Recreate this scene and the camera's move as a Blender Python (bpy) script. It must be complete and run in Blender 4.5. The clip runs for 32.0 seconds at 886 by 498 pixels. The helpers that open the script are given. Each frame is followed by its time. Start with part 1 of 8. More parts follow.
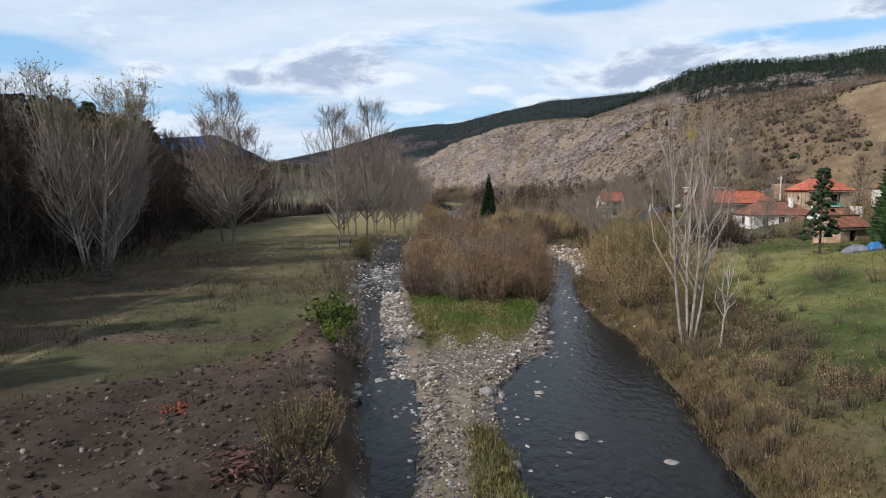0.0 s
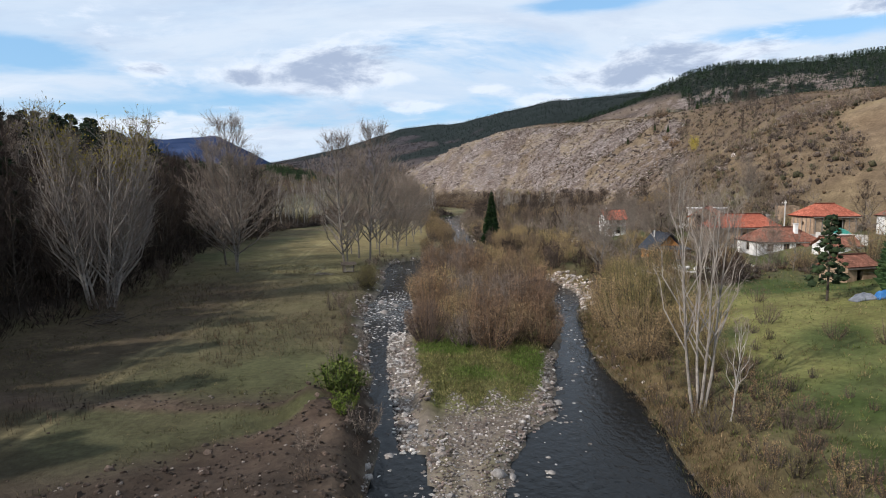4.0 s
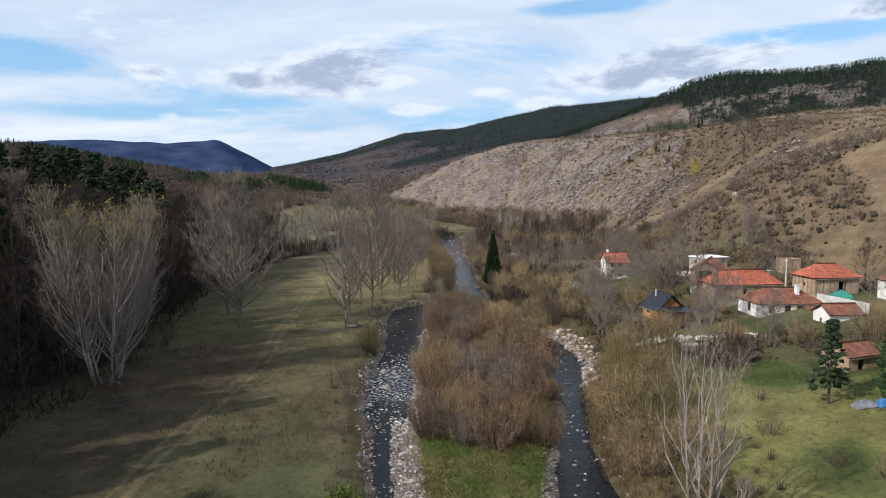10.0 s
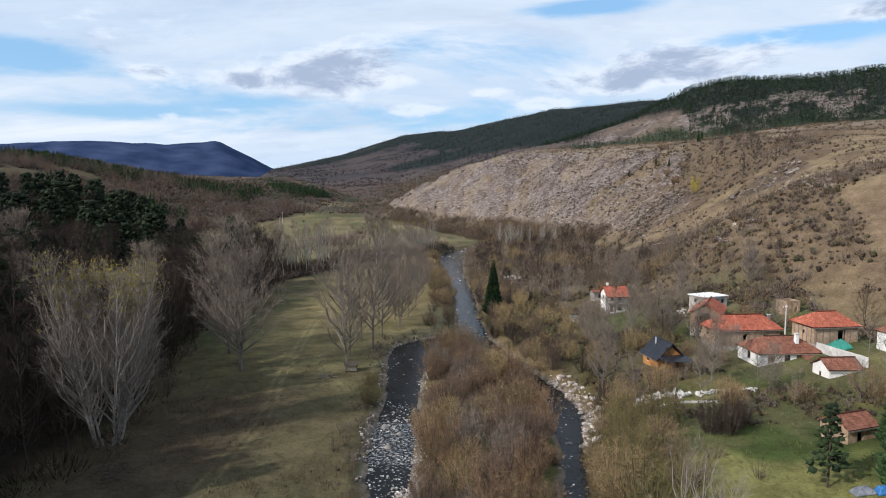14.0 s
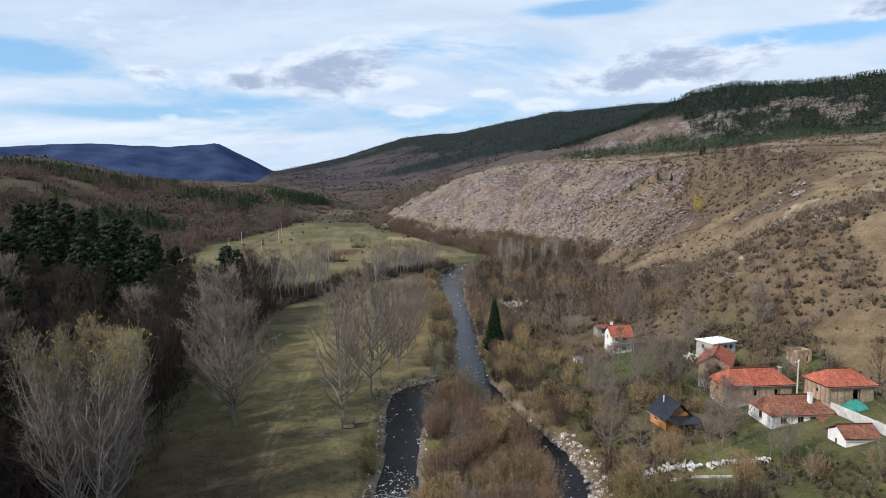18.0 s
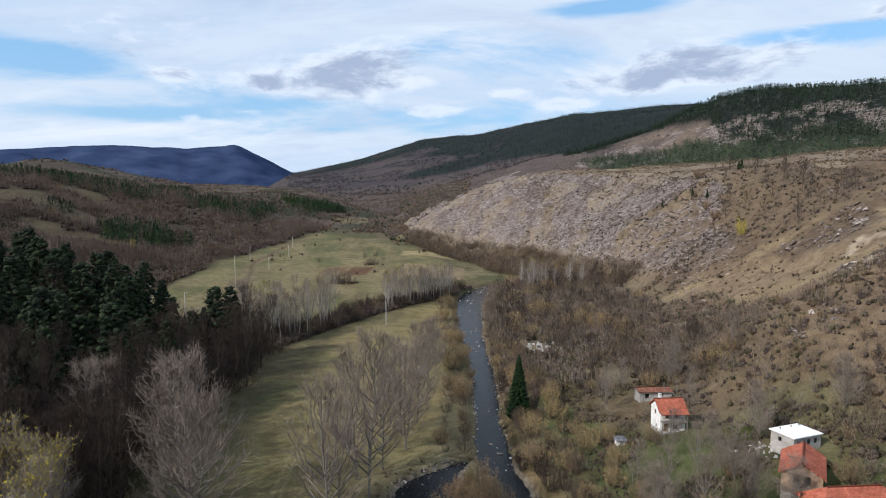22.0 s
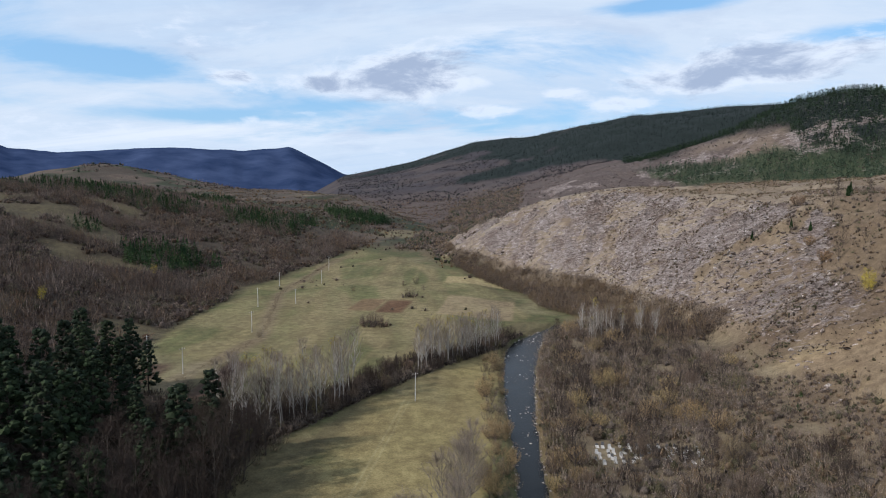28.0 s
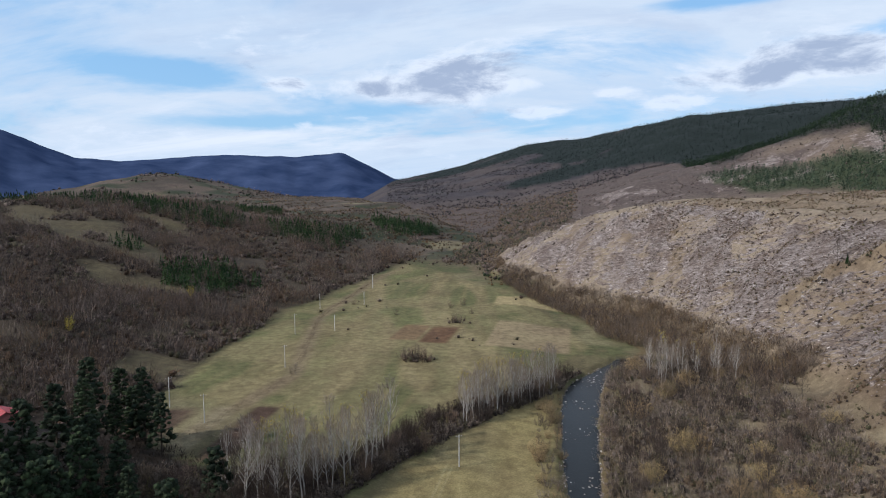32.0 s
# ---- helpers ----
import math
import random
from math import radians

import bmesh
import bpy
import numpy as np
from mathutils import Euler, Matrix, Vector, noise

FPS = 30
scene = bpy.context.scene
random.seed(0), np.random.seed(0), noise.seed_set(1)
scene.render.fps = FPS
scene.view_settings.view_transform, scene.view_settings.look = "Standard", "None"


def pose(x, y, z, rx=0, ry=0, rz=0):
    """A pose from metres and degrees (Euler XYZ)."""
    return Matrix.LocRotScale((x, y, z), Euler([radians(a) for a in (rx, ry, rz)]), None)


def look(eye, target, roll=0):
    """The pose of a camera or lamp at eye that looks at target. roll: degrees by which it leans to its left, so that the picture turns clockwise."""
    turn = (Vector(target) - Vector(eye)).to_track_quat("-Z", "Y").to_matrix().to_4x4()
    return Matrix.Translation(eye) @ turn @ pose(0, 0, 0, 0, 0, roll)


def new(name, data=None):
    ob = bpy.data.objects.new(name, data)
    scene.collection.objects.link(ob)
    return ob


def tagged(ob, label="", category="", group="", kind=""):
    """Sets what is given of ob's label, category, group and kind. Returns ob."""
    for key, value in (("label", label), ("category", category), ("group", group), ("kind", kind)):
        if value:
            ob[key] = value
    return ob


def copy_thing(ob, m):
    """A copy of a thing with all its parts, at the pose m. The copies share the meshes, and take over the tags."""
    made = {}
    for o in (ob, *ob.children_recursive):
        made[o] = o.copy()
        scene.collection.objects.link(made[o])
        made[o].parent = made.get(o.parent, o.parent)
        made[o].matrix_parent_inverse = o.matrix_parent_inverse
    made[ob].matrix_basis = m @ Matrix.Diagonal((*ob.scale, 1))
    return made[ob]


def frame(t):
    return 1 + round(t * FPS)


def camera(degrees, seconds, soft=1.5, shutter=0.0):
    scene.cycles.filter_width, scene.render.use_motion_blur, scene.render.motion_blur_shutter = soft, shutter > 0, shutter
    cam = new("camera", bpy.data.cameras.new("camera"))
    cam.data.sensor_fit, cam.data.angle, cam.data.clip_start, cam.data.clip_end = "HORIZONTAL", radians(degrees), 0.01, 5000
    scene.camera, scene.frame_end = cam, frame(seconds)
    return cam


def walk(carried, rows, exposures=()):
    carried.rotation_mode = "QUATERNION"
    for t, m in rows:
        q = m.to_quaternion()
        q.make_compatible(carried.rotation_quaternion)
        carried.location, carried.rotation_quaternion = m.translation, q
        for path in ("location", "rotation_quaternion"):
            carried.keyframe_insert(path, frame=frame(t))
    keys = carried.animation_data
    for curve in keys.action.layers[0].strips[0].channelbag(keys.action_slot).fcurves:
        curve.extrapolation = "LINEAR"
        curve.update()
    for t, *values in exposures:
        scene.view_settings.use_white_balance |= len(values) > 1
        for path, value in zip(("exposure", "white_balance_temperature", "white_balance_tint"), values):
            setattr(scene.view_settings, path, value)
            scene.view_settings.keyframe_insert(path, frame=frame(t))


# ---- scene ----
cam = camera(70.0, 32.0, soft=1.0)
PATH = [
    (0, (1.268, 7.421, 11.52), (1.234, 9.412, 11.328), -0.0),
    (1, (1.151, 7.635, 12.581), (1.117, 9.625, 12.389), -0.1),
    (2, (0.985, 7.77, 13.73), (0.951, 9.76, 13.536), -0.1),
    (3, (0.844, 7.86, 14.873), (0.808, 9.85, 14.677), -0.1),
    (3.5, (0.786, 7.943, 15.417), (0.75, 9.934, 15.222), -0.2),
    (5.5, (0.574, 8.177, 17.92), (0.538, 10.168, 17.73), -0.2),
    (6, (0.542, 8.223, 18.629), (0.505, 10.214, 18.441), -0.1),
    (7, (0.571, 8.222, 20.197), (0.532, 10.213, 20.01), -0.2),
    (8, (0.547, 8.288, 21.861), (0.508, 10.279, 21.673), -0.2),
    (9, (0.575, 8.378, 23.564), (0.536, 10.369, 23.378), -0.2),
    (10, (0.538, 8.547, 25.322), (0.499, 10.538, 25.137), -0.1),
    (11, (0.406, 8.636, 27.205), (0.367, 10.627, 27.021), 0.0),
    (12, (0.305, 8.784, 29.164), (0.268, 10.775, 28.98), -0.0),
    (13, (0.355, 8.924, 31.07), (0.317, 10.915, 30.887), -0.0),
    (14, (0.368, 8.975, 33.117), (0.33, 10.966, 32.933), -0.0),
    (14.5, (0.368, 8.945, 34.101), (0.329, 10.936, 33.918), 0.0),
    (16.5, (0.346, 9.632, 38.362), (0.308, 11.623, 38.181), -0.0),
    (17, (0.352, 10.569, 39.416), (0.314, 12.56, 39.235), -0.0),
    (17.5, (0.366, 11.833, 40.457), (0.328, 13.824, 40.276), -0.1),
    (18, (0.383, 13.503, 41.522), (0.344, 15.495, 41.34), -0.1),
    (18.5, (0.419, 15.543, 42.634), (0.379, 17.534, 42.452), -0.0),
    (19, (0.414, 17.949, 43.807), (0.372, 19.941, 43.625), -0.1),
    (19.5, (0.37, 20.708, 45.001), (0.318, 22.699, 44.818), -0.1),
    (20, (0.31, 23.77, 46.175), (0.243, 25.76, 45.991), -0.0),
    (20.5, (0.279, 27.062, 47.319), (0.198, 29.052, 47.136), -0.0),
    (21, (0.323, 30.422, 48.368), (0.231, 32.412, 48.185), -0.0),
    (21.5, (0.361, 33.829, 49.358), (0.269, 35.819, 49.176), 0.0),
    (22, (0.362, 37.317, 50.356), (0.266, 39.306, 50.175), 0.0),
    (22.5, (0.334, 40.886, 51.395), (0.226, 42.875, 51.215), 0.1),
    (23, (0.289, 44.502, 52.45), (0.17, 46.49, 52.27), 0.1),
    (23.5, (0.205, 48.146, 53.499), (0.073, 50.133, 53.318), 0.2),
    (24, (0.03, 51.857, 54.543), (-0.114, 53.844, 54.365), 0.2),
    (24.5, (-0.23, 55.597, 55.561), (-0.386, 57.583, 55.384), 0.3),
    (25, (-0.48, 59.348, 56.559), (-0.647, 61.333, 56.381), 0.2),
    (25.5, (-0.669, 63.154, 57.587), (-0.848, 65.138, 57.411), 0.3),
    (27.5, (0.334, 80.248, 62.292), (0.093, 82.225, 62.111), 0.4),
    (28, (0.115, 84.133, 63.35), (-0.143, 86.109, 63.17), 0.3),
    (28.5, (-0.205, 87.954, 64.379), (-0.478, 89.927, 64.198), 0.3),
    (29, (-0.595, 91.667, 65.375), (-0.873, 93.64, 65.195), 0.2),
    (29.5, (-0.998, 95.225, 66.332), (-1.285, 97.196, 66.153), 0.1),
    (30, (-1.366, 98.603, 67.277), (-1.681, 100.57, 67.1), -0.0),
    (30.5, (-1.681, 101.785, 68.23), (-2.05, 103.743, 68.055), -0.0),
    (31, (-1.979, 104.79, 69.182), (-2.38, 106.741, 69.007), -0.1),
    (31.5, (-2.288, 107.692, 70.153), (-2.696, 109.643, 69.98), -0.2),
    (32, (-2.605, 110.54, 71.12), (-3.02, 112.489, 70.948), -0.3),
]
walk(cam, [(t, look(eye, target, roll)) for t, eye, target, roll in PATH], [(0, 0.07, 6200, 11.5), (16, 0.05, 6100, 11.5), (32, -0.02, 5950, 11.5)])

# ---------------------------------------------------------------- light
SUN_DIR = Vector((-0.71, -0.46, 0.57)).normalized()
sun_data = bpy.data.lights.new("sun", "SUN")
sun_data.energy, sun_data.angle, sun_data.color = 5.0, radians(0.8), (1.0, 0.91, 0.79)
sun = new("sun", sun_data)
sun.matrix_world = look(SUN_DIR * 200, (0, 0, 0))


def make_world():
    """Blue sky with broken bright cloud and flat grey cloud bottoms."""
    w = bpy.data.worlds.new("sky")
    scene.world = w
    w.use_nodes = True
    nt = w.node_tree
    nt.nodes.clear()
    N, L = nt.nodes.new, nt.links.new
    out, bg = N("ShaderNodeOutputWorld"), N("ShaderNodeBackground")
    sky = N("ShaderNodeTexSky")
    sky.sky_type, sky.sun_disc = "NISHITA", False
    sky.sun_elevation = math.asin(SUN_DIR.z)
    sky.sun_rotation = math.atan2(SUN_DIR.x, SUN_DIR.y)
    gain = N("ShaderNodeVectorMath")
    gain.operation = "SCALE"
    gain.inputs["Scale"].default_value = 0.15
    L(sky.outputs[0], gain.inputs[0])
    tc, sep = N("ShaderNodeTexCoord"), N("ShaderNodeSeparateXYZ")
    L(tc.outputs["Generated"], sep.inputs[0])

    def mth(op, a, b=None, clamp=False):
        m = N("ShaderNodeMath")
        m.operation, m.use_clamp = op, clamp
        for i, v in enumerate((a, b)):
            if v is None:
                continue
            if isinstance(v, (int, float)):
                m.inputs[i].default_value = v
            else:
                L(v, m.inputs[i])
        return m.outputs[0]

    up = mth("MAXIMUM", sep.outputs[2], 0.0)
    den = mth("ADD", up, 0.24)
    u, v = mth("DIVIDE", sep.outputs[0], den), mth("DIVIDE", sep.outputs[1], den)
    comb = N("ShaderNodeCombineXYZ")
    L(u, comb.inputs[0]), L(v, comb.inputs[1])

    def cloud(scale, loc, detail, rough, dist, sx=1.0, sy=1.0):
        mp, nz = N("ShaderNodeMapping"), N("ShaderNodeTexNoise")
        mp.inputs["Location"].default_value = loc
        mp.inputs["Scale"].default_value = (scale * sx, scale * sy, 1)
        L(comb.outputs[0], mp.inputs[0])
        L(mp.outputs[0], nz.inputs["Vector"])
        nz.inputs["Scale"].default_value, nz.inputs["Detail"].default_value = 1.0, detail
        nz.inputs["Roughness"].default_value, nz.inputs["Distortion"].default_value = rough, dist
        return nz.outputs[0]

    def ramp(x, a, b):
        r = N("ShaderNodeMapRange")
        r.interpolation_type = "SMOOTHSTEP"
        r.inputs[1].default_value, r.inputs[2].default_value = a, b
        L(x, r.inputs[0])
        return r.outputs[0]

    def mix(f, a, b):
        m = N("ShaderNodeMix")
        m.data_type = "RGBA"
        L(f, m.inputs[0])
        for i, c in ((6, a), (7, b)):
            if isinstance(c, tuple):
                m.inputs[i].default_value = (*c, 1)
            else:
                L(c, m.inputs[i])
        return m.outputs[2]

    def spot(ax, az, wx, wz, gain):
        """Where a gap or a cloud lies, as a soft bump over bearing and height."""
        p = mth("POWER", mth("DIVIDE", mth("SUBTRACT", sep.outputs[0], ax), wx), 2.0)
        q = mth("POWER", mth("DIVIDE", mth("SUBTRACT", sep.outputs[2], az), wz), 2.0)
        return mth("MULTIPLY", mth("EXPONENT", mth("MULTIPLY", mth("ADD", p, q), -1.0)), gain)

    def puff(loc, shift):
        mp, nz = N("ShaderNodeMapping"), N("ShaderNodeTexNoise")
        mp.inputs["Location"].default_value = (loc, 0.0, shift)
        mp.inputs["Scale"].default_value = (7.5, 7.5, 21.0)
        L(tc.outputs["Generated"], mp.inputs[0])
        L(mp.outputs[0], nz.inputs["Vector"])
        nz.inputs["Scale"].default_value, nz.inputs["Detail"].default_value = 1.0, 8
        nz.inputs["Roughness"].default_value, nz.inputs["Distortion"].default_value = 0.64, 0.3
        return nz.outputs[0]

    def total(items):
        out = spot(*items[0])
        for it in items[1:]:
            out = mth("ADD", out, spot(*it))
        return out

    gaps = total([(-0.56, 0.176, 0.085, 0.022, 0.32), (0.20, 0.265, 0.11, 0.014, 0.30), (0.45, 0.205, 0.13, 0.015, 0.30), (-0.46, 0.105, 0.12, 0.014, 0.16), (-0.30, 0.135, 0.10, 0.012, 0.10)])
    piles = total([(-0.20, 0.178, 0.085, 0.034, 0.34), (-0.31, 0.160, 0.05, 0.018, 0.30), (0.24, 0.160, 0.13, 0.020, 0.32), (0.33, 0.185, 0.12, 0.026, 0.32), (-0.425, 0.165, 0.032, 0.012, 0.28), (-0.398, 0.108, 0.026, 0.009, 0.26), (-0.33, 0.118, 0.03, 0.008, 0.24),
                   (0.038, 0.150, 0.045, 0.012, 0.28), (-0.06, 0.125, 0.055, 0.010, 0.26), (-0.07, 0.168, 0.06, 0.014, 0.18), (0.52, 0.222, 0.05, 0.016, 0.26), (-0.56, 0.092, 0.11, 0.012, 0.20), (0.12, 0.130, 0.05, 0.012, 0.2)])
    blue = N("ShaderNodeMix")
    blue.data_type, blue.inputs[0].default_value = "RGBA", 0.6
    L(gain.outputs[0], blue.inputs[6])
    blue.inputs[7].default_value = (0.29, 0.58, 0.88, 1)
    streak = cloud(1.0, (2.1, 7.7, 4), 8, 0.62, 0.5, 0.55, 1.5)
    veil = ramp(mth("SUBTRACT", cloud(1.0, (5.6, 0.4, 2), 8, 0.6, 0.4, 0.7, 1.1), gaps), 0.33, 0.50)
    col = mix(veil, blue.outputs[2], (0.70, 0.79, 0.88))
    col = mix(mth("MULTIPLY", mth("MULTIPLY", ramp(streak, 0.50, 0.36), veil), 0.4), col, (0.46, 0.63, 0.82))
    col = mix(mth("MULTIPLY", mth("MULTIPLY", ramp(streak, 0.50, 0.66), veil), 0.85), col, (0.88, 0.92, 0.96))
    shade = ramp(cloud(1.7, (7.3, 2.2, 3), 7, 0.6, 0.4, 0.6, 1.1), 0.50, 0.68)
    col = mix(mth("MULTIPLY", mth("MULTIPLY", shade, veil), 0.45), col, (0.46, 0.56, 0.72))
    rim = ramp(mth("ADD", puff(3.1, -0.42), piles), 0.58, 0.76)
    col = mix(mth("MULTIPLY", rim, 0.75), col, (0.86, 0.91, 0.97))
    low = ramp(mth("ADD", mth("MULTIPLY", puff(3.1, 0.0), 1.25), piles), 0.78, 1.02)
    col = mix(mth("MULTIPLY", low, 0.9), col, (0.38, 0.46, 0.60))
    haze = ramp(up, 0.10, 0.0)
    col = mix(mth("MULTIPLY", haze, 0.55), col, (0.60, 0.73, 0.87))
    L(col, bg.inputs[0])
    bg.inputs[1].default_value = 1.0
    L(bg.outputs[0], out.inputs[0])


make_world()
scene.view_settings.exposure = 0.0


# ---------------------------------------------------------------- materials
def nodes_of(name):
    m = bpy.data.materials.new(name)
    m.use_nodes = True
    nt = m.node_tree
    return m, nt, nt.nodes["Principled BSDF"]


def noise_node(nt, scale, detail=4, rough=0.6, coord="Object"):
    tc, nz = nt.nodes.new("ShaderNodeTexCoord"), nt.nodes.new("ShaderNodeTexNoise")
    nz.inputs["Scale"].default_value, nz.inputs["Detail"].default_value = scale, detail
    nz.inputs["Roughness"].default_value = rough
    nt.links.new(tc.outputs[coord], nz.inputs["Vector"])
    return nz


def ramp_node(nt, source, stops):
    r = nt.nodes.new("ShaderNodeValToRGB")
    while len(r.color_ramp.elements) < len(stops):
        r.color_ramp.elements.new(0.5)
    for e, (p, c) in zip(r.color_ramp.elements, stops):
        e.position, e.color = p, (*c, 1)
    nt.links.new(source, r.inputs[0])
    return r.outputs[0]


def blend(nt, kind, fac, a, b):
    m = nt.nodes.new("ShaderNodeMix")
    m.data_type, m.blend_type = "RGBA", kind
    for i, v in ((0, fac), (6, a), (7, b)):
        if isinstance(v, tuple):
            m.inputs[i].default_value = (*v, 1)
        elif isinstance(v, (int, float)):
            m.inputs[i].default_value = v
        else:
            nt.links.new(v, m.inputs[i])
    return m.outputs[2]


def surface(name, dark, light, scale=3.0, rough=0.85, bump=0.3, scale2=0.35, spread=0.35, metal=0.0):
    """Grain at one scale, stains at a larger one, and fine relief."""
    m, nt, b = nodes_of(name)
    n1, n2 = noise_node(nt, scale, 6, 0.65), noise_node(nt, scale2, 3, 0.5)
    c = ramp_node(nt, n1.outputs[0], [(0.32, dark), (0.68, light)])
    g = ramp_node(nt, n2.outputs[0], [(0.3, (1 - spread,) * 3), (0.7, (1.0,) * 3)])
    nt.links.new(blend(nt, "MULTIPLY", 1.0, c, g), b.inputs["Base Color"])
    b.inputs["Roughness"].default_value, b.inputs["Metallic"].default_value = rough, metal
    b.inputs["Specular IOR Level"].default_value = 0.25
    if bump:
        bp = nt.nodes.new("ShaderNodeBump")
        bp.inputs["Strength"].default_value, bp.inputs["Distance"].default_value = bump, 0.05
        nt.links.new(n1.outputs[0], bp.inputs["Height"])
        nt.links.new(bp.outputs[0], b.inputs["Normal"])
    return m


def plant(name, colours, rough=0.9, per_object=0.5):
    """Leaf or twig material: each blade its own shade, each plant its own tone."""
    m, nt, b = nodes_of(name)
    geo, info = nt.nodes.new("ShaderNodeNewGeometry"), nt.nodes.new("ShaderNodeObjectInfo")
    k = len(colours) - 1
    c = ramp_node(nt, geo.outputs["Random Per Island"], [(i / k, col) for i, col in enumerate(colours)])
    k = 1 - per_object
    t = ramp_node(nt, info.outputs["Random"], [(0.0, (k, k, k)), (0.3, (1.0, 0.93, 0.9)), (0.55, (0.78, 0.74, 0.76)), (0.8, (1.12, 1.1, 0.95)), (1.0, (0.9, 0.8, 0.72))] if per_object > 0.3 else [(0.0, (k, k, k)), (1.0, (1.0, 1.0, 1.0))])
    nt.links.new(blend(nt, "MULTIPLY", 1.0, c, t), b.inputs["Base Color"])
    b.inputs["Roughness"].default_value = rough
    b.inputs["Specular IOR Level"].default_value = 0.15
    return m


def tinted(name, rough=0.92):
    """Far growth: the tone of each clump comes from its own vertex tone, each blade varied."""
    m, nt, b = nodes_of(name)
    at, geo = nt.nodes.new("ShaderNodeVertexColor"), nt.nodes.new("ShaderNodeNewGeometry")
    at.layer_name = "tone"
    v = ramp_node(nt, geo.outputs["Random Per Island"], [(0.0, (0.6,) * 3), (1.0, (1.25,) * 3)])
    n1, n2 = noise_node(nt, 2.6, 6, 0.75), noise_node(nt, 0.7, 3, 0.6)
    c = blend(nt, "MULTIPLY", 1.0, at.outputs[0], v)
    c = blend(nt, "MULTIPLY", 1.0, c, ramp_node(nt, n1.outputs[0], [(0.36, (0.55, 0.53, 0.52)), (0.5, (1.15,) * 3), (0.64, (1.95, 1.9, 1.84))]))
    c = blend(nt, "MULTIPLY", 1.0, c, ramp_node(nt, n2.outputs[0], [(0.35, (0.75,) * 3), (0.65, (1.2,) * 3)]))
    nt.links.new(c, b.inputs["Base Color"])
    bp = nt.nodes.new("ShaderNodeBump")
    bp.inputs["Strength"].default_value, bp.inputs["Distance"].default_value = 0.9, 0.35
    nt.links.new(n1.outputs[0], bp.inputs["Height"])
    nt.links.new(bp.outputs[0], b.inputs["Normal"])
    b.inputs["Roughness"].default_value = rough
    b.inputs["Specular IOR Level"].default_value = 0.1
    return m


# bedding of the limestone: along the beds, across them, and down their dip
_along, _dip = Vector((0.52, -0.74, 0.42)).normalized(), Vector((0.75, 0.45, -0.45))
_across = _along.cross(_dip).normalized()
STRATA = (_along, _across, _across.cross(_along).normalized())


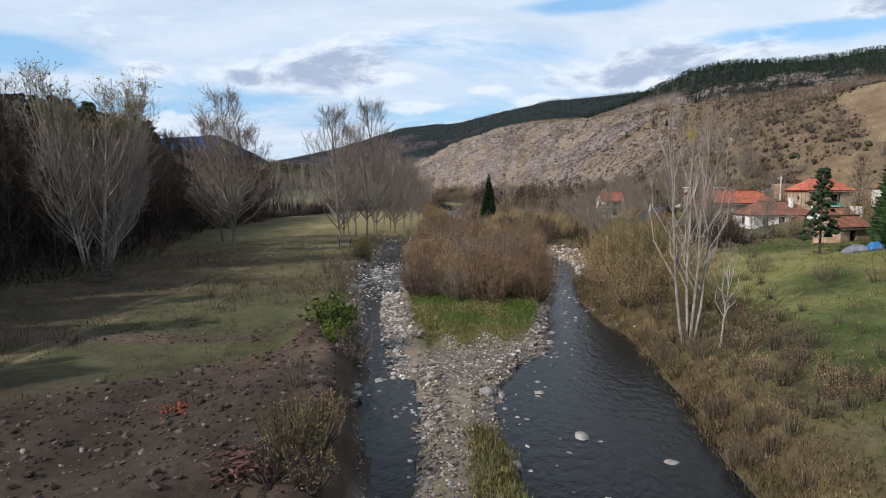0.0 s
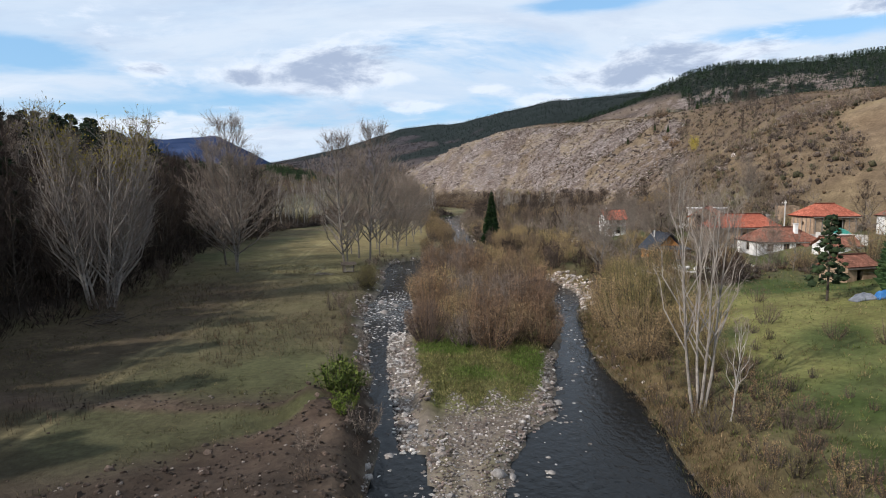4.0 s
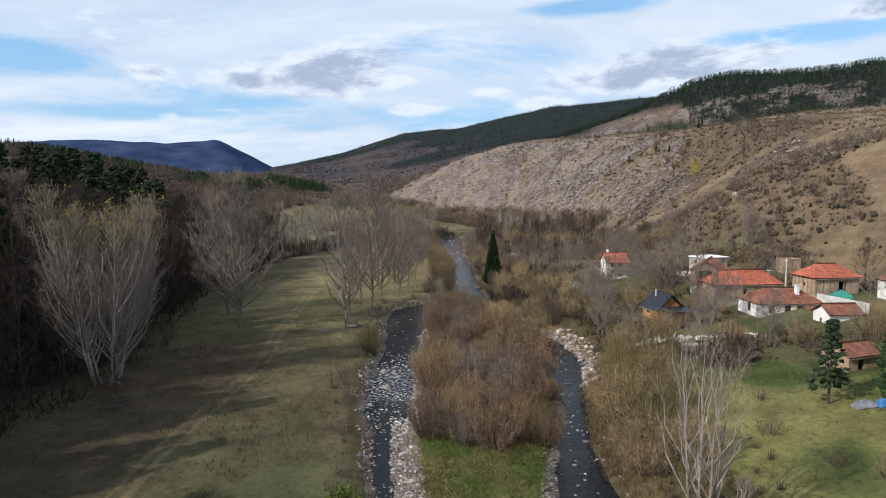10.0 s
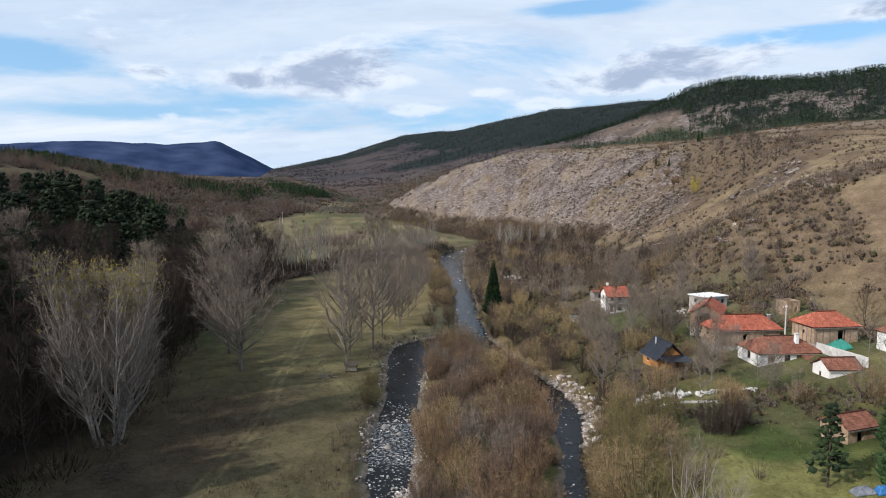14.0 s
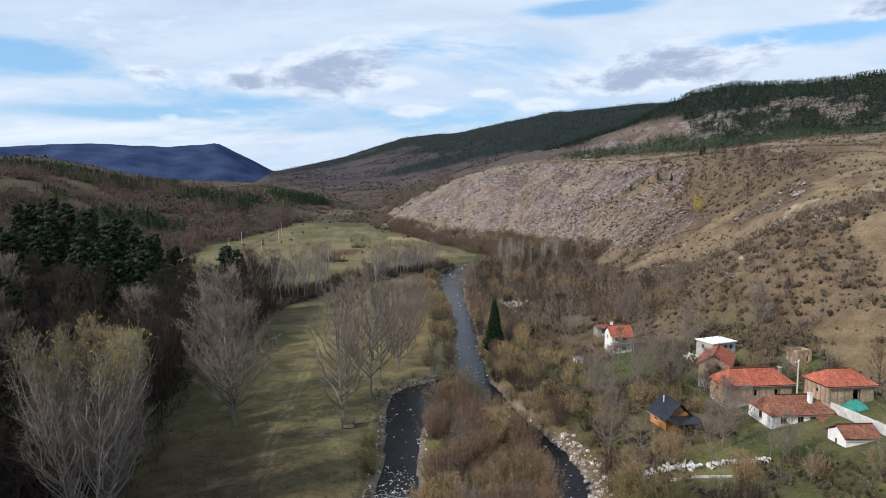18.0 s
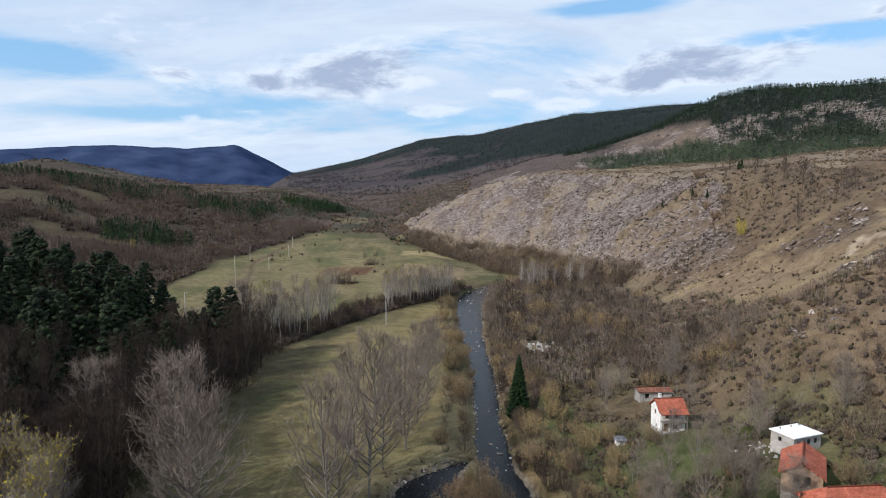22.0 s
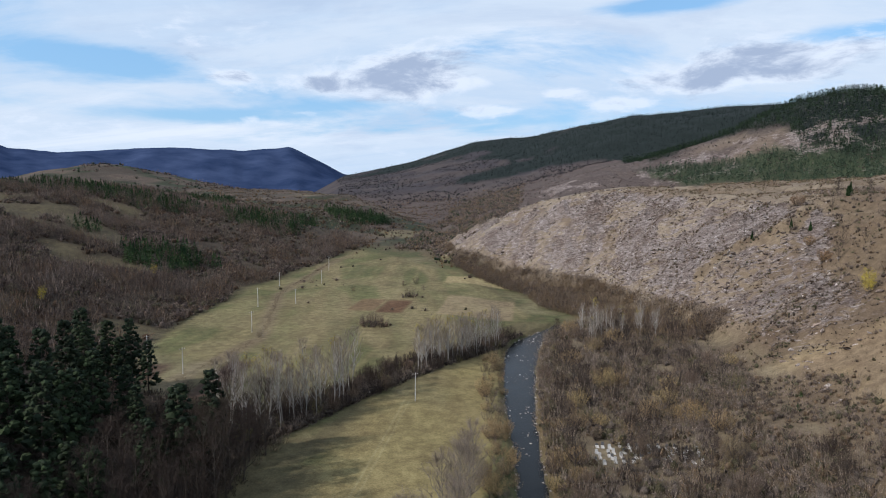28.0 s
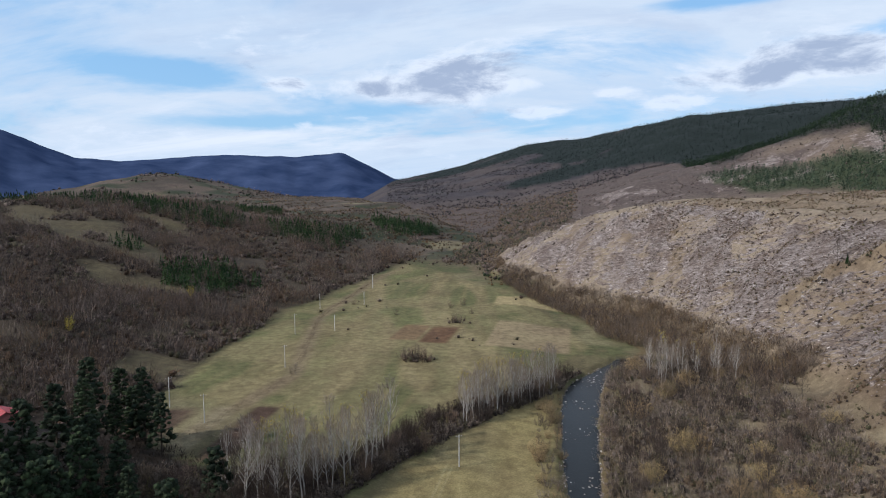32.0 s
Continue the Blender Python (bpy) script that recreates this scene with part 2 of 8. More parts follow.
def ground_material():
    m, nt, b = nodes_of("ground_cover")
    at, rk = nt.nodes.new("ShaderNodeVertexColor"), nt.nodes.new("ShaderNodeAttribute")
    at.layer_name, rk.attribute_name = "tone", "rock"
    fine, mid, big = noise_node(nt, 2.2, 8, 0.7), noise_node(nt, 0.33, 5, 0.6), noise_node(nt, 0.045, 5, 0.6)
    c = blend(nt, "MULTIPLY", 1.0, at.outputs[0], ramp_node(nt, fine.outputs[0], [(0.25, (0.55, 0.52, 0.5)), (0.75, (1.3, 1.3, 1.25))]))
    c = blend(nt, "MULTIPLY", 1.0, c, ramp_node(nt, mid.outputs[0], [(0.3, (0.68, 0.66, 0.62)), (0.7, (1.25, 1.25, 1.2))]))
    c = blend(nt, "MULTIPLY", 1.0, c, ramp_node(nt, big.outputs[0], [(0.3, (0.82, 0.8, 0.8)), (0.7, (1.12, 1.15, 1.1))]))
    # bare limestone: thin pale beds that dip into the slope, dark clefts between them
    tc = nt.nodes.new("ShaderNodeTexCoord")
    beds = nt.nodes.new("ShaderNodeCombineXYZ")
    for i, (axis, k) in enumerate(zip(STRATA, (0.3, 0.8, 0.34))):
        dp = nt.nodes.new("ShaderNodeVectorMath")
        dp.operation = "DOT_PRODUCT"
        nt.links.new(tc.outputs["Object"], dp.inputs[0])
        dp.inputs[1].default_value = axis * k
        nt.links.new(dp.outputs["Value"], beds.inputs[i])
    rn = nt.nodes.new("ShaderNodeTexNoise")
    nt.links.new(beds.outputs[0], rn.inputs["Vector"])
    rn.inputs["Scale"].default_value, rn.inputs["Detail"].default_value = 1.0, 9
    rn.inputs["Roughness"].default_value, rn.inputs["Distortion"].default_value = 0.72, 0.5
    rock = ramp_node(nt, rn.outputs[0], [(0.30, (0.08, 0.062, 0.056)), (0.43, (0.175, 0.146, 0.136)), (0.57, (0.28, 0.245, 0.232)), (0.72, (0.50, 0.465, 0.45))])
    crack = nt.nodes.new("ShaderNodeTexVoronoi")
    crack.feature, crack.inputs["Scale"].default_value = "DISTANCE_TO_EDGE", 1.3
    warp = nt.nodes.new("ShaderNodeVectorMath")
    warp.operation = "ADD"
    wob = noise_node(nt, 0.35, 4, 0.6)
    nt.links.new(beds.outputs[0], warp.inputs[0])
    nt.links.new(wob.outputs[1], warp.inputs[1])
    nt.links.new(warp.outputs[0], crack.inputs["Vector"])
    rock = blend(nt, "MULTIPLY", 0.85, rock, ramp_node(nt, crack.outputs["Distance"], [(0.0, (0.3, 0.26, 0.24)), (0.09, (1.0,) * 3)]))
    blot = noise_node(nt, 0.09, 7, 0.7)
    rock = blend(nt, "MULTIPLY", 0.9, rock, ramp_node(nt, blot.outputs[0], [(0.36, (0.62, 0.55, 0.5)), (0.6, (1.1, 1.1, 1.1))]))
    patch = nt.nodes.new("ShaderNodeTexNoise")
    nt.links.new(beds.outputs[0], patch.inputs["Vector"])
    patch.inputs["Scale"].default_value, patch.inputs["Detail"].default_value = 0.42, 9
    patch.inputs["Roughness"].default_value, patch.inputs["Distortion"].default_value = 0.75, 0.9
    mk = nt.nodes.new("ShaderNodeMath")
    mk.operation = "MULTIPLY_ADD"
    nt.links.new(patch.outputs[0], mk.inputs[0])
    mk.inputs[1].default_value = 1.9
    nt.links.new(rk.outputs["Fac"], mk.inputs[2])
    sel = ramp_node(nt, mk.outputs[0], [(0.0, (0, 0, 0)), (0.999, (1, 1, 1))])
    mr = nt.nodes.new("ShaderNodeMapRange")
    mr.inputs[1].default_value, mr.inputs[2].default_value = 1.36, 1.54
    nt.links.new(mk.outputs[0], mr.inputs[0])
    nt.links.new(blend(nt, "MIX", mr.outputs[0], c, rock), b.inputs["Base Color"])
    b.inputs["Roughness"].default_value = 0.95
    b.inputs["Specular IOR Level"].default_value = 0.12
    bp = nt.nodes.new("ShaderNodeBump")
    bp.inputs["Strength"].default_value, bp.inputs["Distance"].default_value = 0.6, 0.25
    nt.links.new(fine.outputs[0], bp.inputs["Height"])
    b2 = nt.nodes.new("ShaderNodeBump")
    b2.inputs["Distance"].default_value = 2.2
    nt.links.new(mr.outputs[0], b2.inputs["Strength"])
    nt.links.new(rn.outputs[0], b2.inputs["Height"])
    nt.links.new(bp.outputs[0], b2.inputs["Normal"])
    nt.links.new(b2.outputs[0], b.inputs["Normal"])
    nt.nodes.remove(sel.node)
    return m


def water_material():
    m, nt, b = nodes_of("river_water")
    mp, tc, n2 = nt.nodes.new("ShaderNodeMapping"), nt.nodes.new("ShaderNodeTexCoord"), nt.nodes.new("ShaderNodeTexNoise")
    mp.inputs["Scale"].default_value = (1.3, 0.8, 1)
    nt.links.new(tc.outputs["Object"], mp.inputs[0])
    nt.links.new(mp.outputs[0], n2.inputs["Vector"])
    n2.inputs["Scale"].default_value, n2.inputs["Detail"].default_value = 1.6, 8
    b.inputs["Base Color"].default_value = (0.007, 0.008, 0.009, 1)
    b.inputs["Specular IOR Level"].default_value = 0.6
    b.inputs["Roughness"].default_value, b.inputs["IOR"].default_value = 0.09, 1.15
    bp = nt.nodes.new("ShaderNodeBump")
    bp.inputs["Strength"].default_value, bp.inputs["Distance"].default_value = 0.8, 0.13
    nt.links.new(n2.outputs[0], bp.inputs["Height"])
    nt.links.new(bp.outputs[0], b.inputs["Normal"])
    # riffles: broken white water where the bed is shallow
    at = nt.nodes.new("ShaderNodeAttribute")
    at.attribute_name = "riffle"
    n3 = noise_node(nt, 2.4, 8, 0.8)
    mul = nt.nodes.new("ShaderNodeMath")
    mul.operation = "MULTIPLY"
    nt.links.new(at.outputs["Fac"], mul.inputs[0])
    nt.links.new(n3.outputs[0], mul.inputs[1])
    mr = nt.nodes.new("ShaderNodeMapRange")
    mr.inputs[1].default_value, mr.inputs[2].default_value = 0.50, 0.64
    nt.links.new(mul.outputs[0], mr.inputs[0])
    nt.links.new(blend(nt, "MIX", mr.outputs[0], (0.007, 0.008, 0.009), (0.42, 0.44, 0.46)), b.inputs["Base Color"])
    return m


M_GROUND, M_WATER = ground_material(), water_material()
M_FAR = tinted("far_growth")
M_BARK = surface("grey_bark", (0.10, 0.085, 0.07), (0.26, 0.235, 0.21), 4.0, 0.95, 0.5)
M_PALE_BARK = surface("pale_bark", (0.16, 0.138, 0.12), (0.36, 0.328, 0.295), 2.5, 0.9, 0.4)
M_ASPEN = surface("white_bark", (0.24, 0.22, 0.195), (0.52, 0.49, 0.455), 2.0, 0.85, 0.3)
M_DARK_BARK = surface("dark_bark", (0.035, 0.028, 0.022), (0.10, 0.08, 0.065), 3.0, 0.95, 0.5)
M_TWIG = plant("grey_twigs", [(0.13, 0.102, 0.083), (0.205, 0.165, 0.136), (0.29, 0.24, 0.2)], per_object=0.25)
# twig tones darkened to hold the shade inside the wood
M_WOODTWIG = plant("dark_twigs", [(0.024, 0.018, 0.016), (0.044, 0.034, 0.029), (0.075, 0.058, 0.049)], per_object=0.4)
M_PALE_TWIG = plant("pale_twigs", [(0.14, 0.114, 0.097), (0.205, 0.172, 0.148), (0.285, 0.245, 0.214)], per_object=0.2)
M_RUST = plant("rust_twigs", [(0.115, 0.072, 0.048), (0.225, 0.150, 0.092), (0.35, 0.245, 0.15)])
M_OCHRE = plant("ochre_twigs", [(0.15, 0.112, 0.064), (0.265, 0.20, 0.113), (0.385, 0.297, 0.17)])
M_BROWN = plant("brown_twigs", [(0.075, 0.054, 0.043), (0.14, 0.105, 0.084), (0.22, 0.172, 0.136)])
M_OLIVE = plant("olive_twigs", [(0.085, 0.08, 0.035), (0.15, 0.138, 0.058), (0.23, 0.195, 0.085)])
M_YELLOW = plant("yellow_leaves", [(0.20, 0.17, 0.02), (0.34, 0.29, 0.035), (0.46, 0.38, 0.06)])
# needle tones darkened for cloud shade over the wood
M_PINE = plant("pine_needles", [(0.010, 0.017, 0.010), (0.017, 0.028, 0.015), (0.028, 0.043, 0.021)])
M_SPRUCE = plant("spruce_needles", [(0.012, 0.030, 0.012), (0.028, 0.060, 0.022), (0.048, 0.085, 0.03)])
M_GREEN = plant("green_leaves", [(0.045, 0.07, 0.014), (0.085, 0.12, 0.024), (0.14, 0.175, 0.045)])
M_GRASS = plant("grass_blades", [(0.075, 0.095, 0.02), (0.13, 0.15, 0.035), (0.24, 0.21, 0.09)], per_object=0.1)
M_DRY = plant("dry_grass", [(0.085, 0.064, 0.036), (0.145, 0.112, 0.062), (0.215, 0.175, 0.10)], per_object=0.1)
M_STONE = surface("river_stone", (0.13, 0.115, 0.105), (0.36, 0.335, 0.315), 1.6, 0.8, 0.4)
M_LIME = surface("limestone", (0.22, 0.19, 0.165), (0.60, 0.565, 0.53), 0.9, 0.9, 0.5)
M_PLASTER = surface("white_plaster", (0.62, 0.61, 0.60), (0.82, 0.81, 0.80), 1.6, 0.9, 0.1, 0.5, 0.18)
M_GREYWALL = surface("bare_render", (0.30, 0.28, 0.26), (0.48, 0.46, 0.43), 1.2, 0.95, 0.3)
M_BRICK = surface("mud_brick", (0.26, 0.175, 0.115), (0.48, 0.355, 0.25), 1.8, 0.95, 0.5, 0.6, 0.4)
M_WOOD = surface("brown_timber", (0.10, 0.055, 0.03), (0.24, 0.14, 0.075), 2.2, 0.8, 0.3)
M_ORANGE = surface("stained_timber", (0.36, 0.15, 0.045), (0.55, 0.26, 0.085), 2.0, 0.6, 0.2)
M_OLDWOOD = surface("weathered_timber", (0.14, 0.125, 0.11), (0.32, 0.29, 0.26), 3.0, 0.95, 0.4)
M_GLASS, _nt, _b = nodes_of("window_glass")
_b.inputs["Base Color"].default_value, _b.inputs["Roughness"].default_value = (0.02, 0.022, 0.025, 1), 0.08
M_SLATE = surface("dark_sheet_roof", (0.012, 0.014, 0.02), (0.03, 0.034, 0.045), 1.0, 0.45, 0.1)
M_CONCRETE = surface("pale_concrete", (0.42, 0.41, 0.39), (0.66, 0.65, 0.63), 1.1, 0.9, 0.2)
M_SCREED = surface("white_screed", (0.70, 0.70, 0.70), (0.85, 0.85, 0.85), 0.8, 0.9, 0.1, 0.3, 0.15)


def tile_material(name, dark, light):
    """Clay tiles laid in rows, blotched with age."""
    m, nt, b = nodes_of(name)
    tc = nt.nodes.new("ShaderNodeTexCoord")
    br = nt.nodes.new("ShaderNodeTexBrick")
    nt.links.new(tc.outputs["UV"], br.inputs["Vector"])
    br.inputs["Color1"].default_value, br.inputs["Color2"].default_value = (*dark, 1), (*light, 1)
    br.inputs["Mortar"].default_value = (*[v * 0.35 for v in dark], 1)
    br.inputs["Scale"].default_value, br.inputs["Mortar Size"].default_value = 1.0, 0.012
    br.inputs["Brick Width"].default_value, br.inputs["Row Height"].default_value = 0.24, 0.33
    n = noise_node(nt, 0.9, 6, 0.7)
    c = blend(nt, "MULTIPLY", 1.0, br.outputs[0], ramp_node(nt, n.outputs[0], [(0.28, (0.55, 0.5, 0.48)), (0.6, (1.05, 1.0, 1.0)), (0.8, (1.5, 1.6, 1.6))]))
    nt.links.new(c, b.inputs["Base Color"])
    b.inputs["Roughness"].default_value = 0.9
    b.inputs["Specular IOR Level"].default_value = 0.2
    bp = nt.nodes.new("ShaderNodeBump")
    bp.inputs["Strength"].default_value, bp.inputs["Distance"].default_value = 0.7, 0.04
    nt.links.new(br.outputs["Fac"], bp.inputs["Height"])
    bp.invert = True
    nt.links.new(bp.outputs[0], b.inputs["Normal"])
    return m


M_TILE = tile_material("orange_tiles", (0.32, 0.092, 0.055), (0.46, 0.158, 0.10))
M_OLDTILE = tile_material("brown_tiles", (0.17, 0.075, 0.05), (0.30, 0.14, 0.095))


# ---------------------------------------------------------------- lie of the land
def sm(a, b, v):
    k = np.clip((v - a) / (b - a), 0, 1)
    return k * k * (3 - 2 * k)


def lattice(x, y, seed):
    h = np.sin(x * 127.1 + y * 311.7 + seed * 74.7) * 43758.5453
    return h - np.floor(h)


def vnoise(x, y, seed=0):
    xi, yi = np.floor(x), np.floor(y)
    fx, fy = x - xi, y - yi
    fx, fy = fx * fx * (3 - 2 * fx), fy * fy * (3 - 2 * fy)
    a, b = lattice(xi, yi, seed), lattice(xi + 1, yi, seed)
    c, d = lattice(xi, yi + 1, seed), lattice(xi + 1, yi + 1, seed)
    return a + (b - a) * fx + (c - a) * fy + (a - b - c + d) * fx * fy


def fbm(x, y, scale, octaves=4, seed=0, gain=0.5):
    x, y = np.asarray(x, float) / scale, np.asarray(y, float) / scale
    total, amp, norm = 0.0, 1.0, 0.0
    for i in range(octaves):
        total = total + amp * vnoise(x, y, seed + i * 13)
        norm += amp
        amp *= gain
        x, y = x * 2.03 + 7.7, y * 2.03 + 3.1
    return total / norm


# banks of the two arms of the river and of the joined river, by y
LEFT_A = ([-60, 20, 30, 34, 42, 47, 61, 80, 91, 106, 118, 132, 140, 145, 152], [-1.6, -1.7, -2.0, -2.6, -4.0, -4.4, -6.7, -10.0, -11.0, -10.5, -11.4, -12.9, -12.4, -9.5, -1.5])
RIGHT_A = ([-60, 20, 37, 43, 50, 59, 69, 80, 100, 119, 132, 146, 152], [0.3, 0.2, -0.5, -0.7, -1.6, -3.0, -4.1, -4.6, -4.9, -5.8, -3.4, -2.0, 0])
LEFT_B = ([-60, 20, 31, 37, 43, 48, 52, 65, 74, 80, 90, 103, 110, 127, 145, 152, 172, 203, 235, 261, 276, 309, 335, 348, 360, 376, 400, 440, 500, 560, 720, 900],
          [3.6, 3.8, 4.0, 3.6, 3.7, 5.6, 8.0, 9.7, 11.8, 13.3, 14.1, 15.2, 14.4, 8.8, 2.0, 1.2, 0.9, 0.3, -1.8, -4.1, -5.7, -7.0, -6.6, -4.0, 1.5, 10, 20, 8, -14, -40, -80, -140])
RIGHT_B = ([-60, 20, 31, 38, 45, 55, 61, 71, 87, 98, 103, 110, 127, 150, 172, 203, 235, 261, 276, 309, 335, 348, 360, 376, 400, 440, 500, 560, 720, 900],
           [11.5, 12.2, 12.6, 13.4, 14.3, 14.8, 14.2, 14.5, 16.8, 19.2, 19.3, 18.2, 12.8, 7.9, 6.4, 6.5, 4.6, 3.8, 4.2, 4.6, 6.2, 7.4, 10, 17, 26, 15, -7, -33, -72, -132])
FOOT = ([-60, 100, 150, 200, 270, 300, 375, 420, 472, 520, 560, 600, 660, 718, 903, 1300, 2500, 4300], [78, 72, 64, 62, 65, 70, 67, 45, 22, -14, -48, -76, -84, -80, -110, -340, -900, -1700])
FIELD = ([-100, 60, 100, 140, 190, 235, 262, 290, 350, 448, 560, 614, 690, 1000], [-44, -44, -48, -56, -58, -62, -120, -140, -157, -166, -160, -154, -150, -150])
CLEFT = [(86, 402), (100, 402), (109, 394), (119, 388), (136, 401), (156, 421)]
EYE = (-2.6, 111.6, 70.7)


def channels(x, y):
    """How deep inside the arms of the river a place lies (negative: how far off)."""
    wob = (fbm(x * 0 + 3, y, 4.0, 3, 5) - 0.5) * 1.3
    la, ra = np.interp(y, *LEFT_A) + wob, np.interp(y, *RIGHT_A) - wob * 0.8
    lb, rb = np.interp(y, *LEFT_B) + wob * 0.9, np.interp(y, *RIGHT_B) - wob
    da = np.where(y < 152, np.minimum(x - la, ra - x), -9.0)
    db = np.minimum(x - lb, rb - x) - 60 * sm(386, 404, y)
    return da, db


def far_ridge(x, y):
    """The wooded mountain beyond the rocky hill, by bearing and distance from the valley."""
    dx, dy = x - EYE[0], y - EYE[1]
    r = np.hypot(dx, dy)
    b = np.degrees(np.arctan2(dx, dy))
    edge = np.interp(b, [-9, -7, -5.6, -4, -1.2, 1.4, 5, 9, 18, 29, 39], [24, 33, 38, 46, 54, 59, 64, 67, 70, 76, 81])
    shelf = np.interp(b, [-9, -6, -2, 3, 9, 18, 28, 40], [22, 24, 33, 44, 56, 65, 72, 80])
    shoulder = np.interp(b, [-12, -8, -5, -1.5, 1.6, 6, 11, 13, 16, 17.6, 20, 22, 25.5, 33, 40], [36, 38, 44, 62, 82, 106, 122, 132, 148, 158, 183, 199, 208, 203, 210])
    crest = np.interp(b, [-19.5, -18, -16.4, -13.4, -10.3, -7.5, -4.7, -1.6, 2.3, 6.7, 10.8, 13.8, 16.9, 21, 25, 40, 60], [45, 90, 142, 176, 214, 262, 308, 328, 340, 334, 333, 342, 352, 345, 335, 330, 340])
    z = edge + (shelf - edge) * sm(450, 640, r) + (shoulder - shelf) * sm(640, 1050, r)
    far = np.interp(b, [0, 9], [3300, 2400])
    z = z + (crest - shoulder) * sm(1080, far, r) - 30 * sm(0, 1000, r - far - 200)
    z = z + (fbm(x, y, 260, 4, 21) - 0.5) * 26 * sm(700, 1500, r) * sm(0, -500, r - far)
    return z, r, b


def land(x, y):
    """Height of the ground, with masks for what covers it."""
    x, y = np.asarray(x, float), np.asarray(y, float)
    da, db = channels(x, y)
    inside = np.maximum(da, db)
    # valley floor
    z = 1.15 + 0.5 * (fbm(x, y, 22, 4, 2) - 0.5) + 0.22 * (fbm(x, y, 3.2, 3, 4) - 0.5)
    z = z + np.clip(y - 240, 0, 400) * 0.016 * sm(-5, -40, x)
    # island and gravel bars lie low
    isle = sm(0, 2, x - np.interp(y, *RIGHT_A)) * sm(0, 2, np.interp(y, *LEFT_B) - x) * (y < 152)
    z = z * (1 - isle) + isle * (0.22 + 0.45 * sm(50, 62, y) + 0.25 * (fbm(x, y, 5, 3, 8) - 0.5))
    # right bank and village terrace
    xe = np.interp(y, *RIGHT_B)
    ys = [-60, 40, 60, 80, 100, 120, 140, 166, 185, 230, 270, 330, 400]
    za = np.interp(y, ys, [3.6, 4.0, 4.8, 4.4, 4.2, 4.0, 3.5, 2.6, 2.4, 2.3, 2.0, 2.0, 2.0])
    zb = np.interp(y, ys, [8.0, 8.0, 7.8, 5.8, 4.5, 5.2, 7.4, 5.6, 5.4, 4.0, 3.0, 2.6, 2.5])
    zc = np.interp(y, ys, [12., 12., 11., 9.6, 8.6, 8.6, 12., 16., 17., 9.0, 5.0, 4.0, 3.0])
    xa = np.maximum(30.0, xe + 4)
    k = np.clip((x - xe - 1) / (xa - xe - 1), 0, 1)
    terr = 1.15 + (za - 1.15) * k ** 0.8
    terr = terr + (zb - za) * np.clip((x - xa) / np.maximum(48 - xa, 4), 0, 1) + (zc - zb) * np.clip((x - np.maximum(48, xa + 4)) / 18, 0, 1)
    right = sm(0, 2.5, x - xe) * sm(420, 330, y)
    z = z + right * (terr - 1.15)
    # rocky hill on the right, flat on top
    foot = np.interp(y, *FOOT)
    u = x - foot + (fbm(x, y, 38, 4, 11) - 0.5) * 16 * sm(230, 420, y) + (fbm(x, y, 90, 3, 12) - 0.5) * 20
    slope = (0.60 + 0.28 * sm(230, 420, y)) * (1 - 0.72 * sm(650, 1200, y)) + 0.75 * sm(1250, 2000, y)
    rise = slope * np.where(u > 0, np.sqrt(u * u + 25) - 5, 0)
    ridge, r, b = far_ridge(x, y)
    near = np.interp(y, [100, 180, 250, 400, 520], [40, 42, 50, 62, 66]) + 0.08 * np.clip(x - 115, 0, 300)
    top = near + (ridge - near) * sm(330, 470, r) + (fbm(x, y, 60, 4, 31) - 0.5) * 5 - 1
    hill = z + rise
    soft = 7.0
    hill = -soft * np.logaddexp(-hill / soft, -top / soft)
    rockiness = sm(3, 12, rise) * sm(240, 330, y) * sm(1200, 700, r) * sm(0.5, 5.0, top - hill + 6 * (fbm(x, y, 30, 3, 41) - 0.5))
    crag = np.abs(fbm(x + 0.8 * z, y - 0.6 * x, 13, 4, 51) - 0.5) * 2
    hill = hill + rockiness * (crag * 5.5 - 1.5)
    gully = sm(0.55, 0.62, fbm(x * 1.0, y * 0.35, 26, 3, 57)) * sm(5, 20, rise)
    hill = hill - gully * 2.2
    z = np.where(u > -4, np.maximum(z, hill) * sm(-4, 4, u) + z * (1 - sm(-4, 4, u)), z)
    # left: wooded slope and scrub hills
    fe = np.interp(y, *FIELD)
    v = fe - x + (fbm(x, y, 40, 3, 61) - 0.5) * 14
    left = np.where(v > 0, np.sqrt(v * v + 64) - 8, 0)
    lift = np.interp(y, [-60, 200, 260, 330, 600], [0.34, 0.30, 0.12, 0.23, 0.19])
    lh = lift * left
    ltop = (51 + 14 * (fbm(x, y, 170, 4, 63) - 0.5)) * (1 - 0.35 * sm(380, 620, y)) * (1 - 0.6 * sm(620, 1100, y)) * (1 - 0.5 * sm(400, 1000, left))
    lh = -6 * np.logaddexp(-lh / 6, -ltop / 6) + 6 * np.log1p(np.exp(-ltop / 6))
    lh = lh + (fbm(x, y * 1.6, 75, 3, 66) - 0.45) * 12 * sm(15, 70, left) * sm(290, 350, y)
    z = z + np.where(v > 0, np.maximum(lh, 0), 0) * sm(60, -60, u)
    z = z + 23 * np.exp(-(((x + 470) / 125) ** 2 + ((y - 630) / 165) ** 2))
    # the far valley floor climbs slowly and low hills stand in it
    z = z + 36 * sm(520, 1300, y) * sm(60, -60, x - foot)
    knoll = 70 * np.exp(-(((x + 1010) / 210) ** 2 + ((y - 1500) / 240) ** 2))
    z = z + knoll + (fbm(x, y, 240, 4, 71) - 0.5) * 24 * sm(700, 1500, y) * sm(80, -120, x - foot)
    # river bed
    bed = np.where(inside > 0, -0.12 - 0.5 * sm(0, 2.5, inside), 0)
